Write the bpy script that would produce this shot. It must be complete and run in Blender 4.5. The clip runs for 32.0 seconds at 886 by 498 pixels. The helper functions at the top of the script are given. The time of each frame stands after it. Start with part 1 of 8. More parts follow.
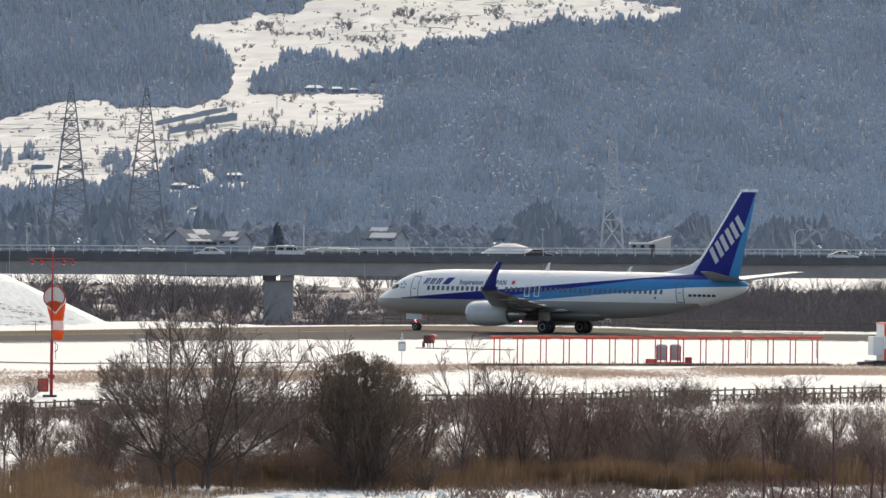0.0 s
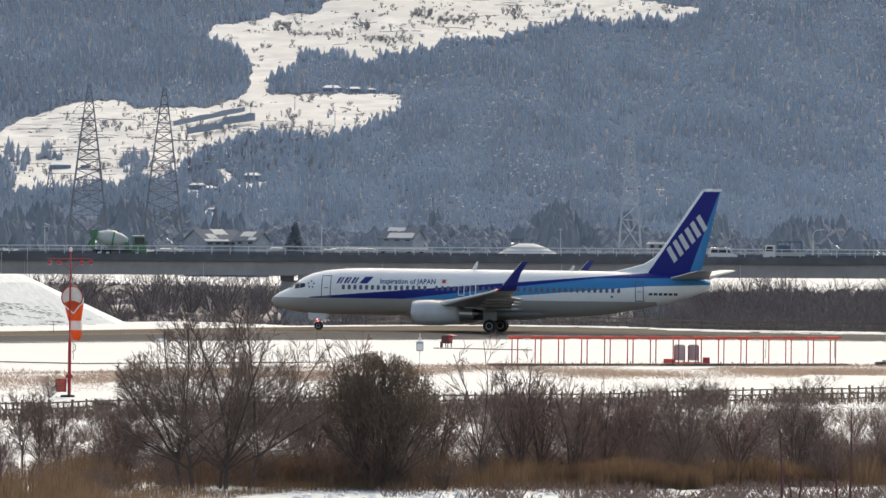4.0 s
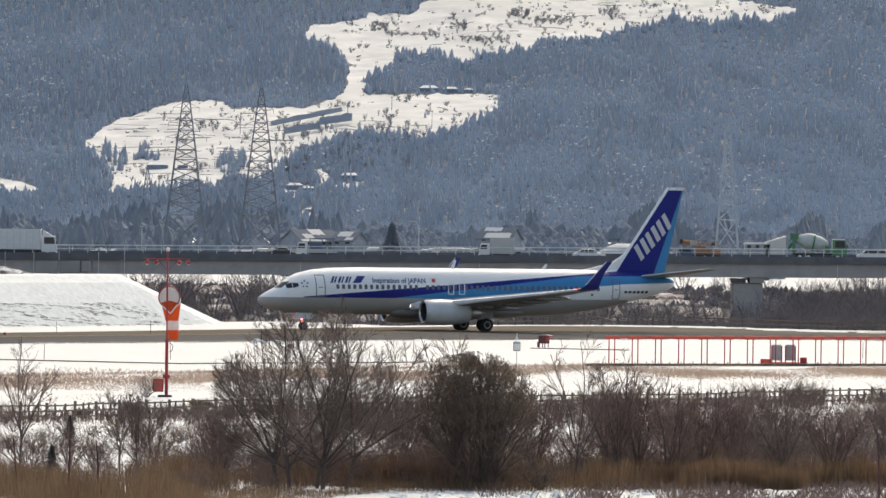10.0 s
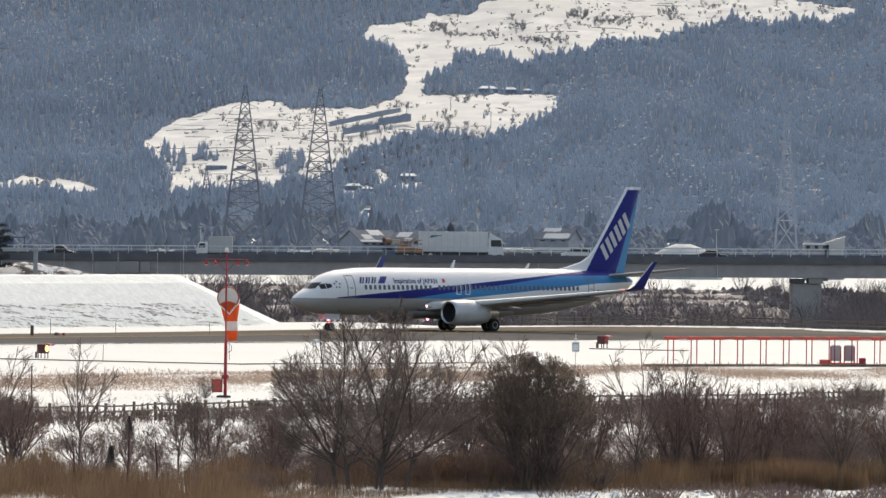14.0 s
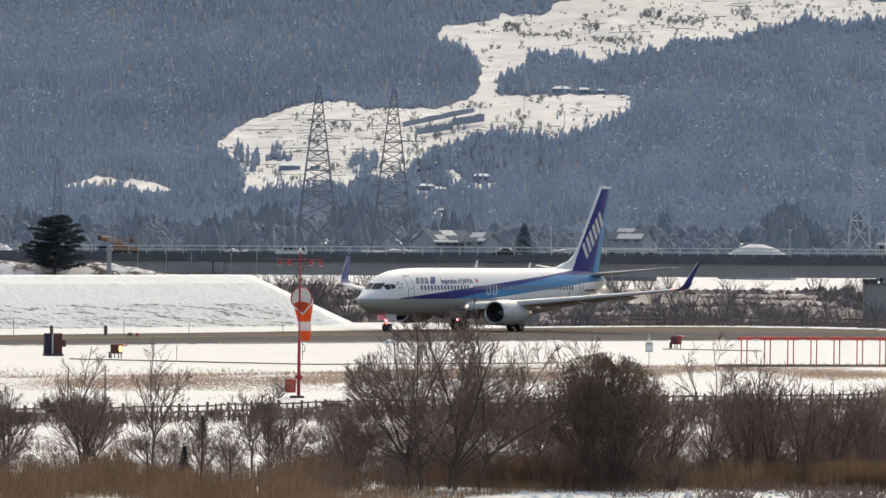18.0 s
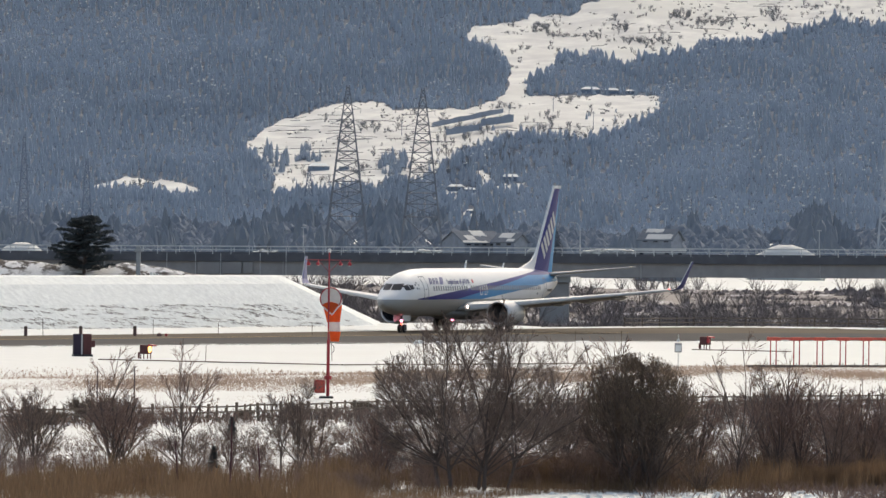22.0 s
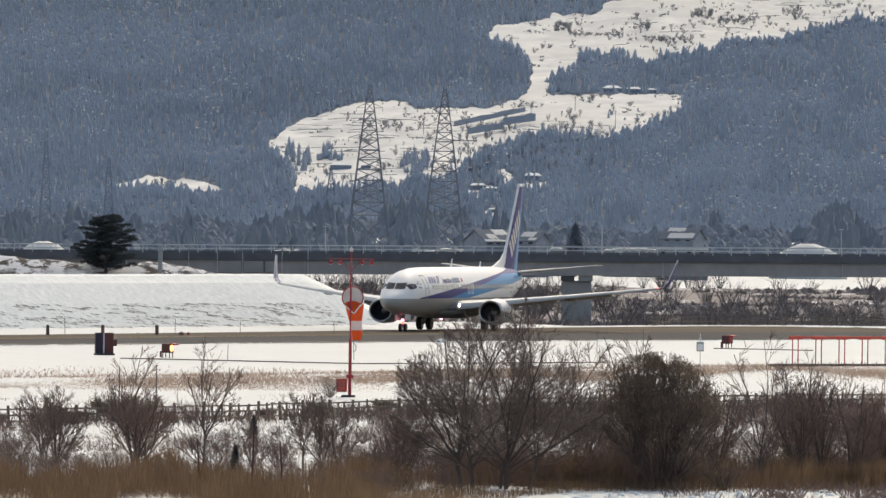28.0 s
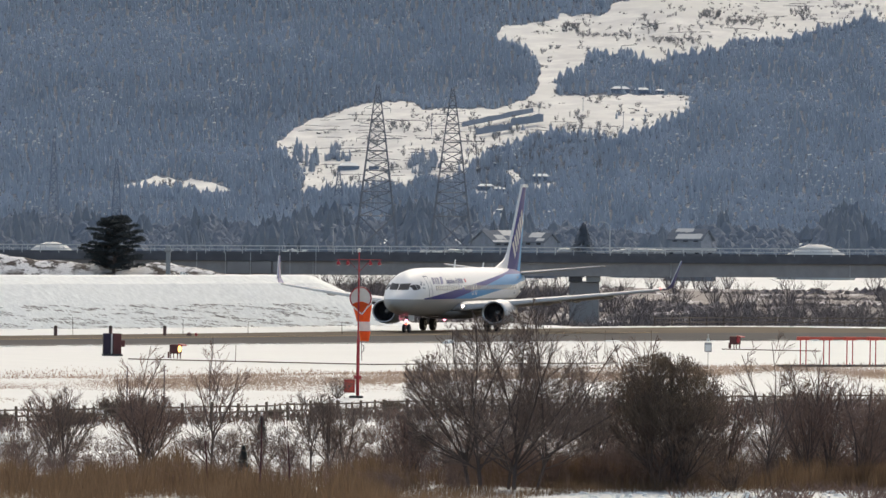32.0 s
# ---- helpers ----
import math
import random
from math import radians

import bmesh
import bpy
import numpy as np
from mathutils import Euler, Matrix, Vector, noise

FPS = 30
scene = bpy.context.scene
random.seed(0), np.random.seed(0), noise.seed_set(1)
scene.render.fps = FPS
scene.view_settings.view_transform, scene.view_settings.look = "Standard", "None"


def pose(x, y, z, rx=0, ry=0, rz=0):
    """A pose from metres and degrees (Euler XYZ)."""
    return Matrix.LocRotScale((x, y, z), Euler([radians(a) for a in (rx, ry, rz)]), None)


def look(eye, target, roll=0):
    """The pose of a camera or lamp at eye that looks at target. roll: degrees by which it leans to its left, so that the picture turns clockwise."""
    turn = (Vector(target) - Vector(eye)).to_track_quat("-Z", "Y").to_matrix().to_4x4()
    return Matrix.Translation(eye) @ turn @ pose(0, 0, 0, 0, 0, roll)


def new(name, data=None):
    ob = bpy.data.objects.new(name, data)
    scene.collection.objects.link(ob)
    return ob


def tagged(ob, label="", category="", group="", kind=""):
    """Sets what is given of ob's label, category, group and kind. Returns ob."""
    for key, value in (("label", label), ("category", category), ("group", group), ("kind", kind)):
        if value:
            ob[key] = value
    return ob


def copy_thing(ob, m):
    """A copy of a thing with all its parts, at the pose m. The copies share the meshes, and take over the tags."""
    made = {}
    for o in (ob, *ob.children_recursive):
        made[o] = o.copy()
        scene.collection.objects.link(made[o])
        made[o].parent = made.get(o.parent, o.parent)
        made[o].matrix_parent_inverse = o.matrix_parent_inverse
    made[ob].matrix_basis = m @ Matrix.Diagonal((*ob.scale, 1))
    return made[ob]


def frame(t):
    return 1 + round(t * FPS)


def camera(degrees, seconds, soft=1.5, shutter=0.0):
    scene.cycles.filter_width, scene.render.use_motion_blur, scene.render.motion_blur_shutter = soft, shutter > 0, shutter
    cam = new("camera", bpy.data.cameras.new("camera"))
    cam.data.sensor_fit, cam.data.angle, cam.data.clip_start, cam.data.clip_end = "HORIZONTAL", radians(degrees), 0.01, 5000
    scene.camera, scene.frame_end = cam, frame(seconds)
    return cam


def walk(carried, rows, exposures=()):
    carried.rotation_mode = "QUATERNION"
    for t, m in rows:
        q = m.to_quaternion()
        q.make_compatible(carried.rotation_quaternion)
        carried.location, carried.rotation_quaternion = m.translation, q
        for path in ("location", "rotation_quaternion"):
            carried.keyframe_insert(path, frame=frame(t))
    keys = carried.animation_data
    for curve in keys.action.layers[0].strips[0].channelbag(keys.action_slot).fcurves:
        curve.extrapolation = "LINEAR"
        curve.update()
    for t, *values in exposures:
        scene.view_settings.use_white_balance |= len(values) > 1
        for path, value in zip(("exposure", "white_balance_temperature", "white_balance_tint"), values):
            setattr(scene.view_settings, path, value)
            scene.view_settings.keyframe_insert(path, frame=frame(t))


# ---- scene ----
EYE = Vector((0.0, 0.0, 10.0))
LENS = 2 * math.degrees(math.atan(784 / 16000))
ROLL = 0.7

cam = camera(LENS, 32.0, soft=1.5)
# seconds, pan to the left, tilt, in degrees
PAN = [
    (0.0, -1.014, -0.226), (0.5, -1.013, -0.226), (1.0, -1.008, -0.226), (1.5, -1.001, -0.226), (2.0, -0.994, -0.227),
    (2.5, -0.983, -0.227), (3.0, -0.963, -0.227), (3.5, -0.932, -0.227), (4.5, -0.870, -0.227), (5.5, -0.797, -0.228),
    (6.0, -0.748, -0.228), (6.5, -0.692, -0.228), (7.0, -0.634, -0.229), (7.5, -0.572, -0.229), (8.0, -0.510, -0.229),
    (8.5, -0.432, -0.230), (9.0, -0.373, -0.231), (9.5, -0.328, -0.233), (10.0, -0.286, -0.234), (10.5, -0.246, -0.234),
    (11.0, -0.199, -0.234), (11.5, -0.150, -0.233), (12.0, -0.102, -0.232), (12.5, -0.050, -0.232), (13.0, -0.003, -0.233),
    (13.5, 0.040, -0.234), (14.0, 0.087, -0.235), (14.5, 0.135, -0.235), (15.5, 0.250, -0.236), (16.5, 0.379, -0.237),
    (17.0, 0.450, -0.238), (17.5, 0.511, -0.238), (18.0, 0.552, -0.239), (18.5, 0.589, -0.239), (19.0, 0.628, -0.238),
    (19.5, 0.656, -0.237), (20.0, 0.676, -0.237), (20.5, 0.696, -0.236), (21.0, 0.712, -0.236), (21.5, 0.725, -0.237),
    (22.0, 0.737, -0.238), (22.5, 0.750, -0.238), (23.0, 0.762, -0.238), (23.5, 0.776, -0.237), (24.0, 0.790, -0.236),
    (24.5, 0.800, -0.236), (25.0, 0.808, -0.237), (25.5, 0.817, -0.238), (26.5, 0.838, -0.242), (27.5, 0.862, -0.246),
    (28.0, 0.876, -0.247), (28.5, 0.888, -0.247), (29.0, 0.899, -0.245), (29.5, 0.907, -0.245), (30.0, 0.910, -0.246),
    (30.5, 0.914, -0.245), (31.0, 0.916, -0.243), (31.5, 0.920, -0.243), (32.0, 0.926, -0.243)]


def aim(pan, tilt):
    """The stand's pose for a pan to the left and a tilt, in degrees."""
    m = pose(0, 0, 0, 90 + tilt, 0, 0) @ pose(0, 0, 0, 0, 0, ROLL)
    return Matrix.Translation(EYE) @ pose(0, 0, 0, 0, 0, pan) @ m


walk(cam, [(t, aim(p, q)) for t, p, q in PAN], exposures=[(0.0, 0.32, 7550, 7), (12.0, 0.29, 7550, 7), (19.0, 0.17, 7550, 7), (24.0, 0.09, 7550, 7), (32.0, 0.07, 7550, 7)])

FIRST = aim(PAN[0][1], PAN[0][2]).to_3x3()


def spot(u, v, d):
    """The point d metres to the south in the direction (u, v) of the opening view: u to the right, v down."""
    way = FIRST @ Vector((u - 784, 441 - v, -16000.0))
    return EYE + way * (d / way.y)


# ---- light ----
SUN_HIGH, SUN_TURN = 44.0, 12.0      # degrees above the horizon, degrees turned from the view's way to the right
world = bpy.data.worlds.new("winter_sky")
scene.world = world
world.use_nodes = True
nodes, links = world.node_tree.nodes, world.node_tree.links
sky = nodes.new("ShaderNodeTexSky")
sky.sky_type, sky.sun_disc = "NISHITA", False
sky.sun_elevation, sky.sun_rotation = radians(SUN_HIGH), radians(SUN_TURN)
sky.air_density, sky.dust_density, sky.altitude = 0.8, 3.0, 50
links.new(sky.outputs[0], nodes["Background"].inputs[0])
nodes["Background"].inputs[1].default_value = 0.195
sun = new("sun", bpy.data.lights.new("sun", "SUN"))
sun.data.energy, sun.data.angle, sun.data.color = 0.95, radians(0.6), (1.0, 0.96, 0.90)
sun_way = Vector((math.sin(radians(SUN_TURN)) * math.cos(radians(SUN_HIGH)),
                  math.cos(radians(SUN_TURN)) * math.cos(radians(SUN_HIGH)), math.sin(radians(SUN_HIGH))))
sun.matrix_world = look(sun_way * 900, (0, 0, 0))


# ---- materials ----
def material(name, color, rough=0.6, metal=0.0, vary=0.0, scale=1.0, dark=None, bump=0.0, bump_scale=20.0,
             island=0.0, each=0.0, glow=None, glow_power=0.0, stain=0.0, stain_scale=0.2, sharp=0.15, thin=0.0, bias=0.0, shine=0.5):
    """A procedural surface: base colour, a grain and broad stains in it, variation by island or by thing, relief,
    and the light that a thin blade or cloth lets through."""
    mat = bpy.data.materials.new(name)
    mat.use_nodes = True
    n, l = mat.node_tree.nodes, mat.node_tree.links
    bsdf = n["Principled BSDF"]
    bsdf.inputs["Roughness"].default_value = rough
    bsdf.inputs["Metallic"].default_value = metal
    bsdf.inputs["Specular IOR Level"].default_value = shine
    base = (*color, 1)
    bsdf.inputs["Base Color"].default_value = base
    coord = n.new("ShaderNodeTexCoord")
    out = None

    def tex(sc, detail=5.0, rough_=0.6):
        t = n.new("ShaderNodeTexNoise")
        t.inputs["Scale"].default_value, t.inputs["Detail"].default_value = sc, detail
        t.inputs["Roughness"].default_value = rough_
        l.new(coord.outputs["Object"], t.inputs["Vector"])
        return t

    def mix(factor, a, b):
        m = n.new("ShaderNodeMix")
        m.data_type = "RGBA"
        l.new(factor, m.inputs[0])
        for value, socket in ((a, m.inputs[6]), (b, m.inputs[7])):
            if isinstance(value, tuple):
                socket.default_value = value
            else:
                l.new(value, socket)
        return m.outputs[2]

    def ramp(value, lo, hi):
        r = n.new("ShaderNodeMapRange")
        r.inputs[1].default_value, r.inputs[2].default_value = lo, hi
        l.new(value, r.inputs[0])
        return r.outputs[0]

    low = (*(dark if dark else [c * (1 - vary) for c in color]), 1)
    if vary or dark:
        out = mix(ramp(tex(scale).outputs[0], 0.5 + bias - sharp, 0.5 + bias + sharp), low, base)
    if stain:
        out = mix(ramp(tex(stain_scale, 3.0).outputs[0], 0.45, 0.7), out or base, tuple(c * (1 - stain) for c in color) + (1,))
    if island:
        g = n.new("ShaderNodeNewGeometry")
        out = mix(ramp(g.outputs["Random Per Island"], 0, 1), out or base, tuple(c * (1 - island) for c in color) + (1,))
    if each:
        g = n.new("ShaderNodeObjectInfo")
        out = mix(ramp(g.outputs["Random"], 0, 1), out or base, tuple(c * (1 - each) for c in color) + (1,))
    if out:
        l.new(out, bsdf.inputs["Base Color"])
    if bump:
        b = n.new("ShaderNodeBump")
        b.inputs["Strength"].default_value, b.inputs["Distance"].default_value = 1.0, bump
        l.new(tex(bump_scale, 6.0).outputs[0], b.inputs["Height"])
        l.new(b.outputs[0], bsdf.inputs["Normal"])
    if thin:
        through_ = n.new("ShaderNodeBsdfTranslucent")
        through_.inputs["Color"].default_value = base
        if out:
            l.new(out, through_.inputs["Color"])
        blend = n.new("ShaderNodeMixShader")
        blend.inputs[0].default_value = thin
        l.new(bsdf.outputs[0], blend.inputs[1])
        l.new(through_.outputs[0], blend.inputs[2])
        l.new(blend.outputs[0], n["Material Output"].inputs[0])
    if glow:
        bsdf.inputs["Emission Color"].default_value = (*glow, 1)
        bsdf.inputs["Emission Strength"].default_value = glow_power
    return mat


SNOW = material("snow", (0.612, 0.633, 0.615), 0.7, dark=(0.565, 0.59, 0.575), scale=0.35, bump=0.07, bump_scale=0.9, stain=0.06, stain_scale=0.05)
SNOW_BANK = material("bank_snow", (0.845, 0.872, 0.84), 0.8, dark=(0.70, 0.727, 0.705), scale=1.6, bump=0.06, bump_scale=2.6, stain=0.08, stain_scale=0.15)
SNOW_FAR = material("far_snow", (0.75, 0.75, 0.70), 0.8, dark=(0.53, 0.53, 0.515), scale=0.05, stain=0.2, stain_scale=0.012)
SCRUB_SNOW = material("scrubby_snow", (0.56, 0.55, 0.55), 0.8, dark=(0.16, 0.137, 0.128), scale=0.16, bump=0.2, bump_scale=1.0, sharp=0.08, bias=0.10)
ASPHALT = material("asphalt", (0.084, 0.080, 0.078), 0.95, shine=0.1, vary=0.25, scale=0.3, bump=0.01, bump_scale=8, stain=0.2, stain_scale=0.03)
ASPHALT_WORN = material("worn_asphalt", (0.125, 0.097, 0.068), 0.95, shine=0.1, vary=0.25, scale=0.2, stain=0.25, stain_scale=0.05)
CONCRETE = material("bridge_concrete", (0.44, 0.412, 0.39), 0.85, vary=0.18, scale=0.6, stain=0.25, stain_scale=0.12, bump=0.01)
CONCRETE_DARK = material("dark_stained_parapet", (0.17, 0.17, 0.18), 0.85, vary=0.3, scale=0.5, stain=0.3, stain_scale=0.2)
STEEL = material("galvanised_steel", (0.72, 0.715, 0.69), 0.6, 0.1, vary=0.15, scale=2)
MOUND = material("thawing_mound", (0.78, 0.775, 0.76), 0.9, dark=(0.060, 0.047, 0.040), scale=0.42, bump=0.2, bump_scale=2.5, stain=0.1, stain_scale=0.3, sharp=0.025)
# pylon steels carry haze in their colour, stronger from one to the next
PYLON = material("pylon_steel", (0.18, 0.195, 0.225), 0.7, 0.0, vary=0.2, scale=0.3)
PYLON_FAR = material("hazed_pylon_steel", (0.22, 0.26, 0.33), 0.7, 0.0, vary=0.1, scale=0.3)
PYLON_PALE = material("pale_hazed_pylon_steel", (0.44, 0.47, 0.51), 0.7, 0.0, vary=0.1, scale=0.3)
# the mountainside is a distant backdrop; its haze is put into these base colours
FOREST_FLOOR = material("hazed_forest_floor", (0.090, 0.118, 0.160), 0.95, vary=0.1, scale=0.03, stain=0.15, stain_scale=0.006)
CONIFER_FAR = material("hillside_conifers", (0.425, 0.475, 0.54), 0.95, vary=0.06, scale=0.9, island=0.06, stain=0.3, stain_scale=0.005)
BARE_FAR = material("hazed_bare_woods", (0.46, 0.51, 0.575), 0.95, vary=0.06, scale=0.9, island=0.06, stain=0.2, stain_scale=0.005)
CONIFER_MID = material("hazed_valley_trees", (0.215, 0.245, 0.285), 0.95, vary=0.1, scale=0.8, island=0.12, stain=0.2, stain_scale=0.02)
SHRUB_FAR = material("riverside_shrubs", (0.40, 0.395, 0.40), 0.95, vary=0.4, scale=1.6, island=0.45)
BARK = material("grey_brown_bark", (0.13, 0.098, 0.085), 0.9, vary=0.3, scale=3, each=0.25)
TWIG = material("fine_twigs", (0.28, 0.183, 0.147), 0.9, island=0.5)
BARE_TWIG = material("grey_tree_twigs", (0.225, 0.165, 0.138), 0.9, island=0.4)
BUSH = material("dense_bush_twigs", (0.215, 0.155, 0.125), 0.9, island=0.5)
EVERGREEN = material("evergreen_leaves", (0.20, 0.152, 0.112), 0.85, island=0.5, thin=0.3)
PINE = material("pine_needles", (0.055, 0.066, 0.066), 0.85, island=0.5)
REED = material("dry_reeds", (0.225, 0.149, 0.093), 0.95, island=0.4, thin=0.45, stain=0.3, stain_scale=0.25)
REED_GOLD = material("golden_reeds", (0.27, 0.175, 0.108), 0.95, island=0.4, thin=0.45, stain=0.3, stain_scale=0.25)
# shade and haze of the terrace faces are put into this colour
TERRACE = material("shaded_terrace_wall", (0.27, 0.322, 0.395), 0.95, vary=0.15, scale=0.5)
POST_BROWN = material("worn_brown_post_paint", (0.24, 0.145, 0.125), 0.85, vary=0.3, scale=5)
GRASS = material("dry_grass", (0.45, 0.335, 0.265), 0.95, island=0.35, thin=0.5)
FENCE_WOOD = material("weathered_fence_wood", (0.19, 0.145, 0.108), 0.9, vary=0.3, scale=4, each=0.3)
RED_PAINT = material("red_paint", (0.42, 0.022, 0.035), 0.5, vary=0.2, scale=4)
ORANGE_RED = material("aviation_orange_paint", (0.72, 0.10, 0.065), 0.5, vary=0.12, scale=4)
WHITE_PAINT = material("white_paint", (0.78, 0.78, 0.76), 0.4, vary=0.06, scale=2)
SOCK_ORANGE = material("orange_cloth", (0.85, 0.14, 0.03), 0.85, thin=0.4, vary=0.15, scale=3)
SOCK_WHITE = material("white_cloth", (0.80, 0.79, 0.76), 0.85, thin=0.35, vary=0.1, scale=3)
DARK_METAL = material("dark_metal", (0.05, 0.05, 0.055), 0.5, 0.3, vary=0.2, scale=5)
GREY_BOX = material("grey_cabinet_paint", (0.42, 0.42, 0.41), 0.6, vary=0.15, scale=4)
DARK_BOX = material("dark_maroon_paint", (0.022, 0.010, 0.032), 0.6, vary=0.2, scale=4)
RUST_BOX = material("rust_red_paint", (0.11, 0.026, 0.026), 0.6, vary=0.25, scale=4)
GLOW_WARM = material("warm_lamp_glass", (0.9, 0.6, 0.25), 0.3, glow=(1.0, 0.55, 0.18), glow_power=3.0)
GLOW_WHITE = material("landing_lamp_glass", (0.9, 0.88, 0.85), 0.3, glow=(1.0, 0.78, 0.78), glow_power=9.0)
GLOW_PINK = material("pinkish_lamp_glass", (0.9, 0.4, 0.4), 0.3, glow=(1.0, 0.25, 0.45), glow_power=7.0)
GLOW_RED = material("red_lamp_glass", (0.8, 0.1, 0.08), 0.3, glow=(1.0, 0.12, 0.08), glow_power=4.0)
RUBBER = material("black_rubber", (0.025, 0.025, 0.026), 0.8, vary=0.2, scale=8)
GLASS_DARK = material("dark_glazing", (0.03, 0.035, 0.045), 0.12)
# tile, plaster and timber colours include the blue haze of distance
ROOF_TILE = material("hazed_roof_tiles", (0.145, 0.17, 0.205), 0.95, vary=0.2, scale=0.8)
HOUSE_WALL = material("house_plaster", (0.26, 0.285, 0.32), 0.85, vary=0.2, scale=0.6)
HOUSE_WOOD = material("hazed_timber_wall", (0.235, 0.265, 0.315), 0.85, vary=0.25, scale=0.8)
PALE_WALL = material("pale_building_wall", (0.40, 0.41, 0.40), 0.8, vary=0.1, scale=0.5, stain=0.15, stain_scale=0.1)


# ---- mesh tools ----
class Shape:
    """Collects corners and faces for one mesh."""

    def __init__(self):
        self.v, self.f, self.m, self.mi = [], [], [], 0

    def add(self, verts, faces):
        k = len(self.v)
        self.v += [tuple(p) for p in verts]
        self.f += [tuple(i + k for i in f) for f in faces]
        self.m += [self.mi] * len(faces)
        return self

    def box(self, x0, y0, z0, x1, y1, z1, bevel=0.0):
        if bevel:
            b = min(bevel, (x1 - x0) * 0.45, (y1 - y0) * 0.45, (z1 - z0) * 0.45)
            ring = [(x0 + b, y0), (x1 - b, y0), (x1, y0 + b), (x1, y1 - b), (x1 - b, y1), (x0 + b, y1), (x0, y1 - b), (x0, y0 + b)]
            cx, cy = (x0 + x1) / 2, (y0 + y1) / 2

            def lay(z, k):
                return [(x + math.copysign(k, cx - x), y + math.copysign(k, cy - y), z) for x, y in ring]
            return self.rings([lay(z0, b), lay(z0 + b, 0), lay(z1 - b, 0), lay(z1, b)])
        v = [(x, y, z) for z in (z0, z1) for x, y in ((x0, y0), (x1, y0), (x1, y1), (x0, y1))]
        return self.add(v, [(3, 2, 1, 0), (4, 5, 6, 7), (0, 1, 5, 4), (1, 2, 6, 5), (2, 3, 7, 6), (3, 0, 4, 7)])

    def rings(self, rings, caps=True, closed=True):
        n = len(rings[0])
        v = [p for r in rings for p in r]
        f = []
        for i in range(len(rings) - 1):
            for j in range(n if closed else n - 1):
                a, b = i * n + j, i * n + (j + 1) % n
                f.append((a, b, b + n, a + n))
        if caps:
            f += [tuple(reversed(range(n))), tuple(range((len(rings) - 1) * n, len(rings) * n))]
        return self.add(v, f)

    def tube(self, a, b, r0, r1=None, n=6, caps=True):
        a, b = Vector(a), Vector(b)
        r1 = r0 if r1 is None else r1
        w = (b - a).normalized()
        s = w.orthogonal().normalized()
        q = w.cross(s)
        ring = [(s * math.cos(2 * math.pi * k / n) + q * math.sin(2 * math.pi * k / n)) for k in range(n)]
        return self.rings([[a + p * r0 for p in ring], [b + p * r1 for p in ring]], caps)

    def bar(self, a, b, w, h):
        """A square bar from a to b, w wide and h high."""
        a, b = Vector(a), Vector(b)
        d = (b - a).normalized()
        s = d.cross(Vector((0, 0, 1)))
        s = s.normalized() if s.length > 1e-4 else Vector((1, 0, 0))
        u = s.cross(d)
        k = [s * w / 2 - u * h / 2, s * w / 2 + u * h / 2, -s * w / 2 + u * h / 2, -s * w / 2 - u * h / 2]
        return self.rings([[a + p for p in k], [b + p for p in k]])

    def lathe(self, profile, axis="z", n=16, at=(0, 0, 0)):
        """Turns a profile of (along, radius) about an axis."""
        rings = []
        for h, r in profile:
            ring = []
            for k in range(n):
                c, s = r * math.cos(2 * math.pi * k / n), r * math.sin(2 * math.pi * k / n)
                p = {"z": (c, s, h), "x": (h, c, s), "y": (s, h, c)}[axis]
                ring.append((p[0] + at[0], p[1] + at[1], p[2] + at[2]))
            rings.append(ring)
        return self.rings(rings)

    def prism(self, outline, y0, y1, plane="xz"):
        """A plate: the outline in a plane, pushed from y0 to y1."""
        def p(a, b, c):
            return {"xz": (a, c, b), "xy": (a, b, c), "yz": (c, a, b)}[plane]
        return self.rings([[p(a, b, y0) for a, b in outline], [p(a, b, y1) for a, b in outline]])

    def mesh(self, name, mats, smooth=False):
        me = bpy.data.meshes.new(name)
        me.from_pydata(self.v, [], self.f)
        for m in (mats if isinstance(mats, (list, tuple)) else [mats]):
            me.materials.append(m)
        if len(me.materials) > 1:
            me.polygons.foreach_set("material_index", self.m)
        if smooth:
            me.shade_smooth()
        me.update()
        return me


def part(name, shape, mat, parent=None, label="", smooth=False, at=None):
    """Links a shape as one mesh object, under a thing or a part."""
    me = shape if isinstance(shape, bpy.types.Mesh) else shape.mesh(name, mat, smooth)
    ob = new(name, me)
    if parent:
        ob.parent = parent
    if at is not None:
        ob.matrix_basis = at
    if label:
        ob["label"] = label
    return ob


def thing(name, label, category, m=None, group="", kind=""):
    ob = new(name)
    ob.empty_display_size = 0.2
    if m is not None:
        ob.matrix_basis = m
    return tagged(ob, label, category, group, kind)


def setting(name, shape, mat, label, smooth=False):
    ob = part(name, shape, mat, smooth=smooth)
    return tagged(ob, label, name.split("_")[0], kind="structure")


def sheet(xs, ys, height):
    s = Shape()
    n = len(xs)
    s.add([(x, y, height(x, y)) for y in ys for x in xs],
          [(j * n + i, j * n + i + 1, (j + 1) * n + i + 1, (j + 1) * n + i) for j in range(len(ys) - 1) for i in range(n - 1)])
    return s


def smooth01(a, b, x):
    t = min(1, max(0, (x - a) / (b - a)))
    return t * t * (3 - 2 * t)


def mix_at(x, pts):
    """Linear between the pairs of pts."""
    for (a, p), (b, q) in zip(pts, pts[1:]):
        if x <= b:
            return p + (q - p) * max(0, (x - a)) / (b - a)
    return pts[-1][1]


rng = random.Random(7)

# ---- ground ----
NEAR_EDGE = [(-160, 490), (-42.5, 654), (-23, 682), (-2, 713), (24, 743), (38, 748), (160, 745)]
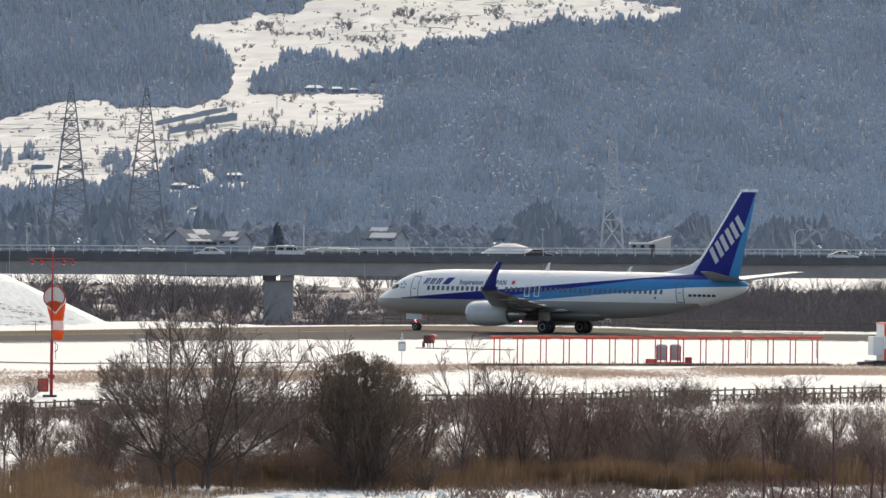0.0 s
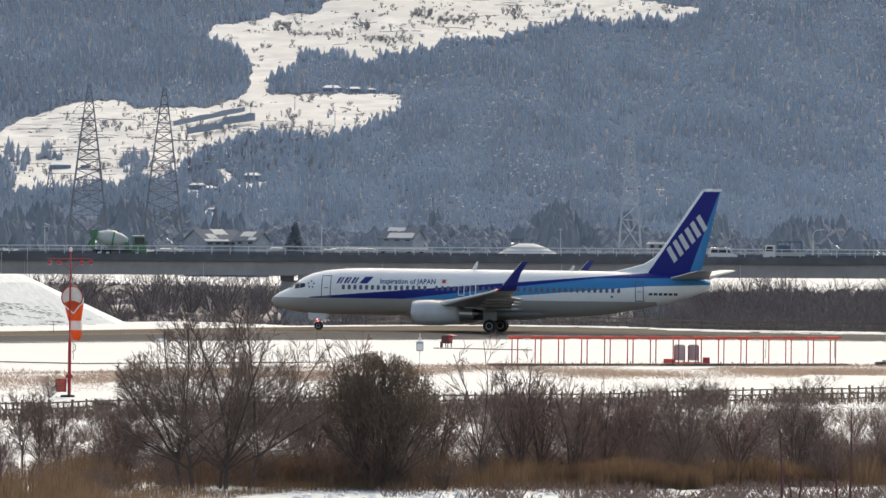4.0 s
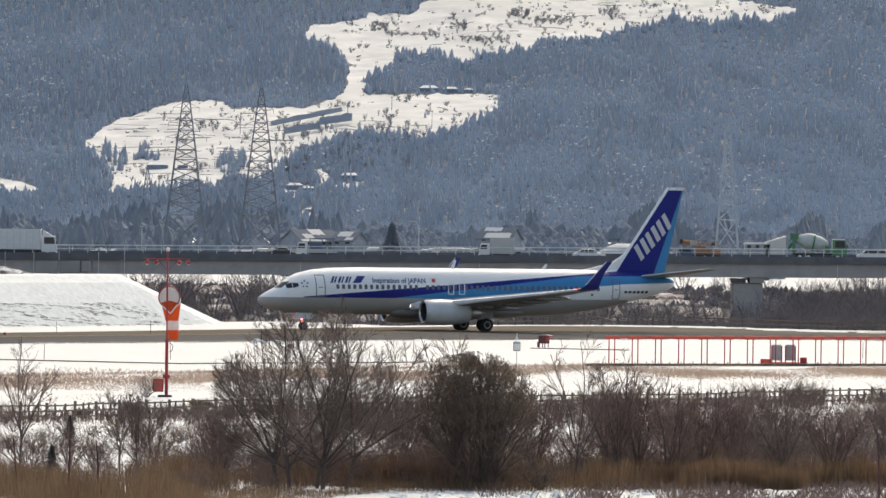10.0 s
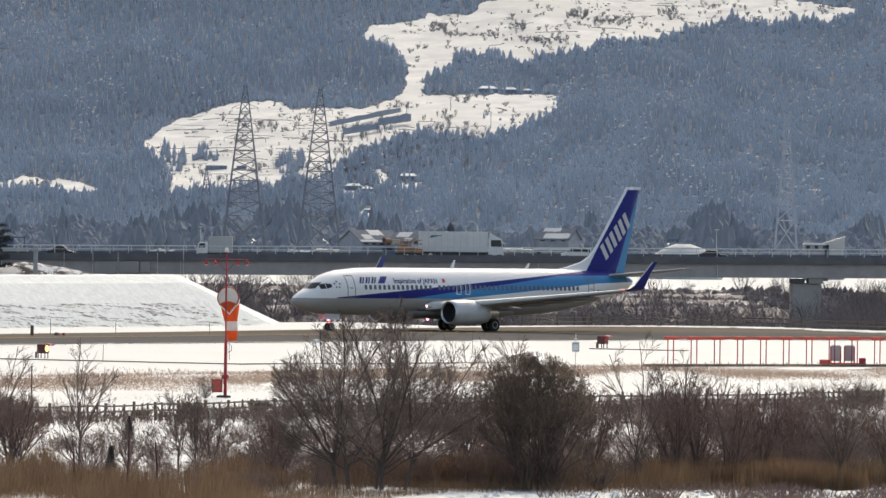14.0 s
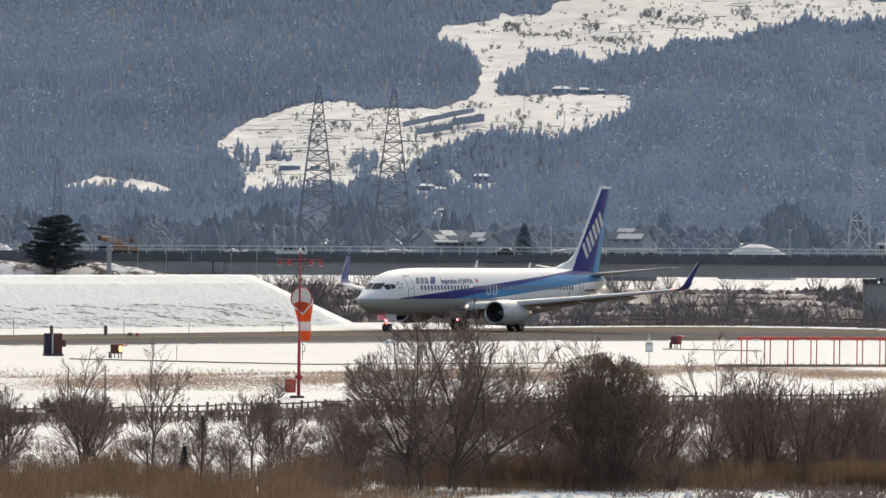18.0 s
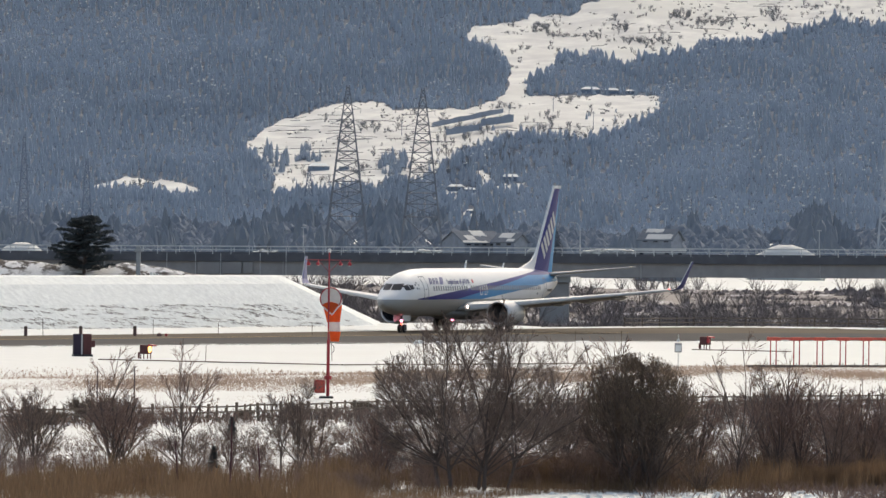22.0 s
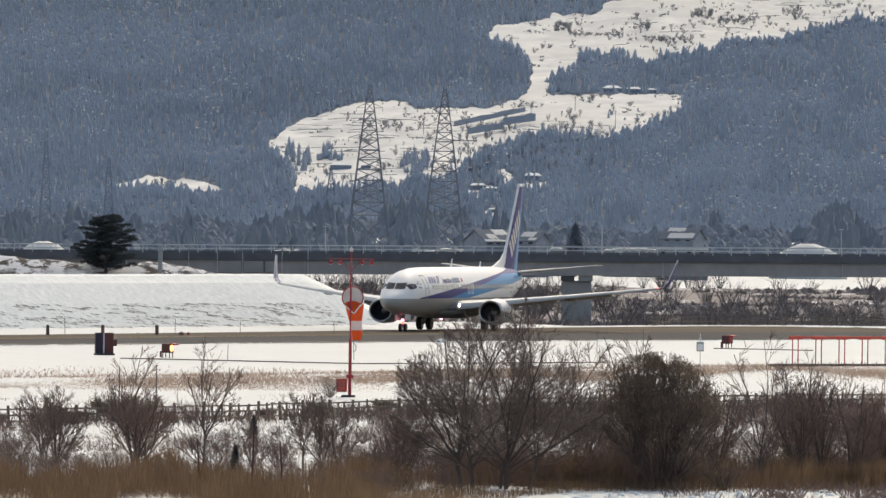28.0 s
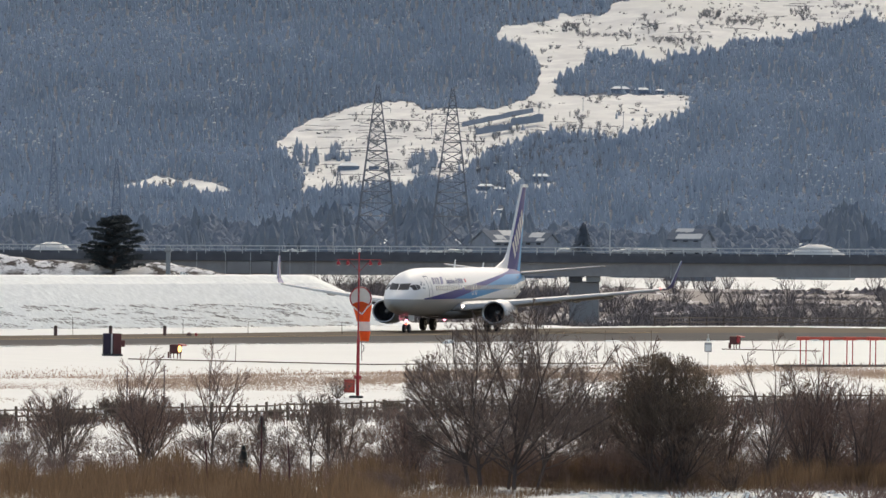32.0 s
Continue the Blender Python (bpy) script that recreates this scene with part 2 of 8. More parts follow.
FAR_EDGE = [(-160, 560), (-46, 705), (-25, 745), (-2, 795), (12, 818), (27, 826), (40, 804), (160, 795)]


DIP = 0.22                                # the runway is lowered below the snow field to fit the camera's view


def ground_height(x, y):
    low = 12 + mix_at(x, FAR_EDGE) + 45 * smooth01(2, -12, x)
    z = -5.8 * smooth01(low, low + 28, y)
    z += 0.9 * smooth01(3100, 3700, y) * 6
    z += 7.8 * (1 - smooth01(10, 90, math.hypot(x, y)))          # the levee under the stand
    near = mix_at(x, NEAR_EDGE)
    z -= DIP * smooth01(near - 26, near - 1, y)
    if y < 650:
        z += 0.10 * noise.noise((x * 0.12, y * 0.03, 0)) * smooth01(-50, 250, y) * (1 - smooth01(560, 650, y))
    return z


def span(a, b, step):
    return [a + (b - a) * i / round((b - a) / step) for i in range(round((b - a) / step) + 1)]


gx = [-2500, -1500, -900, -600, -400, -250] + span(-160, 160, 3.2) + [250, 400, 600, 900, 1500, 2500]
gy = [-1200, -600, -300, -150] + span(-100, 100, 20) + span(115, 300, 15) + span(306, 660, 5) + span(670, 900, 6) + span(930, 1400, 40) + span(1500, 3600, 150) + [4200, 5200]
ground = setting("ground", sheet(gx, gy, ground_height), SNOW, "snow-covered ground of the river plain and airfield", smooth=True)

pts_near, pts_far = NEAR_EDGE, FAR_EDGE
rx = span(-160, 160, 4)
s = Shape()
n = len(rx)
rows = []
for k in range(7):
    rows.append([(x, mix_at(x, pts_near) + (mix_at(x, pts_far) - mix_at(x, pts_near)) * k / 6, 0.03 - DIP + 0.05 * math.sin(math.pi * k / 6)) for x in rx])
s.add([p for row in rows for p in row], [])
for k in range(6):
    s.f += [(k * n + i, k * n + i + 1, (k + 1) * n + i + 1, (k + 1) * n + i) for i in range(n - 1)]
    s.m += [1 if k in (3, 4, 5) else 0] * (n - 1)
runway = setting("runway", s, [ASPHALT, ASPHALT_WORN], "grey asphalt runway end cleared of snow with a brown worn band")

# dark meltwater standing along the edge of the asphalt
WET = material("wet_asphalt", (0.030, 0.028, 0.033), 0.5, vary=0.3, scale=0.6, shine=0.3)
s = Shape()
for x0, x1 in ((-78, -30), (-28.5, -8), (-3, 9), (14, 17), (30, 52)):
    xs = span(x0, x1, 0.5)
    pts = []
    for x in xs:
        k = min(1, 0.6 * min(x - x0, x1 - x)) * (0.55 + 0.9 * noise.noise((x * 0.35, 8, 1)))
        y = mix_at(x, NEAR_EDGE) + 0.9 + 1.2 * noise.noise((x * 0.15, 2, 2))
        pts += [(x, y, 0.052 - DIP), (x, y + max(0.05, 3.0 * k), 0.062 - DIP)]
    s.add(pts, [(2 * i, 2 * i + 2, 2 * i + 3, 2 * i + 1) for i in range(len(xs) - 1)])
setting("trim_meltwater", s, WET, "dark meltwater along the edge of the asphalt")
# thin worn taxi line
LINE_PAINT = material("worn_yellow_line", (0.42, 0.27, 0.09), 0.8, dark=(0.20, 0.16, 0.10), scale=0.8)
s = Shape().rings([[(x, mix_at(x, NEAR_EDGE) * 0.45 + mix_at(x, FAR_EDGE) * 0.55 + a, 0.088 - DIP + b) for a, b in ((-0.35, 0), (-0.35, 0.006), (0.35, 0.006), (0.35, 0))] for x in span(-75, 6, 3)])
setting("runway_line", s, LINE_PAINT, "thin worn yellow taxi line on the asphalt")

# ---- snow bank beside the runway ----
s = Shape()
bx = span(-150, -15.0, 0.6)


def bank_height(x, t):
    y_foot = mix_at(x, FAR_EDGE) + 38
    end = min(1, max(0, (-16.0 - x) / 8.9))
    rise = mix_at(t, [(0, 0), (0.03, 0.10), (0.20, 2.0), (0.215, 2.04), (0.225, 2.24), (0.38, 3.75), (0.42, 3.81), (0.43, 3.95), (0.48, 4.25), (0.7, 4.25), (2.7, 4.25)])
    z = min(rise, 4.25 * end) - 9.0 * smooth01(0.9, 2.6, t)
    z += 0.05 * noise.noise((x * 0.8, t * 14, 3)) * min(1, t * 6) * end
    return (x, y_foot + t * 26, z - 0.1 - DIP * max(0, 1 - z / 4.5))


trows = [i / 30 for i in range(31)] + [1.2, 1.5, 1.8, 2.1, 2.6]
grid = [[bank_height(x, t) for x in bx] for t in trows]
n = len(bx)
s.add([p for r in grid for p in r], [(j * n + i, j * n + i + 1, (j + 1) * n + i + 1, (j + 1) * n + i) for j in range(len(grid) - 1) for i in range(n - 1)])
setting("snow_bank", s, SNOW_BANK, "long flat-topped embankment under crusted snow")

# ---- expressway viaduct ----
ROAD_Y, ROAD_SLOPE = 1258.0, 0.0064


def road_z(x):
    return 3.95 + ROAD_SLOPE * x


viaduct = thing("viaduct", "long grey concrete expressway viaduct with a dark parapet and steel railing", "bridge", kind="structure")
s = Shape()
L0, L1 = -620, 620
prof = [(0.25, -2.85), (0.25, -0.96), (11.9, -0.96), (11.9, -2.85)]
s.rings([[(x, ROAD_Y + y, road_z(x) + z) for y, z in prof] for x in (L0, -200, 0, 200, L1)])
part("girder", s, CONCRETE, viaduct, "stained grey concrete box girder")
s = Shape()
prof = [(-0.25, -0.95), (-0.25, 0.06), (0.2, 0.06), (0.2, -0.5), (11.8, -0.5), (11.8, 0.3), (12.2, 0.3), (12.2, -0.95)]
s.rings([[(x, ROAD_Y + y, road_z(x) + z) for y, z in prof] for x in (L0, -200, 0, 200, L1)])
part("deck", s, CONCRETE_DARK, viaduct, "dark stained deck edge and kerb")
# joints of the girder
for i in range(-5, 9):
    x = -13.5 + i * 24.9
    s = Shape().box(x - 0.06, ROAD_Y + 0.19, road_z(x) - 2.8, x + 0.06, ROAD_Y + 0.3, road_z(x) - 0.95)
    part("joint", s, CONCRETE_DARK, viaduct)
    s = Shape().tube((x, ROAD_Y + 0.05, road_z(x) - 3.1), (x, ROAD_Y + 0.05, road_z(x) - 0.9), 0.05)
    part("drain_pipe", s, STEEL, viaduct)
# piers
for x in (-98.6, -49.0, -0.6, 48.8, 98.2, 147.6):
    z = road_z(x)
    s = Shape().box(x - 2.1, ROAD_Y + 1.6, -6.3, x + 2.1, ROAD_Y + 9.8, z - 3.6, 0.15)
    pier = part("pier", s, CONCRETE, viaduct, "broad concrete wall pier")
    s = Shape()
    for y in (ROAD_Y + 0.9, ROAD_Y + 5.5):
        s.box(x + 0.25, y, z - 3.62, x + 2.25, y + 4.3, z - 2.84, 0.05)
    part("pier_cap", s, PALE_WALL, pier, "pale concrete bearing block")
    # solid block; the shade beside the bearing is its dark colour
    s = Shape().box(x - 2.2, ROAD_Y + 1.2, z - 3.6, x - 0.3, ROAD_Y + 9.4, z - 3.0)
    part("bearing_recess", s, CONCRETE_DARK, pier)
# rough repaired panels and scaffold tubes at the viaduct's western joint
for x0, x1, low_, mat in ((-50.4, -47.2, 2.75, CONCRETE), (-47.0, -44.2, 2.7, CONCRETE), (-44.0, -42.6, 2.6, CONCRETE)):
    part("patched_panel", Shape().box(x0, ROAD_Y - 0.12, road_z(x0) - low_, x1, ROAD_Y + 0.24, road_z(x0) - 1.0, 0.06), mat, viaduct, "rough repaired concrete panel")
for x in (-54.6, -50.6, -47.1, -41.6, -38.0):
    part("scaffold_tube", Shape().tube((x, ROAD_Y - 0.35, road_z(x) - 3.0), (x, ROAD_Y - 0.35, road_z(x) + 0.2), 0.045), STEEL, viaduct, "thin grey scaffold tube")
# railing
POST_STEP = 2.56
rail_post = Shape().box(-0.05, -0.05, 0, 0.05, 0.05, 1.1).add([(-0.09, -0.09, 0.0), (0.09, -0.09, 0.0), (0.09, 0.09, 0.0), (-0.09, 0.09, 0.0),
                                                              (-0.09, -0.09, 0.03), (0.09, -0.09, 0.03), (0.09, 0.09, 0.03), (-0.09, 0.09, 0.03)],
                                                             [(4, 5, 6, 7), (0, 1, 5, 4), (1, 2, 6, 5), (2, 3, 7, 6), (3, 0, 4, 7)]).mesh("rail_post", STEEL)
for side, y in ((0, -0.02), (1, 12.0)):
    railing = part("railing", Shape().bar((L0, ROAD_Y + y, road_z(L0) + 1.12), (L1, ROAD_Y + y, road_z(L1) + 1.12), 0.1, 0.11), STEEL, viaduct, "galvanised steel bridge railing")
    part("mid_rail", Shape().bar((L0, ROAD_Y + y, road_z(L0) + 0.62), (L1, ROAD_Y + y, road_z(L1) + 0.62), 0.05, 0.05), STEEL, railing)
    if side == 0:
        for i in range(-42, 46):
            x = i * POST_STEP + 0.4
            part("rail_post", rail_post, None, railing, at=pose(x, ROAD_Y + y, road_z(x) + 0.05))
    s = Shape()
    for i in range(-240, 240):
        x = i * POST_STEP + 0.4
        if side == 1 or not -42 <= i < 46:
            s.box(x - 0.05, ROAD_Y + y - 0.05, road_z(x), x + 0.05, ROAD_Y + y + 0.05, road_z(x) + 1.1)
    tagged(part("far_rail_posts", s, STEEL, railing), kind="stuff")
# lamp posts on the bridge, each with a bent top


def street_lamp(x, y, z, h, lean=-1):
    ob = thing("street_lamp", "slim grey steel street lamp with a bent arm", "lamp post", pose(x, y, z), group="street lamps")
    part("pole", Shape().tube((0, 0, 0), (0, 0, h * 0.82), 0.11, 0.07, 8), STEEL, ob)
    s = Shape()
    pts = [(0, 0, h * 0.82), (lean * 0.08, 0, h * 0.9), (lean * 0.35, 0, h * 0.97), (lean * 0.95, 0, h)]
    for a, b in zip(pts, pts[1:]):
        s.tube(a, b, 0.06, 0.05, 6)
    part("arm", s, STEEL, ob)
    part("lamp_head", Shape().box(lean * 1.5 if lean < 0 else 0.8, -0.12, h - 0.06, -0.8 if lean < 0 else 1.5, 0.12, h + 0.06, 0.04), STEEL, ob)


street_lamp(2.9, ROAD_Y + 12.8, road_z(3) - 0.9, 5.6)
street_lamp(72.0, ROAD_Y + 12.8, road_z(72) - 0.9, 4.8, 1)
for x in (-36, 36.5, 88):
    ob = thing("road_sensor_pole", "thin grey pole behind the expressway railing", "pole", pose(x, ROAD_Y + 12.8, road_z(x) - 0.9), group="thin poles")
    part("pole", Shape().tube((0, 0, 0), (0, 0, 4.6), 0.06, 0.04), STEEL, ob)
    part("cap", Shape().box(-0.3, -0.1, 4.6, 0.3, 0.1, 4.72, 0.03), STEEL, ob)
# unidentified snow-covered shapes beyond the road, drawn as big rounded mounds
for (cx, cy, hw, hh, base) in ((56.2, 2250, 10.0, 8.9, -6.2), (-134.0, 2250, 7.0, 7.2, -6.2)):
    rings = []
    for k in range(9):
        q = k / 8
        w = math.sqrt(1 - (q * 0.985) ** 2.2)
        rings.append([(cx + math.cos(a) * hw * w * (1 + 0.18 * noise.noise((math.cos(a) * 2 + cx, math.sin(a) * 2, q * 3))), cy + math.sin(a) * 6 * w, base + q * hh + 0.25 * noise.noise((math.cos(a) * 3, math.sin(a) * 3, q * 5)) * w) for a in [2 * math.pi * i / 30 for i in range(30)]])
    tagged(part("snow_mound", Shape().rings(rings), SNOW_FAR, smooth=True), "big rounded snow-covered mound beyond the expressway", "snow pile")
# ---- mountain ----
UPPER = [(330, 66), (352, 44), (430, 36), (452, 22), (520, 26), (545, 6), (600, -14), (700, -24), (1040, -10), (1140, 6), (1215, 18), (1195, 26),
         (1150, 40), (1095, 34), (1055, 46), (985, 32), (945, 48), (860, 68), (760, 74), (740, 88), (690, 92), (640, 104), (615, 122), (565, 100), (505, 96),
         (470, 152), (440, 150), (446, 168), (640, 166), (683, 168), (680, 192), (640, 216), (600, 230), (545, 246), (480, 240), (440, 232), (405, 244), (330, 268), (292, 292), (262, 318), (235, 322), (205, 312),
         (176, 340), (150, 322), (96, 337), (7, 340), (-10, 338), (-3, 312), (-24, 286), (-47, 274), (-57, 246), (-36, 244), (-26, 227), (-5, 216), (54, 197), (82, 187), (125, 178), (190, 180), (206, 192), (345, 190), (400, 168), (412, 150), (410, 128), (396, 90), (365, 76)]
LOWER = [(-345, 332), (-300, 322), (-268, 311), (-240, 313), (-222, 322), (-205, 315), (-160, 324), (-132, 334), (-150, 343), (-185, 346), (-215, 338), (-260, 333)]
ISLANDS = [[(444, 166), (450, 132), (492, 130), (500, 96), (560, 92), (600, 108), (622, 112), (640, 100), (700, 96), (690, 150), (640, 164)]]
GROVES = [([(-26, 304), (-20, 272), (18, 272), (24, 304)], 11, 1.0), ([(180, 302), (190, 276), (222, 272), (236, 300), (210, 312)], 30, 0.15), ([(16, 368), (30, 352), (86, 352), (90, 368)], 16, 0.9), ([(28, 284), (40, 262), (66, 262), (78, 284)], 16, 0.0), ([(-100, 345), (-60, 300), (-20, 345), (-60, 372)], 18, 0.6)]

PLOTS = [[(296, 336), (316, 326), (352, 330), (346, 343), (312, 347)], [(352, 302), (368, 296), (384, 318), (370, 332), (358, 322)], [(388, 326), (440, 320), (436, 332), (396, 336)], [(330, 372), (352, 366), (350, 382), (334, 384)]]


def inside(poly, u, v):
    odd = False
    for (a, b), (c, d) in zip(poly, poly[1:] + poly[:1]):
        if (b > v) != (d > v) and u < a + (v - b) * (c - a) / (d - b):
            odd = not odd
    return odd


def open_slope(u, v):
    """True where the hillside is cleared fields under snow."""
    u, v = u + 7 * noise.noise((u * 0.05, v * 0.09, 1)), v + 5 * noise.noise((u * 0.05, v * 0.09, 7))
    if any(inside(p, u, v) for p in ISLANDS):
        return False
    return inside(UPPER, u, v) or inside(LOWER, u, v) or any(inside(p, u, v) for p in PLOTS)


def hill_point(u, v, lift=0.0):
    """The hillside's place in the direction (u, v): it climbs to the south, with spurs and terraces."""
    climb = (450 - v) / 450
    d = 3950 + 900 * climb + 40 * noise.noise((u * 0.004, v * 0.006, 2)) + 70 * smooth01(420, 1100, u) * (1 - climb) * -1
    if open_slope(u, v):
        d += 4 * (abs((v * 0.11) % 1.0 - 0.5) - 0.25)
    p = spot(u, v, d)
    p.z += lift
    return p


STEP = 4
us, vs = list(range(-700, 1761, STEP)), list(range(450, -61, -STEP))
s = Shape()
n = len(us)
index = {}


def corner(u, v):
    if (u, v) not in index:
        index[u, v] = len(s.v)
        s.v.append(tuple(hill_point(u, v)))
    return index[u, v]


def cell(u, v, k):
    s.f.append((corner(u, v), corner(u + k, v), corner(u + k, v - k), corner(u, v - k)))
    s.m.append(1 if open_slope(u + k / 2, v - k / 2) else 0)


flags = {(u, v): open_slope(u + STEP / 2, v - STEP / 2) for v in vs[:-1] for u in us[:-1]}
for (u, v), op in flags.items():
    if all(flags.get((u + a, v + b), op) == op for a in (-STEP, 0, STEP) for b in (-STEP, 0, STEP)):
        cell(u, v, STEP)
    else:
        # the woods' edge is drawn four times as fine
        for b in range(STEP):
            for a in range(STEP):
                cell(u + a, v - b, 1)
crest = [spot(u, -61, 4990) for u in us]
s2 = [Vector((p.x, p.y + 260, p.z + 190 + 40 * noise.noise((u * 0.003, 5, 5)))) for p, u in zip(crest, us)]
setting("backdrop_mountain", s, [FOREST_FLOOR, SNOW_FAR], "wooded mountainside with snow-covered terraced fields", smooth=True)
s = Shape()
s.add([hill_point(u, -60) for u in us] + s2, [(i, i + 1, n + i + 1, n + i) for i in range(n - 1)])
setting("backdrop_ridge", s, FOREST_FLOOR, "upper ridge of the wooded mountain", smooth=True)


def add_conifer(s, p, h, w, turn, r):
    """A small ragged spruce of two tiers of boughs."""
    n = 4
    for z0, z1, k in ((0.0, 0.62, 1.0), (0.38, 1.0, 0.62)):
        ring = []
        for i in range(n):
            a = turn + 2 * math.pi * i / n
            q = w * k * r.uniform(0.78, 1.14)
            ring.append((p.x + math.cos(a) * q, p.y + math.sin(a) * q, p.z + h * (z0 + r.uniform(-0.06, 0.08))))
        top = (p.x + r.uniform(-0.1, 0.1) * w, p.y, p.z + h * z1)
        s.add(ring + [top], [(i, (i + 1) % n, n) for i in range(n)])


def add_cedar(s, p, h, w, r):
    """A full cedar with ragged tiers of boughs and a blunt top."""
    n = 6
    for z0, z1, k in ((0.0, 0.55, 0.9), (0.2, 0.74, 1.0), (0.42, 0.9, 0.78), (0.64, 1.0, 0.5)):
        a0 = r.uniform(-0.2, 0.2)
        ring = []
        for i in range(n):
            q = w * k * r.uniform(0.6, 1.2)
            ring.append((p.x + math.cos(a0 + 6.283 * i / n) * q, p.y + math.sin(a0 + 6.283 * i / n) * q, p.z + h * (z0 + r.uniform(-0.07, 0.07))))
        s.add(ring + [(p.x + r.uniform(-0.25, 0.25) * w, p.y, p.z + h * z1)], [(i, (i + 1) % n, n) for i in range(n)])


def add_tuft(s, p, h, w, r):
    """A leafless crown of the far woods: a few ragged upright boughs."""
    for k in range(3):
        x, y, hh = p.x + r.gauss(0, 0.45) * w, p.y + r.gauss(0, 0.45) * w, h * r.uniform(0.65, 1.05)
        q = w * r.uniform(0.34, 0.55)
        a = r.uniform(0.5, 1.07)
        low = [(x + math.cos(a + 1.571 * i) * q * 0.6, y + math.sin(a + 1.571 * i) * q * 0.6, p.z) for i in range(4)]
        mid = [(x + math.cos(a + 1.571 * i) * q, y + math.sin(a + 1.571 * i) * q, p.z + hh * r.uniform(0.25, 0.45)) for i in range(4)]
        s.add(low + mid + [(x + r.gauss(0, 0.3) * q, y, p.z + hh)], [(i, (i + 1) % 4, 4 + (i + 1) % 4, 4 + i) for i in range(4)] + [(4 + i, 4 + (i + 1) % 4, 8) for i in range(4)])


def add_crown(s, p, h, w, r):
    """A full rounded crown seen from far off, lumpy in outline and blunt at the top."""
    n, a0, rings = 6, r.uniform(-0.2, 0.2), []
    for z, k in ((0.0, 0.7), (0.3, 1.0), (0.62, 0.72), (0.84, 0.38)):
        rings += [(p.x + math.cos(a0 + 1.047 * i) * w * k * q, p.y + math.sin(a0 + 1.047 * i) * w * k * q, p.z + h * (z + r.uniform(-0.05, 0.05))) for i, q in enumerate([r.uniform(0.75, 1.2) for j in range(n)])]
    s.add(rings + [(p.x + r.uniform(-0.2, 0.2) * w, p.y, p.z + h)], [(j * n + i, j * n + (i + 1) % n, (j + 1) * n + (i + 1) % n, (j + 1) * n + i) for j in range(3) for i in range(n)] + [(3 * n + i, 3 * n + (i + 1) % n, 4 * n) for i in range(n)])


conifers, bare, specks = Shape(), Shape(), Shape()
r = random.Random(11)
v = 444.0
while v > -58:
    u = -620 + r.uniform(0, 8)
    while u < 1680:
        uu, vv = u + r.uniform(-5, 5), v + r.uniform(-3, 3)
        if not open_slope(uu, vv):
            p = hill_point(uu, vv, -0.3)
            pale = ((uu + 330) / 190) ** 2 + ((vv - 72) / 60) ** 2 < 1 + noise.noise((uu * 0.03, vv * 0.05, 3))
            big = noise.noise((uu * 0.012, vv * 0.02, 4)) + (0.25 if uu < 420 else -0.05) - (0.7 if pale else 0)
            edge = open_slope(uu, vv - 14)
            if edge:
                if r.random() < 0.7:
                    (add_crown if r.random() < 0.6 else add_cedar)(conifers, p - Vector((0, 0, 0.5)), r.uniform(3.5, 7.0), r.uniform(1.0, 1.8), r)
                add_tuft(conifers if r.random() < 0.6 else bare, p - Vector((0, 0, 0.6)), r.uniform(2.5, 5.0), r.uniform(1.4, 2.4), r)
            elif big > 0.0:
                add_conifer(conifers, p - Vector((0, 0, 1.0)), r.uniform(4.5, 7.5), r.uniform(1.1, 1.8), r.uniform(0.5, 1.07), r)
            else:
                add_tuft(bare, p - Vector((0, 0, 1.0)), r.uniform(3.4, 5.4), r.uniform(1.4, 2.2), r)
            if noise.noise((uu * 0.01, vv * 0.014, 9)) + (0.2 if 830 < uu < 1150 and 280 < vv else 0) + (0.25 if pale else 0) > 0.22 and r.random() < 0.22 and vv < 400:
                # snow patches are lifted and tilted to show from the camera
                q = hill_point(uu, vv, r.uniform(3.6, 6.0)) + Vector((0, -1.0, 0))
                w, h = 0.25 + 0.8 * r.random() ** 2, r.uniform(0.25, 0.55)
                specks.add([(q.x - w, q.y, q.z - h), (q.x + w * r.uniform(0.3, 1), q.y, q.z - h), (q.x + w * 0.6, q.y + h * 1.4, q.z), (q.x - w * 0.5, q.y + h * 1.4, q.z), (q.x, q.y + h, q.z - h * 1.4)],
                           [(0, 1, 2, 3), (1, 0, 4), (2, 1, 4), (3, 2, 4), (0, 3, 4)])
        u += r.uniform(4, 8.5)
    v -= 5.2
tagged(part("hillside_woods", bare, BARE_FAR), "leafless woods on the mountainside, coloured grey with haze", "forest", kind="stuff")
tagged(part("snow_patches", specks, SNOW_FAR), "small patches of snow lifted above the forest to face the camera", "snow", kind="stuff")
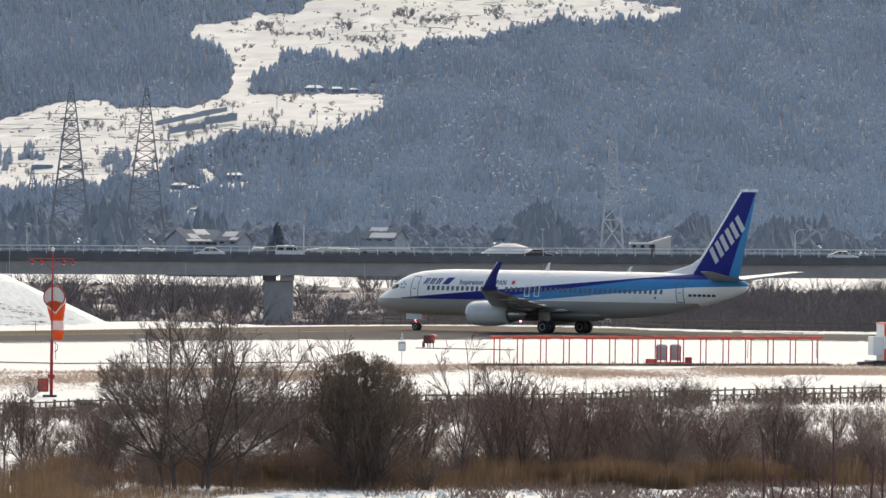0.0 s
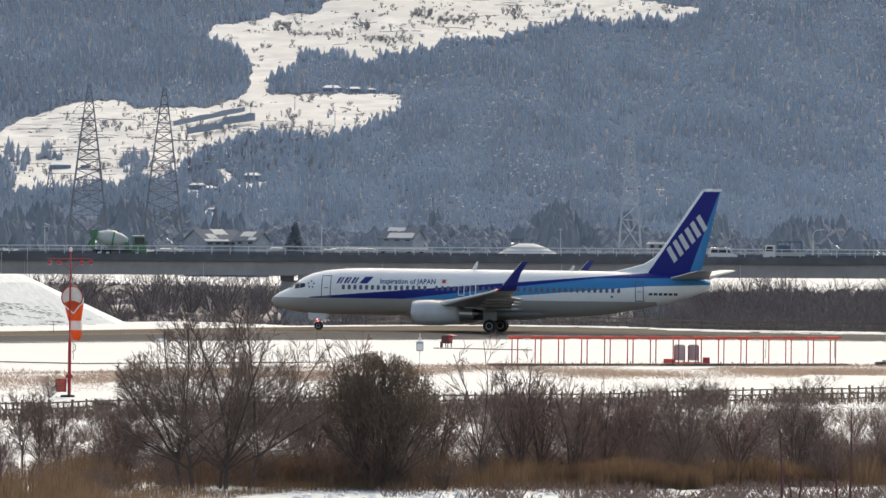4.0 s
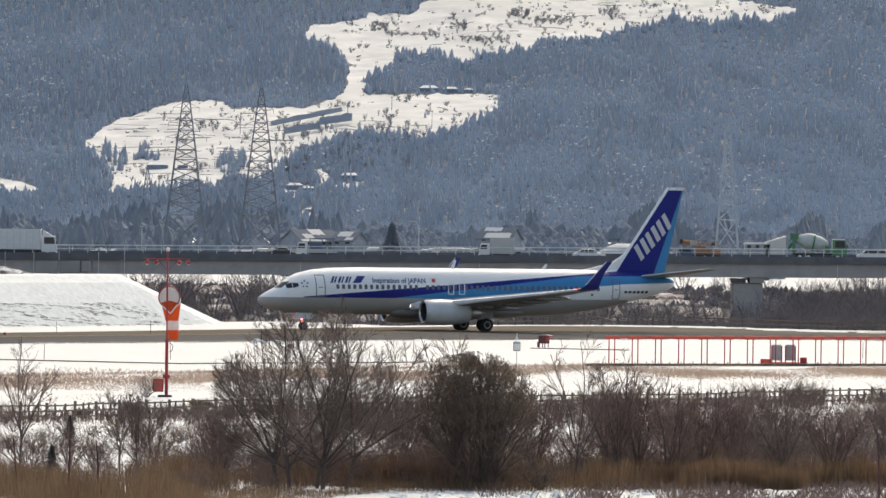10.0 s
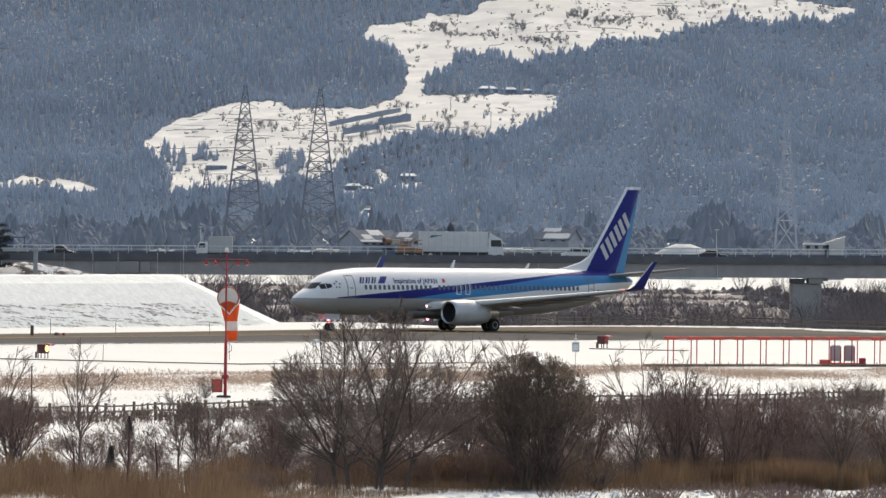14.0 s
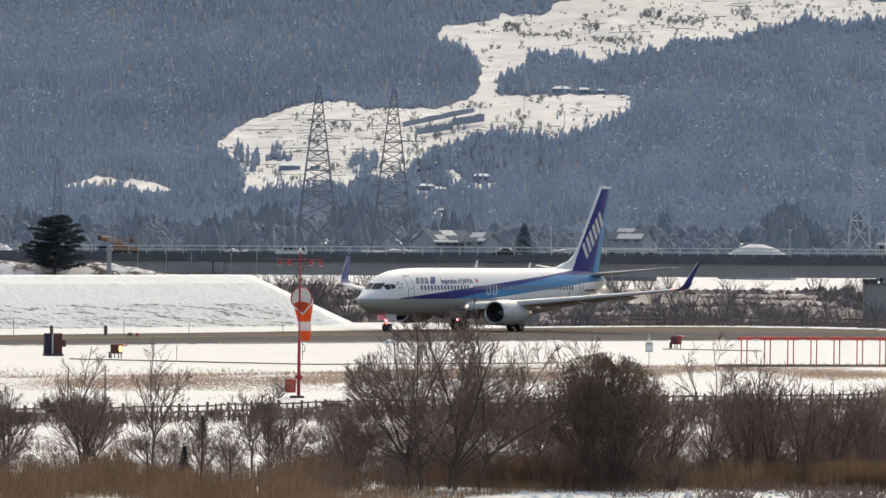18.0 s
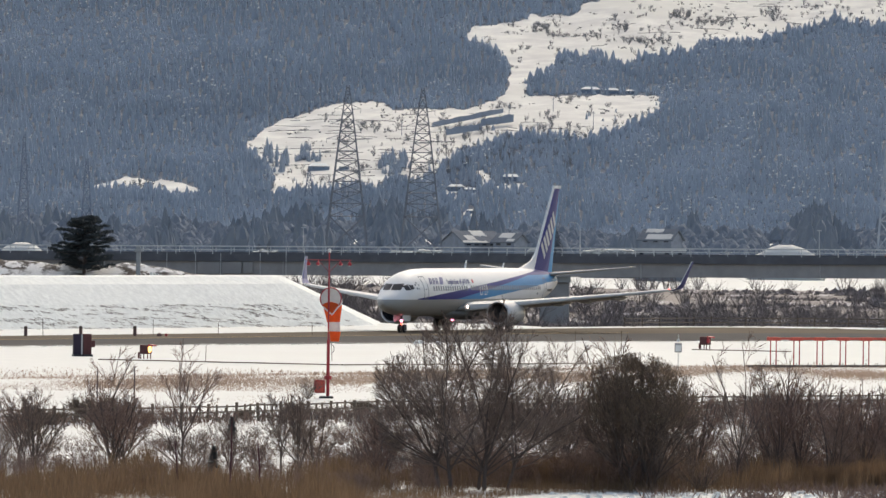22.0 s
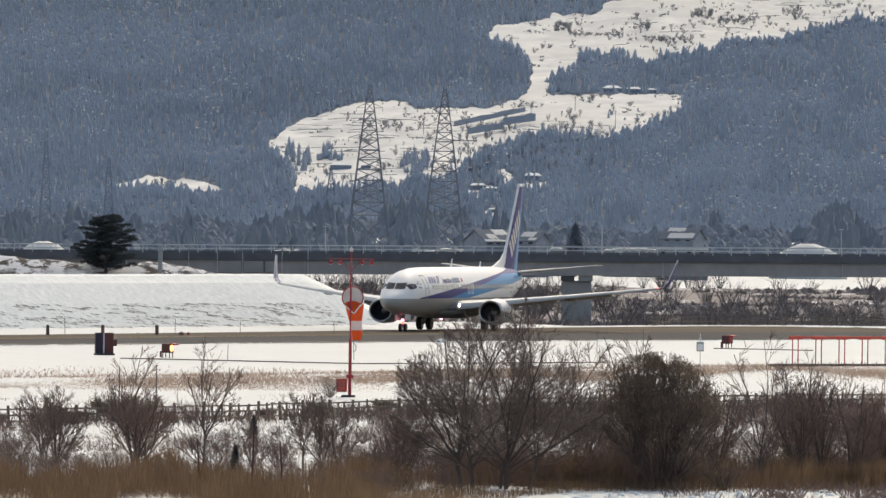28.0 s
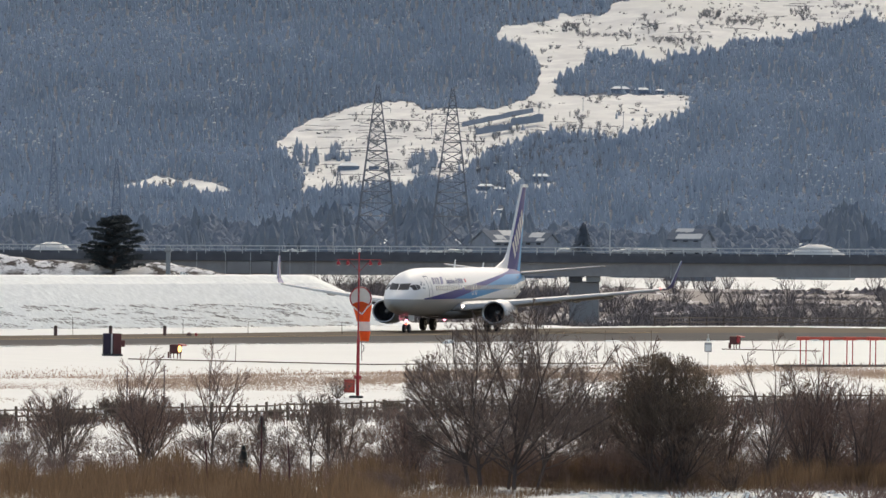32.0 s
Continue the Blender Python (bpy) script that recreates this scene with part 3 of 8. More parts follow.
# shrubs, field edges and terrace lines on the open fields


def light_shrub(seed):
    """A small leafless shrub for the far fields."""
    q = random.Random(seed)
    t = Shape()
    for j in range(5):
        a = 6.283 * (j + q.random()) / 5
        base = Vector((0.1 * math.cos(a), 0.1 * math.sin(a), 0))
        top = base + Vector((0.5 * math.cos(a), 0.5 * math.sin(a), 1.0)) * q.uniform(0.7, 1.1)
        t.tube(base, top, 0.05, 0.03, 3, caps=False)
        for k in range(6):
            b = base.lerp(top, q.uniform(0.3, 1))
            e = b + Vector((q.uniform(-1, 1), q.uniform(-1, 1), q.uniform(0.2, 1))).normalized() * q.uniform(0.3, 0.6)
            t.tube(b, e, 0.03, 0.015, 3, caps=False)
            for m in range(1):
                b2 = b.lerp(e, q.uniform(0.4, 1))
                t.tube(b2, b2 + Vector((q.uniform(-1, 1), q.uniform(-1, 1), q.uniform(0, 1))).normalized() * 0.3, 0.022, 0.012, 3, caps=False)
    return t


FIELD_SHRUBS = [light_shrub(400 + k) for k in range(5)]
fields, ledges = Shape(), Shape()
for k in range(9000):
    u, v = r.uniform(-100, 1210), r.uniform(-14, 345)
    if not open_slope(u, v):
        continue
    dense = noise.noise((u * 0.016, v * 0.05, 21))
    if dense > (-0.02 if v < 80 else 0.10) and r.random() < 0.55 or r.random() < 0.03:
        p = hill_point(u, v)
        for m in range(r.randrange(1, 4)):
            add_tuft(fields, p + Vector((r.gauss(0, 0.9), r.gauss(0, 0.9), -0.15)), r.uniform(0.3, 1.1), r.uniform(0.25, 0.7), r)
        if r.random() < 0.55:
            continue
        src = FIELD_SHRUBS[r.randrange(5)]
        w, h, a = r.uniform(0.8, 2.2), r.uniform(0.7, 2.4), r.uniform(0, 6.283)
        c, s_ = math.cos(a) * w, math.sin(a) * w
        fields.add([(p.x + x * c - y * s_, p.y + x * s_ + y * c, p.z - 0.1 + z * h) for x, y, z in src.v], src.f)
# single trees straying out of the woods onto the lower fields
for k in range(2600):
    u, v = r.uniform(-90, 700), r.uniform(150, 345)
    if not open_slope(u, v):
        continue
    near = next((q for q in (6, 12, 20, 30, 42) if not open_slope(u + r.uniform(-0.5, 0.5) * q, v + q)), 99)
    if r.random() > (1.1 - near / 45) * (0.5 if u > 200 else 0.22):
        continue
    p = hill_point(u, v, -0.3)
    if r.random() < 0.2:
        add_conifer(conifers, p, r.uniform(1.6, 4.0), r.uniform(0.8, 1.4), r.random() * 6, r)
    else:
        src = FIELD_SHRUBS[r.randrange(5)]
        w, h, a = r.uniform(0.8, 1.8), r.uniform(1.6, 3.6), r.uniform(0, 6.283)
        c, s_ = math.cos(a) * w, math.sin(a) * w
        fields.add([(p.x + x * c - y * s_, p.y + x * s_ + y * c, p.z - 0.1 + z * h) for x, y, z in src.v], src.f)
for k in range(150):
    u, v = r.uniform(285, 520), r.uniform(228, 310)
    if noise.noise((u * 0.03, v * 0.05, 33)) < -0.1:
        continue
    p = hill_point(u, v, -0.3)
    src = FIELD_SHRUBS[r.randrange(5)]
    w, h, a = r.uniform(0.9, 2.0), r.uniform(2.2, 5.2), r.uniform(0, 6.283)
    c, s_ = math.cos(a) * w, math.sin(a) * w
    fields.add([(p.x + x * c - y * s_, p.y + x * s_ + y * c, p.z - 0.1 + z * h) for x, y, z in src.v], src.f)
# belts of larger shrubs between the fields
for cu, cv, du, dv, count in ((478, 50, 26, 8, 30), (608, 46, 14, 9, 16), (560, 62, 24, 6, 16), (660, 72, 44, 7, 44), (720, 26, 28, 7, 34), (770, 40, 64, 10, 56), (875, 25, 20, 12, 20), (150, 225, 42, 10, 26), (118, 252, 20, 8, 10), (960, 12, 60, 6, 20), (505, 62, 20, 3, 14), (-235, 328, 60, 7, 26)):
    for k in range(count):
        u, v = cu + r.gauss(0, 0.5) * du, cv + r.gauss(0, 0.5) * dv
        p = hill_point(u, v, -0.2)
        src = FIELD_SHRUBS[r.randrange(5)]
        w, h, a = r.uniform(0.9, 2.1), r.uniform(0.9, 2.8), r.uniform(0, 6.283)
        c, s_ = math.cos(a) * w, math.sin(a) * w
        fields.add([(p.x + x * c - y * s_, p.y + x * s_ + y * c, p.z - 0.1 + z * h) for x, y, z in src.v], src.f)
# groves of tall cedars standing on the fields
for poly, count, tall in GROVES:
    us_, vs_ = [a for a, b in poly], [b for a, b in poly]
    k = 0
    while k < count:
        u, v = r.uniform(min(us_), max(us_)), r.uniform(min(vs_), max(vs_))
        if inside(poly, u, v):
            k += 1
            p = hill_point(u, v, -0.3)
            if r.random() < tall:
                add_cedar(conifers, p, r.uniform(7.0, 12.0), r.uniform(1.2, 1.9), r)
            else:
                add_tuft(conifers, p, r.uniform(3.0, 6.0), r.uniform(1.2, 2.2), r)
# rough edges of the woods against the snow
for v in range(345, -20, -7):
    for u in range(-110, 1230, 8):
        uu, vv = u + r.uniform(-4, 4), v + r.uniform(-3, 3)
        if not open_slope(uu, vv) and (open_slope(uu + 8, vv) or open_slope(uu - 8, vv) or open_slope(uu, vv + 7)):
            add_tuft(conifers, hill_point(uu, vv, -0.3), r.uniform(1.6, 3.6), r.uniform(0.9, 1.7), r)
for v in range(-8, 345, 5):
    u = -100.0
    while u < 1210:
        low = u < 260 and v > 190
        w = r.uniform(14, 70) if low else r.uniform(10, 60)
        vv = v + r.uniform(-2, 2) - 0.02 * (u - 200)
        if r.random() < (0.5 if low else 0.14) and open_slope(u, vv) and open_slope(u + w, vv):
            sway = r.uniform(-3.0, 3.0)
            h = r.uniform(0.04, 0.15)
            rings = []
            n_ = max(4, int(w / 5))
            for t in range(n_ + 1):
                k = t / n_
                p = hill_point(u + w * k, vv + sway * k + 1.6 * noise.noise(((u + w * k) * 0.05, v * 0.7, 14))) + Vector((0, -9, 0))
                e = h * (0.2 if t in (0, n_) else 1) * max(0.1, 0.7 + 1.3 * noise.noise(((u + w * k) * 0.16, v, 2)))
                rings.append([(p.x, p.y, p.z - 0.2), (p.x, p.y, p.z + e), (p.x, p.y + 0.6, p.z + e), (p.x, p.y + 0.6, p.z - 0.2)])
            ledges.rings(rings)
        u += w + r.uniform(4, 40)
tagged(part("hillside_conifers", conifers, CONIFER_FAR), "dense cedar forest on the mountainside, coloured blue-grey with haze", "forest", kind="stuff")
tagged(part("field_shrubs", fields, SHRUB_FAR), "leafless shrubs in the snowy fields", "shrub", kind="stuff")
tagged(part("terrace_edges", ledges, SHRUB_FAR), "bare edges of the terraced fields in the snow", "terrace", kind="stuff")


def terrace_wall(u0, v0, u1, v1, h):
    a, b = hill_point(u0, v0), hill_point(u1, v1)
    a.y, b.y = a.y - 14, b.y - 14
    s = Shape()
    k = 16
    rings = []
    for i in range(k + 1):
        p = a.lerp(b, i / k)
        e = h * (1 + 0.3 * noise.noise((i * 0.5, u0, 0.5)))
        rings.append([(p.x, p.y, p.z - 0.5), (p.x, p.y, p.z + e), (p.x, p.y + 3, p.z + e), (p.x, p.y + 3, p.z - 0.5)])
    s.rings(rings)
    tagged(part("retaining_wall", s, TERRACE), "retaining wall on the snowy slope, its shade painted dark", "wall", group="retaining walls")


terrace_wall(276, 222, 402, 196, 2.0)
terrace_wall(300, 236, 364, 226, 2.8)
terrace_wall(362, 220, 420, 212, 3.2)

# ---- trees of the valley floor ----
valley, roundish, cedars = Shape(), Shape(), Shape()
r = random.Random(5)
for k in range(5600):
    d = r.uniform(2700, 3900)
    u = r.uniform(-640, 1700)
    p = spot(u, 400, d)
    p.z = ground_height(p.x, p.y)
    tall = noise.noise((u * 0.012, d * 0.002, 31))
    h = max(2.4, 4.8 + 11 * tall + r.uniform(-1.2, 2.0)) * (1.0 + 0.45 * (d - 2600) / 1300)
    if tall > 0.22:
        if r.random() < 0.6:
            (add_crown if r.random() < 0.7 else add_cedar)(valley, p - Vector((0, 0, 1)), h * 1.05, h * r.uniform(0.16, 0.28), r)
    elif tall > -0.65:
        for j in range(2):
            add_crown(roundish, p + Vector((r.gauss(0, 0.35 * h), r.gauss(0, 2.5), -1.4)), 0.9 + h * r.uniform(0.45, 0.8), h * r.uniform(0.3, 0.5), r)
for u, h in ((-77, 12), (-68, 13), (-57, 14), (-40, 14), (-28, 12), (-200, 17), (350, 17), (365, 15), (40, 15), (372, 12), (-190, 13), (330, 12)):
    for k in range(4):
        p = spot(u + r.uniform(-3, 3), 400, 3300 + 10 * k)
        p.z = ground_height(p.x, p.y)
        add_crown(cedars, p, h * r.uniform(0.8, 1.0), r.uniform(1.2, 1.9), r)
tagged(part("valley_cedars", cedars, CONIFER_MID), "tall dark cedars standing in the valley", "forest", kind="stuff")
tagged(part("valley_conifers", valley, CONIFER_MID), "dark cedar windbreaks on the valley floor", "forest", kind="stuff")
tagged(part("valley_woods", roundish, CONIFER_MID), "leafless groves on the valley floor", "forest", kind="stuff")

# ---- transmission towers ----


def lattice_tower(name, u, v_top, v_foot, d, half, mat, label, panels=9, arms=()):
    top, foot = spot(u, v_top, d), spot(u - 3, v_foot, d)
    h = top.z - foot.z
    ob = thing(name, label, "pylon", pose(foot.x, foot.y, foot.z), group="transmission towers")

    def w(q):
        return half * (1 - q) ** 0.92 * (1 if q < 0.75 else 1) + 0.35
    legs = []
    for sx, sy in ((-1, -1), (1, -1), (1, 1), (-1, 1)):
        rings = []
        for i in range(7):
            q, k = i / 6, 0.26 - 0.02 * i
            rings.append([(sx * w(q) + a * k, sy * w(q) + b * k, h * q) for a, b in ((-1, -1), (1, -1), (1, 1), (-1, 1))])
        s = Shape().rings(rings)
        part("leg", s, mat, ob)
    s = Shape()
    qs = [1 - (1 - i / panels) ** 1.0 for i in range(panels + 1)]
    qs = [0.0] + [0.22 + 0.78 * (i / panels) ** 0.9 for i in range(panels)] + [0.985]
    for q0, q1 in zip(qs, qs[1:]):
        for (ax, ay), (bx, by) in (((-1, -1), (1, -1)), ((1, -1), (1, 1)), ((1, 1), (-1, 1)), ((-1, 1), (-1, -1))):
            w0, w1 = w(q0), w(q1)
            s.tube((ax * w0, ay * w0, h * q0), (bx * w1, by * w1, h * q1), 0.115, n=3)
            s.tube((bx * w0, by * w0, h * q0), (ax * w1, ay * w1, h * q1), 0.115, n=3)
            s.tube((ax * w1, ay * w1, h * q1), (bx * w1, by * w1, h * q1), 0.17, n=3)
    part("lattice", s, mat, ob)
    for q, reach in arms:
        z = h * q
        for sx in (-1, 1):
            s = Shape()
            s.tube((sx * w(q), 0, z + 1.1), (sx * (w(q) + reach), 0, z), 0.11, 0.06, n=4)
            s.tube((sx * w(q), 0, z - 0.2), (sx * (w(q) + reach), 0, z), 0.11, 0.06, n=4)
            s.tube((sx * (w(q) + reach), 0, z), (sx * (w(q) + reach), 0, z - 1.3), 0.07, n=4)
            part("cross_arm", s, mat, ob)
    return ob


lattice_tower("transmission_tower", 126, 148, 446, 2760, 6.2, PYLON, "tall dark steel lattice transmission tower", panels=13, arms=((0.86, 2.6), (0.77, 3.4), (0.68, 3.8)))
lattice_tower("transmission_tower", 259, 153, 446, 2770, 6.2, PYLON, "tall dark steel lattice transmission tower", panels=13, arms=((0.86, 2.4), (0.77, 3.0), (0.68, 3.4)))
lattice_tower("transmission_tower", 1086, 210, 440, 3000, 3.3, PYLON_PALE, "lattice transmission tower with haze put in its pale colour", panels=8, arms=((0.93, 0.9),))
lattice_tower("transmission_tower", -447, 247, 430, 3100, 2.0, PYLON_FAR, "lattice transmission tower with haze put in its pale colour", panels=8, arms=((0.88, 4.0), (0.72, 4.4), (0.58, 4.0)))
lattice_tower("transmission_tower", -335, 278, 420, 3400, 1.8, PYLON_FAR, "lattice transmission tower with haze put in its pale colour", panels=6, arms=((0.88, 3.0), (0.72, 3.4)))
lattice_tower("transmission_tower", 60, 300, 345, 3600, 1.2, PYLON_FAR, "small lattice tower on the snowy slope", panels=4, arms=((0.8, 1.5),))

# far walls with the haze of distance put into their colour
HOUSE_PALE = material("hazed_far_wall", (0.28, 0.29, 0.31), 0.9, vary=0.2, scale=0.8)
HOUSE_FAR = material("hazed_far_timber", (0.27, 0.32, 0.39), 0.9, vary=0.2, scale=0.8)
# ---- houses of the valley ----


def gable(s, x0, y0, z0, x1, y1, ze, zr, over=0.6, along="x"):
    """A gabled roof shell between eaves height ze and ridge zr."""
    t = 0.25
    if along == "x":
        ym = (y0 + y1) / 2
        for ya in (y0 - over, y1 + over):
            za = ze - (zr - ze) * over / (ym - y0)
            a = [(x0 - over, ya, za), (x1 + over, ya, za), (x1 + over, ym, zr), (x0 - over, ym, zr)]
            s.rings([a, [(p[0], p[1], p[2] + t) for p in a]])
    else:
        xm = (x0 + x1) / 2
        for xa in (x0 - over, x1 + over):
            za = ze - (zr - ze) * over / (xm - x0)
            a = [(xa, y0 - over, za), (xa, y1 + over, za), (xm, y1 + over, zr), (xm, y0 - over, zr)]
            s.rings([a, [(p[0], p[1], p[2] + t) for p in a]])
    return s


def house(u, v, d, w, h, deep=7.0, rise=2.0, along="x", wall=HOUSE_WALL, label="", snow=0.8, windows=3, turn=0):
    """A farmhouse of which (u, v) is the middle of the foot of its front."""
    p = spot(u, v, d)
    ob = thing("farmhouse", label or "dark-walled farmhouse with snow on its tiled roof", "house", pose(p.x, p.y, p.z, 0, 0, turn), group="valley houses")
    x0, x1 = -w / 2, w / 2
    s = Shape().box(x0, 0, min(-2, -6.4 - p.z) if d < 3000 else -3, x1, deep, h)
    if along == "x":
        for x in (x0, x1 - 0.2):
            s.add([(x, 0, h), (x, deep, h), (x, deep / 2, h + rise), (x + 0.2, 0, h), (x + 0.2, deep, h), (x + 0.2, deep / 2, h + rise)], [(0, 1, 2), (5, 4, 3), (0, 2, 5, 3), (1, 4, 5, 2)])
    else:
        s.add([(x0, 0, h), (x1, 0, h), (0, 0, h + rise), (x0, 0.2, h), (x1, 0.2, h), (0, 0.2, h + rise)], [(0, 1, 2), (5, 4, 3), (0, 2, 5, 3), (1, 4, 5, 2)])
    part("wall", s, wall, ob)
    roof = part("roof", gable(Shape(), x0, 0, 0, x1, deep, h, h + rise, along=along), ROOF_TILE, ob)
    if snow:
        s = gable(Shape(), x0 * snow, 0.2, 0, x1 * snow, deep - 0.2, h + 0.26, h + rise + 0.26, over=0.35, along=along)
        part("roof_snow", s, SNOW_FAR, roof, "snow lying on the roof")
    for i in range(windows):
        x = x0 + w * (i + 0.5) / windows
        win = part("window", Shape().box(x - 0.6, -0.06, h * 0.45, x + 0.6, 0.02, h * 0.8), GLASS_DARK, ob)
        part("sill", Shape().box(x - 0.7, -0.14, h * 0.41, x + 0.7, 0.0, h * 0.45), HOUSE_WALL, win)
    return ob


def roof_patch(ob, x0, x1, k0, k1, w, h, rise, deep, side=0):
    """A torn sheet of snow on the front slope of a roof that runs along x."""
    s = Shape()
    n = 6
    pts = []
    for i in range(n + 1):
        x = x0 + (x1 - x0) * i / n
        lo, hi = k0 + 0.12 * noise.noise((x * 1.3, w, 3)), k1 + 0.10 * noise.noise((x * 1.1, w, 9))
        for k in (lo, hi):
            k = min(1.0, max(-0.1, k))
            pts.append((x, deep / 2 * k, h + rise * k + 0.33))
    s.add(pts + [(x, y, z - 0.3) for x, y, z in pts], [(2 * i, 2 * i + 2, 2 * i + 3, 2 * i + 1) for i in range(n)] + [(2 * i, 2 * i + 2 * n + 2, 2 * i + 2 * n + 4, 2 * i + 2) for i in range(n)])
    part("roof_snow", s, SNOW_FAR, ob, "torn sheet of snow on the roof")


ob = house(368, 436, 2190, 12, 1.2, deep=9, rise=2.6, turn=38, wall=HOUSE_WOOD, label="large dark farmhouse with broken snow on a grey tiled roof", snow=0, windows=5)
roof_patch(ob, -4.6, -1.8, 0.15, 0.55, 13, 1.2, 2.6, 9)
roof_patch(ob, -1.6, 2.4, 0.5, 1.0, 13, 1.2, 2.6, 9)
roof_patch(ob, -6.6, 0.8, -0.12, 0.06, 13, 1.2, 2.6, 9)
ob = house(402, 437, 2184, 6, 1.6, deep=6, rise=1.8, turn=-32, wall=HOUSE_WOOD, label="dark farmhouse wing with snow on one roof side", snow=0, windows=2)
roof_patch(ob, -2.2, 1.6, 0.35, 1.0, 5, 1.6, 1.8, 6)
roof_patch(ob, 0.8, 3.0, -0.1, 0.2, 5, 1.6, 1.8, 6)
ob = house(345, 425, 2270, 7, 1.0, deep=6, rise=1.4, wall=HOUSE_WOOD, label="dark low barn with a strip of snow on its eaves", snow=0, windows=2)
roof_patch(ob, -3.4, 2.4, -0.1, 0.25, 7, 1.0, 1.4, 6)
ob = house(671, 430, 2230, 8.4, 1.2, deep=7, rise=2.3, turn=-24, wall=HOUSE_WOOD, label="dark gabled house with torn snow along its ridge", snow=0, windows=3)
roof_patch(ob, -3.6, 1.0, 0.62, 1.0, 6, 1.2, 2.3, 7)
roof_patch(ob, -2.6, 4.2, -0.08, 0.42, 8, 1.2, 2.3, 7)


hedges, hedge_rng = Shape(), random.Random(88)


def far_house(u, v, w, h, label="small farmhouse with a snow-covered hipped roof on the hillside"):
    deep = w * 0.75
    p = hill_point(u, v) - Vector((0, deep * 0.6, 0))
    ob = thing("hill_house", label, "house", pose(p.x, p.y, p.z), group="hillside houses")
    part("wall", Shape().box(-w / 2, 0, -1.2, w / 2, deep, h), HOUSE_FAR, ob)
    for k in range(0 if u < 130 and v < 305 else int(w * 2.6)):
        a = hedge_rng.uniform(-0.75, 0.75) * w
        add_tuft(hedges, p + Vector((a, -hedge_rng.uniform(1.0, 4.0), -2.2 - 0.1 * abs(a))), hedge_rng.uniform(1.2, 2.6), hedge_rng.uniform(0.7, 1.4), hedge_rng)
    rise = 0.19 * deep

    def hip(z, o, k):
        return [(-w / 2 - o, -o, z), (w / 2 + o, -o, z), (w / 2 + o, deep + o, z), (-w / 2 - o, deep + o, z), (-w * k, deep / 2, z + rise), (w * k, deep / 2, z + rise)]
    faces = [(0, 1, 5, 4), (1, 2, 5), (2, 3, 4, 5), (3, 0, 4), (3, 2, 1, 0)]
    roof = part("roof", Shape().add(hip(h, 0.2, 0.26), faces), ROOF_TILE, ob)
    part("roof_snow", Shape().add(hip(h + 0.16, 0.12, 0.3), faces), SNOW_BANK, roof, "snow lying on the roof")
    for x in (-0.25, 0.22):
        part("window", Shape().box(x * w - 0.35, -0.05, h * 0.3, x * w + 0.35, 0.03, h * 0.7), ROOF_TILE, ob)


for u, v, w, h in ((556, 160, 10, 1.0), (594, 161, 8, 0.8), (628, 162, 6, 0.6), (75, 296, 10.5, 0.9), (318, 333, 8, 1.2), (342, 337, 6, 0.8), (415, 315, 9, 1.0), (340, 291, 5, 0.7), (473, 131, 7, 0.3), (54, 377, 6, 0.5),
                   (78, 404, 6, 0.6), (-22, 408, 5, 0.6), (343, 374, 4, 0.7), (120, 296, 5, 0.7), (300, 300, 4, 0.6)):
    far_house(u, v + 1, w * 0.95, h * 0.8 + 0.5)
for u, v, h in ((462, 235, 6.0), (561, 226, 9.0), (490, 194, 7.0), (412, 205, 7.0), (530, 262, 8.0), (222, 236, 7.0)):
    p = hill_point(u, v)
    ob = thing("field_pole", "thin dark wooden power pole standing in the snowy field", "pole", pose(p.x, p.y - 6, p.z - 0.4), group="field power poles")
    part("pole", Shape().tube((0, 0, 0), (0, 0, h), 0.16, 0.11, 6), HOUSE_FAR, ob)
    part("cross_arm", Shape().box(-0.8, -0.08, h - 0.9, 0.8, 0.08, h - 0.72), HOUSE_FAR, ob)
# bare trees behind the lone field house
for k in range(16):
    add_tuft(hedges, hill_point(hedge_rng.uniform(38, 72), hedge_rng.uniform(276, 284), -0.4), hedge_rng.uniform(2.0, 4.6), hedge_rng.uniform(0.8, 1.6), hedge_rng)
tagged(part("house_hedges", hedges, CONIFER_FAR), "dark groves standing before the hillside houses", "hedge", kind="stuff")


def flat_building(name, u, v, d, w, h, deep, mat, label, snow=True, windows=0):
    p = spot(u, v, d)
    ob = thing(name, label, "building", pose(p.x, p.y, p.z))
    part("wall", Shape().box(-w / 2, 0, -6.4 - p.z, w / 2, deep, h), mat, ob)
    part("parapet", Shape().box(-w / 2 - 0.15, -0.15, h, w / 2 + 0.15, deep + 0.15, h + 0.22, 0.05), STEEL, ob)
    if snow:
        part("roof_snow", Shape().box(-w / 2 + 0.1, 0.1, h + 0.22, w / 2 - 0.1, deep, h + 0.42, 0.08), SNOW_FAR, ob)
    for i in range(windows):
        x = -w / 2 + w * (i + 0.5) / windows
        part("window", Shape().box(x - 0.45, -0.05, 0.1, x + 0.45, 0.02, 0.9), GLASS_DARK, ob)
    return ob


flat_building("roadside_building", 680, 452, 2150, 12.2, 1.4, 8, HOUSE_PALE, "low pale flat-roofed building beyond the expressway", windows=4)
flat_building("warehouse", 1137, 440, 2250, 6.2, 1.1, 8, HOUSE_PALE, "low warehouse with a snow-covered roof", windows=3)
p = spot(1172, 441, 2250)
ob = thing("shed", "grey lean-to shed with a slanting roof", "shed", pose(p.x, p.y, p.z))
part("wall", Shape().prism([(-2.9, -7.5), (2.1, -7.5), (2.1, 3.1), (-2.9, 1.5)], 0, 6), GREY_BOX, ob)
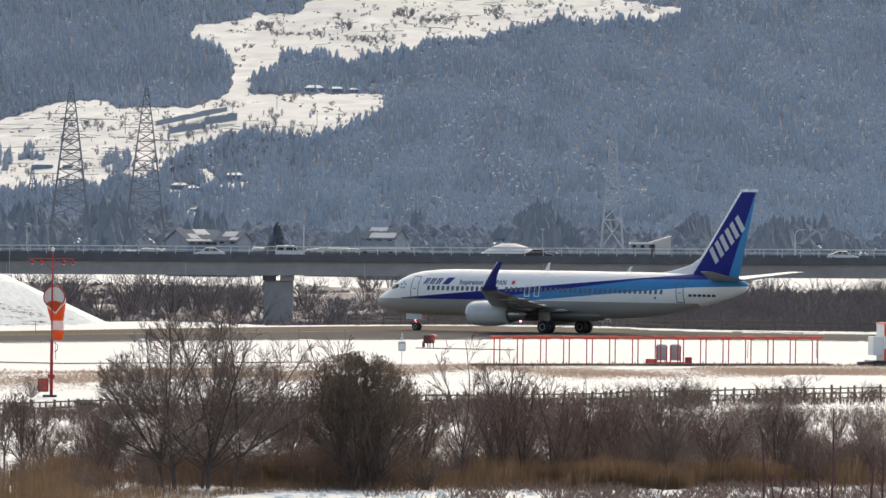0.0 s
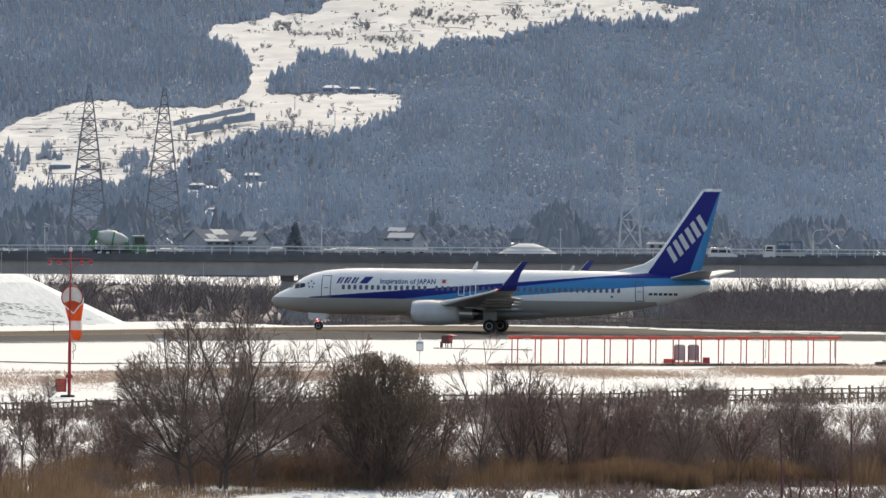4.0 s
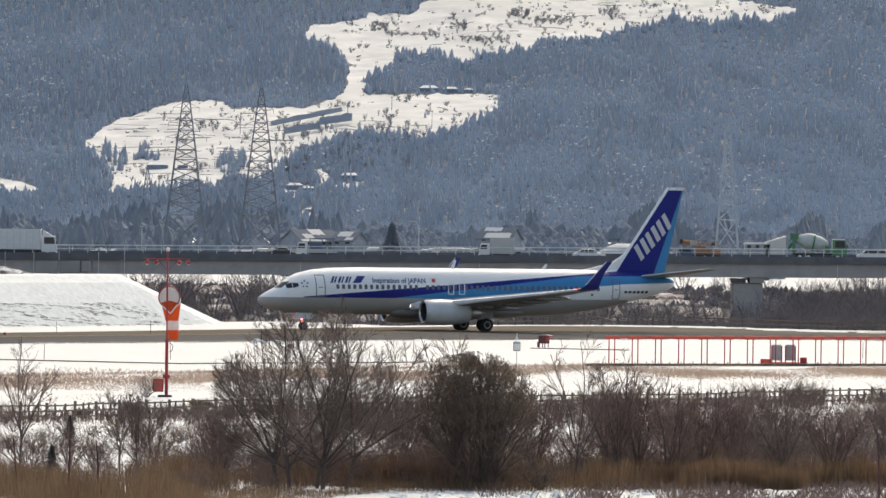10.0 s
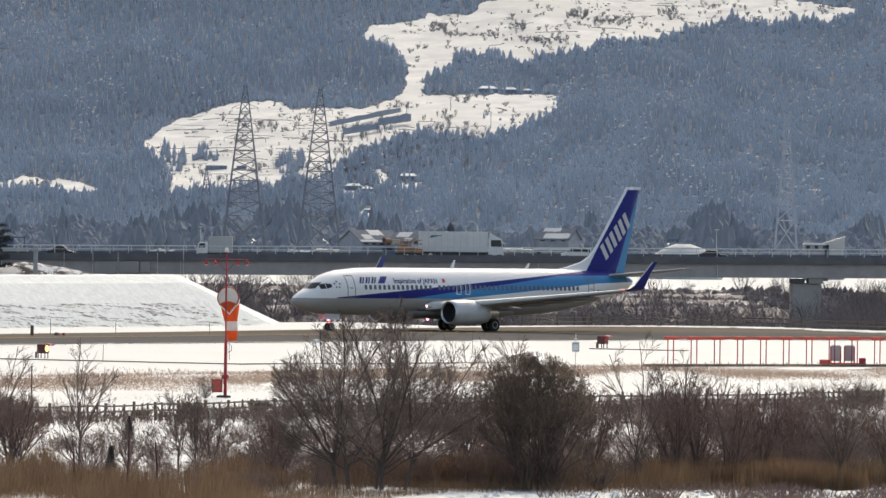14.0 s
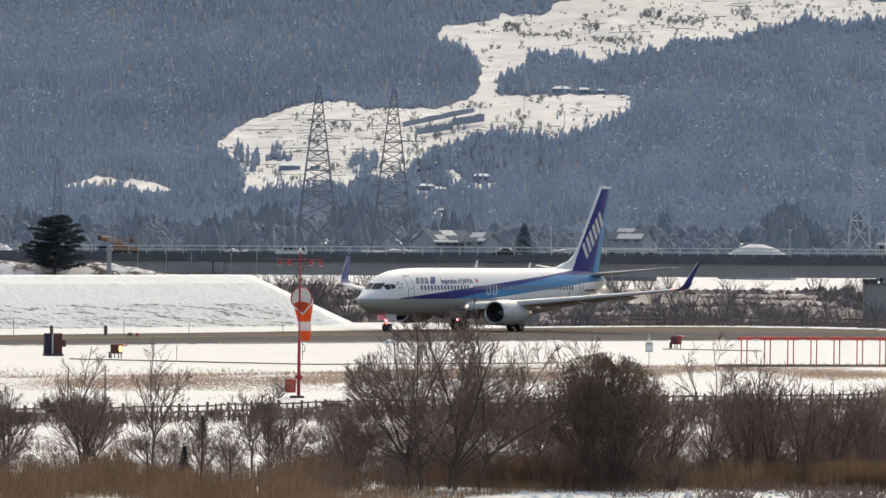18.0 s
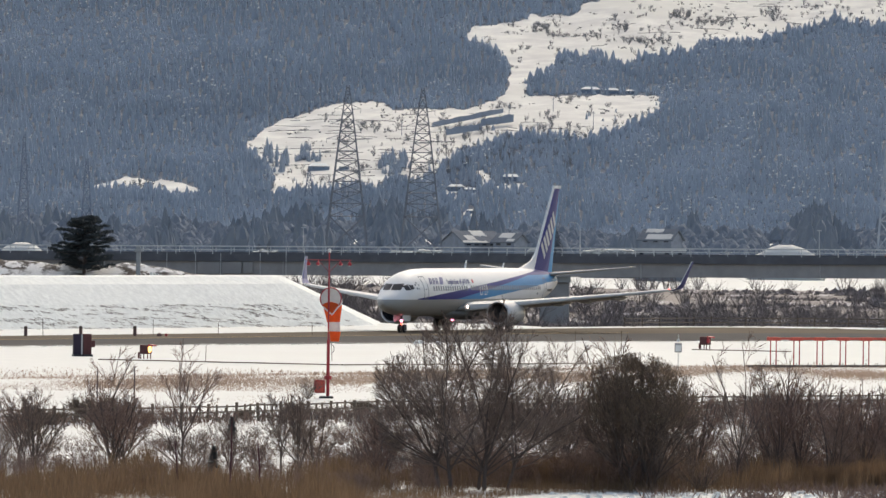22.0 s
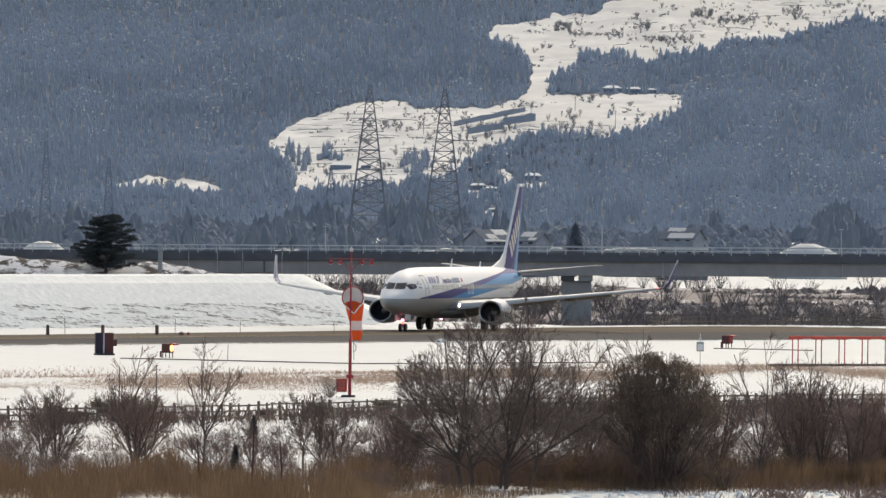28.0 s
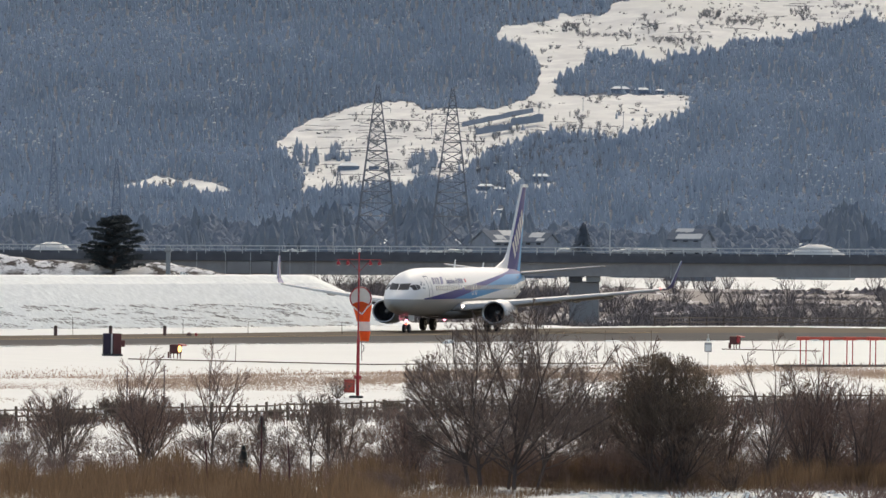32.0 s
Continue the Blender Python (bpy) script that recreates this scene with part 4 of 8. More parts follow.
part("roof", Shape().prism([(-3.1, 1.44), (2.3, 3.15), (2.3, 3.35), (-3.1, 1.64)], -0.2, 6.2), STEEL, ob)
for u, w, top in ((600, 9, 0.9), (557, 5, 0.5), (575, 4, 1.2), (350, 12, 0.5), (290, 9, 0.6), (395, 7, 0.6), (232, 9, 0.3), (-20, 7, 0.5), (318, 5, 0.9), (262, 4, 0.8), (626, 3, 0.6), (428, 6, 0.9), (468, 7, 1.0)):
    p = spot(u, 447, 2240)
    s = Shape()
    rings = []
    n = max(6, int(w * 1.6))
    for i in range(n + 1):
        x = p.x + w * (i / n - 0.5)
        e = (top + 0.5) * (0.75 + 0.7 * noise.noise((x * 0.55, u, 4))) * (0.3 if i in (0, n) else 1)
        rings.append([(x, p.y, -6.2), (x, p.y + 0.3, p.z + e * 0.8), (x, p.y + 1.2, p.z + e), (x, p.y + 4, p.z + e * 0.9), (x, p.y + 5, -6.2)])
    ob = tagged(part("snowy_stack", s.rings(rings), SHRUB_FAR, smooth=False), "row of stacks under broken snow in a yard beyond the road", "stack", group="snowy yard stacks")
    k = 0
    while k < n - 1:
        m = min(n, k + hedge_rng.randrange(2, 4))
        cap = Shape().rings([[(x, y - 0.1 if j < 2 else y, z + 0.12) for j, (x, y, z) in enumerate(q[1:4])] + [(q[3][0], q[3][1], q[3][2] - 0.1), (q[1][0], q[1][1] - 0.1, q[1][2] - hedge_rng.uniform(0.1, 0.7))] for q in rings[k:m + 1]])
        part("snow_cap", cap, SNOW_FAR, ob)
        k = m + hedge_rng.randrange(0, 2)

# ---- airliner ----
BLUE = (0.018, 0.026, 0.20)
SKY_BLUE = (0.05, 0.25, 0.50)


def livery(name, pieces):
    """White paint with bands of colour: (colour, a, b, c) lies where a*x + b*z + c > 0, later ones over earlier ones."""
    mat = bpy.data.materials.new(name)
    mat.use_nodes = True
    n, l = mat.node_tree.nodes, mat.node_tree.links
    bsdf = n["Principled BSDF"]
    bsdf.inputs["Roughness"].default_value = 0.45
    bsdf.inputs["Specular IOR Level"].default_value = 0.15
    coord = n.new("ShaderNodeTexCoord")
    xyz = n.new("ShaderNodeSeparateXYZ")
    l.new(coord.outputs["Object"], xyz.inputs[0])
    dirt = n.new("ShaderNodeTexNoise")
    dirt.inputs["Scale"].default_value, dirt.inputs["Detail"].default_value = 0.9, 6
    l.new(coord.outputs["Object"], dirt.inputs[0])
    color = None
    for col, conditions in pieces:
        m = n.new("ShaderNodeMix")
        m.data_type = "RGBA"
        if color is None:
            m.inputs[0].default_value = 1.0
            m.inputs[6].default_value = (*col, 1)
        else:
            factor = None
            for a, b, c in conditions:
                p = n.new("ShaderNodeMath")
                p.operation = "MULTIPLY_ADD"
                l.new(xyz.outputs[0], p.inputs[0])
                p.inputs[1].default_value, p.inputs[2].default_value = a, c
                q = n.new("ShaderNodeMath")
                q.operation = "MULTIPLY_ADD"
                l.new(xyz.outputs[2], q.inputs[0])
                q.inputs[1].default_value = b
                l.new(p.outputs[0], q.inputs[2])
                g = n.new("ShaderNodeMath")
                g.operation = "GREATER_THAN"
                l.new(q.outputs[0], g.inputs[0])
                g.inputs[1].default_value = 0.0
                if factor is None:
                    factor = g.outputs[0]
                else:
                    t = n.new("ShaderNodeMath")
                    t.operation = "MULTIPLY"
                    l.new(factor, t.inputs[0])
                    l.new(g.outputs[0], t.inputs[1])
                    factor = t.outputs[0]
            l.new(factor, m.inputs[0])
            l.new(color, m.inputs[6])
        m.inputs[7].default_value = (*col, 1)
        color = m.outputs[2]
    grime = n.new("ShaderNodeMix")
    grime.data_type, grime.blend_type = "RGBA", "MULTIPLY"
    span_ = n.new("ShaderNodeMapRange")
    span_.inputs[1].default_value, span_.inputs[2].default_value = 0.5, 0.85
    span_.inputs[4].default_value = 0.5
    l.new(dirt.outputs[0], span_.inputs[0])
    l.new(span_.outputs[0], grime.inputs[0])
    l.new(color, grime.inputs[6])
    grime.inputs[7].default_value = (0.82, 0.81, 0.79, 1)
    l.new(grime.outputs[2], bsdf.inputs["Base Color"])
    return mat


WHITE = (0.90, 0.885, 0.85)
HULL_PAINT = livery("airliner_hull_paint", [
    (WHITE, ()),
    (BLUE, [(0.0825, -1, 2.55), (0, 1, -2.78), (1, 0, -3.6)]),
    (SKY_BLUE, [(0.118, -1, 1.40), (0, 1, -2.78), (0.008, -1, 4.55)]),
    (WHITE, [(0.085, -1, 1.33), (0, 1, -2.78), (-1, 0, 33.0)]),
    (WHITE, [(0.03, -1, 3.145), (0, 1, -2.78), (1, 0, -33.0)]),
    ((0.41, 0.395, 0.365), [(0, -1, 2.78), (-1, 0, 33.6)])])
FIN_PAINT = livery("airliner_fin_paint", [
    (WHITE, ()),
    (BLUE, [(1.0, -0.676, -29.20), (0, -1, 12.27)]),
    (SKY_BLUE, [(1.0, -0.36, -34.41), (0, -1, 12.27)]),
    (SKY_BLUE, [(0.05, -1, 3.15)])])
WING_GREY = material("wing_grey_paint", (0.33, 0.325, 0.32), 0.35, vary=0.15, scale=0.8)
WING_EDGE = material("polished_leading_edge", (0.70, 0.69, 0.67), 0.5, 0.0, vary=0.05, scale=2)
BLUE_PAINT = material("deep_blue_paint", BLUE, 0.35, vary=0.1, scale=2)
NACELLE = material("nacelle_paint", (0.62, 0.62, 0.61), 0.35, vary=0.12, scale=1.2)
LIP = material("bare_metal_lip", (0.60, 0.60, 0.60), 0.3, 0.8, vary=0.1, scale=3)
ENGINE_DARK = material("dark_engine_interior", (0.035, 0.035, 0.04), 0.6, vary=0.2, scale=3)
GEAR = material("landing_gear_grey", (0.35, 0.35, 0.35), 0.45, 0.3, vary=0.2, scale=4)
PANE = material("cabin_pane", (0.12, 0.13, 0.16), 0.15)
LINE = material("panel_line_grey", (0.13, 0.14, 0.165), 0.5)
LETTER = material("lettering_blue", (0.03, 0.035, 0.16), 0.4)
SILVER = material("silver_grey_paint", (0.60, 0.60, 0.60), 0.35, vary=0.05)
COCKPIT = material("cockpit_glass", (0.035, 0.038, 0.045), 0.35, shine=0.25)
FLAG_RED = material("flag_red", (0.6, 0.03, 0.04), 0.5)

# station, belly, crown, half width
HULL = [(0.0, 2.43, 2.53, 0.05), (0.15, 2.22, 2.78, 0.30), (0.45, 2.02, 3.02, 0.55), (1.0, 1.80, 3.33, 0.92), (1.6, 1.65, 3.62, 1.20), (2.2, 1.54, 4.08, 1.42), (2.8, 1.47, 4.50, 1.57),
        (3.6, 1.41, 4.86, 1.70), (4.8, 1.37, 5.14, 1.80), (6.5, 1.35, 5.30, 1.87), (8.5, 1.35, 5.36, 1.88), (25.0, 1.35, 5.36, 1.88), (27.5, 1.47, 5.36, 1.86), (30.0, 1.78, 5.35, 1.72), (32.5, 2.24, 5.30, 1.45),
        (35.0, 2.85, 5.18, 1.05), (36.6, 3.30, 5.00, 0.70), (37.6, 3.68, 4.75, 0.42), (38.1, 4.0, 4.5, 0.2)]


def hull_at(x):
    for (a, *p), (b, *q) in zip(HULL, HULL[1:]):
        if x <= b:
            k = (x - a) / (b - a)
            return [i + (j - i) * k for i, j in zip(p, q)]
    return HULL[-1][1:]


def hull_y(x, z):
    lo, hi, w = hull_at(x)
    c, h = (lo + hi) / 2, (hi - lo) / 2
    return w * math.sqrt(max(0.0, 1 - ((z - c) / h) ** 2))


def on_hull(outline, side, proud=0.012, thick=0.02, step=None):
    """A thin plate that follows the hull, from an outline of (station, height)."""
    s = Shape()
    for k in (proud, proud - thick):
        s.v += [(x, side * (hull_y(x, z) + k), z) for x, z in outline]
    n = len(outline)
    f = [tuple(range(n)), tuple(reversed(range(n, 2 * n)))] + [((i + 1) % n, i, n + i, n + (i + 1) % n) for i in range(n)]
    s.f += f
    s.m += [0] * len(f)
    return s


def hull_band(x0, x1, zf0, zf1, side, proud=0.012, nx=6, nz=4):
    """A curved patch of the hull between two stations and two heights that depend on the station."""
    s = Shape()
    pts = []
    for i in range(nx + 1):
        x = x0 + (x1 - x0) * i / nx
        for j in range(nz + 1):
            z = zf0(x) + (zf1(x) - zf0(x)) * j / nz
            pts.append((x, side * (hull_y(x, z) + proud), z))
    m = nz + 1
    return s.add(pts, [(i * m + j, (i + 1) * m + j, (i + 1) * m + j + 1, i * m + j + 1) for i in range(nx) for j in range(nz)])


def slant_on_hull(x, w, z0, z1, lean, side, proud=0.014):
    """A slanted bar painted on the hull, leaning aft towards its top."""
    s = Shape()
    pts = []
    for j in range(7):
        k = j / 6
        z = z0 + (z1 - z0) * k
        for i in range(3):
            px = x + lean * k + w * i / 2
            pts.append((px, side * (hull_y(px, z) + proud), z))
    return s.add(pts, [(j * 3 + i, j * 3 + i + 1, j * 3 + i + 4, j * 3 + i + 3) for j in range(6) for i in range(2)])


def frame_on_hull(x0, z0, x1, z1, side, w=0.075):
    s = Shape()
    for a, b, c, d in ((x0, z0, x1, z0 + w), (x0, z1 - w, x1, z1), (x0, z0 + w, x0 + w, z1 - w), (x1 - w, z0 + w, x1, z1 - w)):
        q = hull_band(a, c, lambda x, b=b: b, lambda x, d=d: d, side, 0.012, 1, 5)
        s.add(q.v, q.f)
    return s


def build_airliner():
    # its own axes: x aft from the nose less 19.6, y to starboard, z up from the ground
    plane = thing("airliner", "white and blue twin-engine jet airliner taxiing on the runway", "airplane", pose(24, 774, 0))
    shift = pose(-19.6, 0, 0)

    def put(name, shape, mat, parent=plane, label="", smooth=False):
        return part(name, shape, mat, parent, label, smooth, at=shift if parent is plane else None)
    rings = []
    seen = []
    for (a, *_), (b, *_) in zip(HULL, HULL[1:]):
        k = max(1, round((b - a) / 1.0))
        seen += [a + (b - a) * i / k for i in range(k)]
    for x in seen + [38.1]:
        lo, hi, w = hull_at(x)
        rings.append([(x, w * math.sin(2 * math.pi * i / 40), (lo + hi) / 2 - (hi - lo) / 2 * math.cos(2 * math.pi * i / 40)) for i in range(40)])
    hull = put("fuselage", Shape().rings([list(reversed(q)) for q in rings]), HULL_PAINT, smooth=True, label="white fuselage with dark and light blue bands and a grey belly")
    # belly fairing
    rings = []
    for x, w, h in ((11.8, 0.9, 0.1), (13.0, 1.7, 0.28), (15.5, 2.1, 0.34), (19.5, 2.15, 0.34), (22.5, 1.7, 0.24), (24.0, 0.9, 0.08)):
        rings.append([(x, w * math.cos(a), 1.75 - (0.40 + h) * math.sin(a)) for a in [math.pi * i / 14 for i in range(15)]])
    put("belly_fairing", Shape().rings([list(reversed(q)) for q in rings], caps=False, closed=False), WING_GREY, smooth=True)
    # windscreen
    for side in (-1, 1):
        pts = []
        for j in range(7):
            for i in range(7):
                y = 0.035 + 0.80 * i / 6
                x = 1.47 + 0.70 * j / 6 + 0.42 * (y / 0.84) ** 2
                lo, hi, w = hull_at(x)
                pts.append((x - 0.012, side * y, (lo + hi) / 2 + (hi - lo) / 2 * math.sqrt(max(0, 1 - (y / w) ** 2)) + 0.008))
        put("windscreen", Shape().add(pts, [(j * 7 + i, j * 7 + i + 1, j * 7 + i + 8, j * 7 + i + 7) for j in range(6) for i in range(6)]), COCKPIT, hull, "dark front windscreen pane")
        for x0, x1, a0, a1, b0, b1 in ((2.21, 2.67, 3.54, 3.58, 3.90, 4.02), (2.71, 3.18, 3.58, 3.70, 4.02, 3.98)):
            put("windscreen", hull_band(x0, x1, lambda x, p=(x0, x1, a0, a1): p[2] + (p[3] - p[2]) * (x - p[0]) / (p[1] - p[0]),
                                        lambda x, p=(x0, x1, b0, b1): min(p[2] + (p[3] - p[2]) * (x - p[0]) / (p[1] - p[0]), hull_at(x)[1] - 0.05), side, 0.01, 5, 4), COCKPIT, hull, "dark cockpit window")
        # cabin windows share one pane
        y0 = hull_y(12, 3.72)
        pane = Shape().prism([(-0.13, -0.13), (-0.08, -0.2), (0.08, -0.2), (0.13, -0.13), (0.13, 0.13), (0.08, 0.2), (-0.08, 0.2), (-0.13, 0.13)], -0.015, 0.015).mesh("cabin_window", PANE)
        x = 6.6
        i = 0
        while x < 30.6:
            if not (13.9 < x < 14.5 or 15.05 < x < 15.2):
                w = hull_y(x, 3.72)
                part("cabin_window", pane, None, hull, at=pose(x, side * (w + 0.004), 3.72, side * 12))
            x += 0.508
        for x0, z0, x1, z1, name in ((4.65, 2.82, 5.5, 4.72, "front_door"), (31.85, 2.82, 32.6, 4.55, "rear_door"), (16.6, 3.12, 17.15, 4.1, "overwing_exit"), (17.6, 3.12, 18.15, 4.1, "overwing_exit")):
            door = put(name, frame_on_hull(x0, z0, x1, z1, side), LINE if "door" in name else WHITE_PAINT, hull, "outlined cabin door")
            if "door" in name:
                xm = (x0 + x1) / 2
                part("handle", hull_band(xm - 0.16, xm + 0.16, lambda x: 3.62, lambda x: 3.68, side, 0.014, 1, 1), LINE, door)
        # airline mark drawn as plain slanted shapes, then the flash
        for k in range(3):
            x = 5.95 + 0.64 * k
            put("painted_mark", slant_on_hull(x, 0.2, 4.05, 4.58, 0.28, side), LETTER, hull, "dark blue slanted bar")
            put("painted_mark", slant_on_hull(x + 0.29, 0.15, 4.05, 4.58, 0.28, side), LETTER, hull, "dark blue slanted bar")
        put("painted_flash", slant_on_hull(7.95, 0.72, 4.05, 4.64, 0.5, side), BLUE_PAINT, hull, "blue parallelogram flash")
        put("flag", on_hull([(15.0, 4.1), (15.0, 4.52), (15.65, 4.52), (15.65, 4.1)], side, 0.008), WHITE_PAINT, hull)
        put("flag_disc", on_hull([(15.33 + 0.165 * math.cos(a), 4.31 + 0.165 * math.sin(a)) for a in [2 * math.pi * i / 12 for i in range(12)]], side, 0.016), FLAG_RED, hull, "red disc of a flag")
        for k in range(5):
            a = 2 * math.pi * k / 5 + 0.3
            cx, cz = 3.72 + 0.26 * math.cos(a), 3.92 + 0.26 * math.sin(a)
            put("painted_petal", on_hull([(cx + 0.085 * math.cos(b), cz + 0.085 * math.sin(b)) for b in [2 * math.pi * i / 6 for i in range(6)]], side), LINE, hull)
        # registration as plain bars
        for k in range(6):
            x = 33.0 + 0.42 * k
            put("registration_bar", on_hull([(x, 3.36), (x + 0.05, 3.56), (x + 0.34, 3.56), (x + 0.3, 3.36)], side), DARK_METAL, hull)
        put("outflow_valve", on_hull([(29.9 + 0.1 * math.cos(b), 3.2 + 0.1 * math.sin(b)) for b in [2 * math.pi * i / 8 for i in range(8)]], side), DARK_METAL, hull)
    # lettering on the port side
    for side in (-1, 1):
        curve = bpy.data.curves.new("slogan", "FONT")
        curve.body, curve.size, curve.extrude, curve.resolution_u = "Inspiration of JAPAN", 0.62, 0.006, 3
        curve.space_character, curve.offset = 1.04, 0.012
        temp = new("slogan", curve)
        deps = bpy.context.evaluated_depsgraph_get()
        me = bpy.data.meshes.new_from_object(temp.evaluated_get(deps))
        bpy.data.objects.remove(temp)
        width = max(v.co.x for v in me.vertices)
        for v in me.vertices:
            x = (9.75 if side < 0 else 14.65) - side * v.co.x * 4.85 / width
            z = 4.08 + v.co.y * 0.95
            v.co = (x, side * (hull_y(x, z) + 0.012 + v.co.z), z)
        me.materials.append(LETTER)
        put("slogan", me, None, hull, "dark blue painted lettering")
    # fin and rudder
    def fin_front(z):
        return mix_at(z, [(4.75, 28.0), (5.3, 28.4), (5.52, 30.6), (5.95, 32.2), (6.35, 33.0), (6.9, 33.6), (12.3, 37.25), (12.5, 37.5)])

    def fin_half(x, z):
        front, back = fin_front(z), 37.25 + (z - 5.05) * 0.228
        k = min(1, max(0, (x - front) / max(0.1, back - front)))
        t = 0.21 - 0.014 * max(0, z - 5)
        return t * 2.4 * (k ** 0.5) * (1 - k) + 0.012
    zs = [4.75, 5.1, 5.5, 6.0, 6.6, 7.3, 8.2, 9.2, 10.2, 11.2, 12.0, 12.32, 12.5]
    rings = []
    for z in zs:
        front = fin_front(z)
        back = 37.25 + (z - 5.05) * 0.228
        ks = [0, 0.03, 0.1, 0.25, 0.45, 0.7, 1.0]
        a = [(front + (back - front) * k, fin_half(front + (back - front) * k, z) if k else 0.0, z) for k in ks]
        rings.append(a + [(x, -y, zz) for x, y, zz in reversed(a[1:])])
    fin = put("tail_fin", Shape().rings(rings), FIN_PAINT, smooth=True, label="blue tail fin with a white leading edge and light blue rudder edge")
    put("fin_tip", Shape().prism([(37.25, 12.28), (37.5, 12.53), (39.02, 12.53), (38.98, 12.28)], -0.1, 0.1), WHITE_PAINT, fin)
    for side in (-1, 1):
        # slanted silver shapes climb along the fin
        for k in range(3):
            cx, cz = 35.02 + 1.0 * k, 7.1 + 1.07 * k
            for stroke in ([(-0.70, 0.66), (-0.26, 0.66), (0.12, -0.66), (-0.32, -0.66)], [(0.06, 0.66), (0.50, 0.66), (0.88, -0.66), (0.44, -0.66)]):
                pts = [(cx + a * 0.69 + b * 0.72, cz + a * 0.72 - b * 0.69) for a, b in stroke]
                ss = Shape()
                for q in (0.035, 0.0):
                    ss.v += [(x, side * (fin_half(x, z) + q), z) for x, z in pts]
                ss.f += [(0, 1, 2, 3), (7, 6, 5, 4), (1, 0, 4, 5), (2, 1, 5, 6), (3, 2, 6, 7), (0, 3, 7, 4)]
                ss.m += [0] * 6
                put("fin_mark", ss, SILVER, fin, "silver-grey slanted mark")

    def wing_rings(stations):
        rings = []
        for y, le, te, z, t in stations:
            c = te - le
            a = [(0, 0), (0.02, 0.45), (0.10, 0.85), (0.30, 1.0), (0.6, 0.7), (1.0, 0.02)]
            b = [(0.6, -0.35), (0.30, -0.55), (0.10, -0.5), (0.02, -0.3)]
            rings.append([(le + c * k, y, z + t * h) for k, h in a + b])
        return rings
    for side, word in ((-1, "port"), (1, "starboard")):
        def flip(rs):
            return [[(x, side * y, z) for x, y, z in q] for q in rs]
        st = [(0.6, 12.3, 21.5, 1.85, 0.62), (1.9, 13.2, 21.35, 2.02, 0.58), (4.8, 15.35, 21.35, 2.33, 0.40), (5.8, 15.95, 21.4, 2.44, 0.36), (10.0, 18.4, 22.45, 2.92, 0.24), (14.0, 20.75, 23.45, 3.37, 0.17), (16.9, 22.45, 24.15, 3.72, 0.12)]
        wing = put("wing", Shape().rings(flip(wing_rings(st))), WING_GREY, smooth=True, label="grey swept wing")
        # bright slat edge
        s = Shape()
        rs = []
        for y, le, te, z, t in st[1:]:
            c = (te - le)
            rs.append([(le - 0.07, side * y, z), (le - 0.03, side * y, z + 0.45 * t + 0.03), (le + 0.09 * c, side * y, z + 0.86 * t + 0.03), (le + 0.09 * c, side * y, z + 0.7 * t), (le + 0.05 * c, side * y, z - 0.45 * t - 0.02), (le - 0.02, side * y, z - 0.30 * t - 0.02)])
        part("slat", s.rings(rs), WING_EDGE, wing, "bright metal leading edge", smooth=False)
        # flaps and track fairings
        for a, b in ((0.18, 0.42), (0.45, 0.72)):
            rs = []
            for k in (a, b):
                y = 1.9 + (16.9 - 1.9) * k
                te = 21.4 if y < 5.8 else 21.4 + (y - 5.8) * 0.248
                z = 2.02 + (y - 1.9) * 0.113
                rs.append([(te - 0.9, side * y, z - 0.14), (te - 0.9, side * y, z + 0.02), (te + 0.35, side * y, z - 0.20), (te + 0.33, side * y, z - 0.25)])
            part("flap", Shape().rings(rs), WING_GREY, wing)
        for y in (3.7, 7.2, 9.6, 12.2):
            te = 21.4 if y < 5.8 else 21.4 + (y - 5.8) * 0.248
            z = 2.02 + (y - 1.9) * 0.113 - 0.22
            s = Shape().lathe([(te - 2.3, 0.03), (te - 1.6, 0.15), (te - 0.4, 0.19), (te + 0.5, 0.12), (te + 1.0, 0.02)], "x", 8, (0, side * y, z))
            part("flap_fairing", s, WING_GREY, wing, smooth=True)
        # winglet
        rs = []
        for y, le, te, z, t in ((16.9, 22.45, 24.15, 3.72, 0.12), (17.25, 22.75, 24.25, 3.86, 0.10), (17.48, 23.15, 24.3, 4.2, 0.08), (17.68, 23.8, 24.6, 5.1, 0.06), (17.9, 24.8, 25.25, 6.15, 0.04)):
            c = te - le
            q = [(le, 0), (le + 0.25 * c, t * 0.5), (te, 0), (le + 0.25 * c, -t * 0.5)]
            lean = smooth01(16.9, 17.5, y)
            rs.append([(x, side * (y - h * lean), z + h * (1 - lean)) for x, h in q])
        part("winglet", Shape().rings(rs), BLUE_PAINT, wing, "upswept blue winglet", smooth=False)
        part("winglet_edge", Shape().tube((23.08, side * 17.48, 4.2), (24.72, side * 17.9, 6.15), 0.035), WING_EDGE, wing)
        part("navigation_light", Shape().box(22.35, side * 16.75 - 0.12, 3.66, 22.75, side * 16.75 + 0.12, 3.84, 0.05), GLOW_RED if side < 0 else GLASS_DARK, wing, "lit red navigation light" if side < 0 else "")
        # collar added only to block the lamp's glow towards the side
        shroud = part("light_shroud", Shape().rings([[(x, side * 2.15 + q * math.cos(a), 2.16 + q * math.sin(a)) for a in [2 * math.pi * i / 14 for i in range(14)]] for x, q in ((13.5, 0.16), (13.06, 0.17), (13.06, 0.14), (13.3, 0.135))], caps=False), WING_EDGE, wing, "added metal collar that hides the landing light from the side")
        part("landing_light", Shape().lathe([(13.26, 0.02), (13.27, 0.13), (13.35, 0.13)], "x", 12, (0, side * 2.15, 2.16)), GLOW_WHITE, wing, "bright lit landing light")
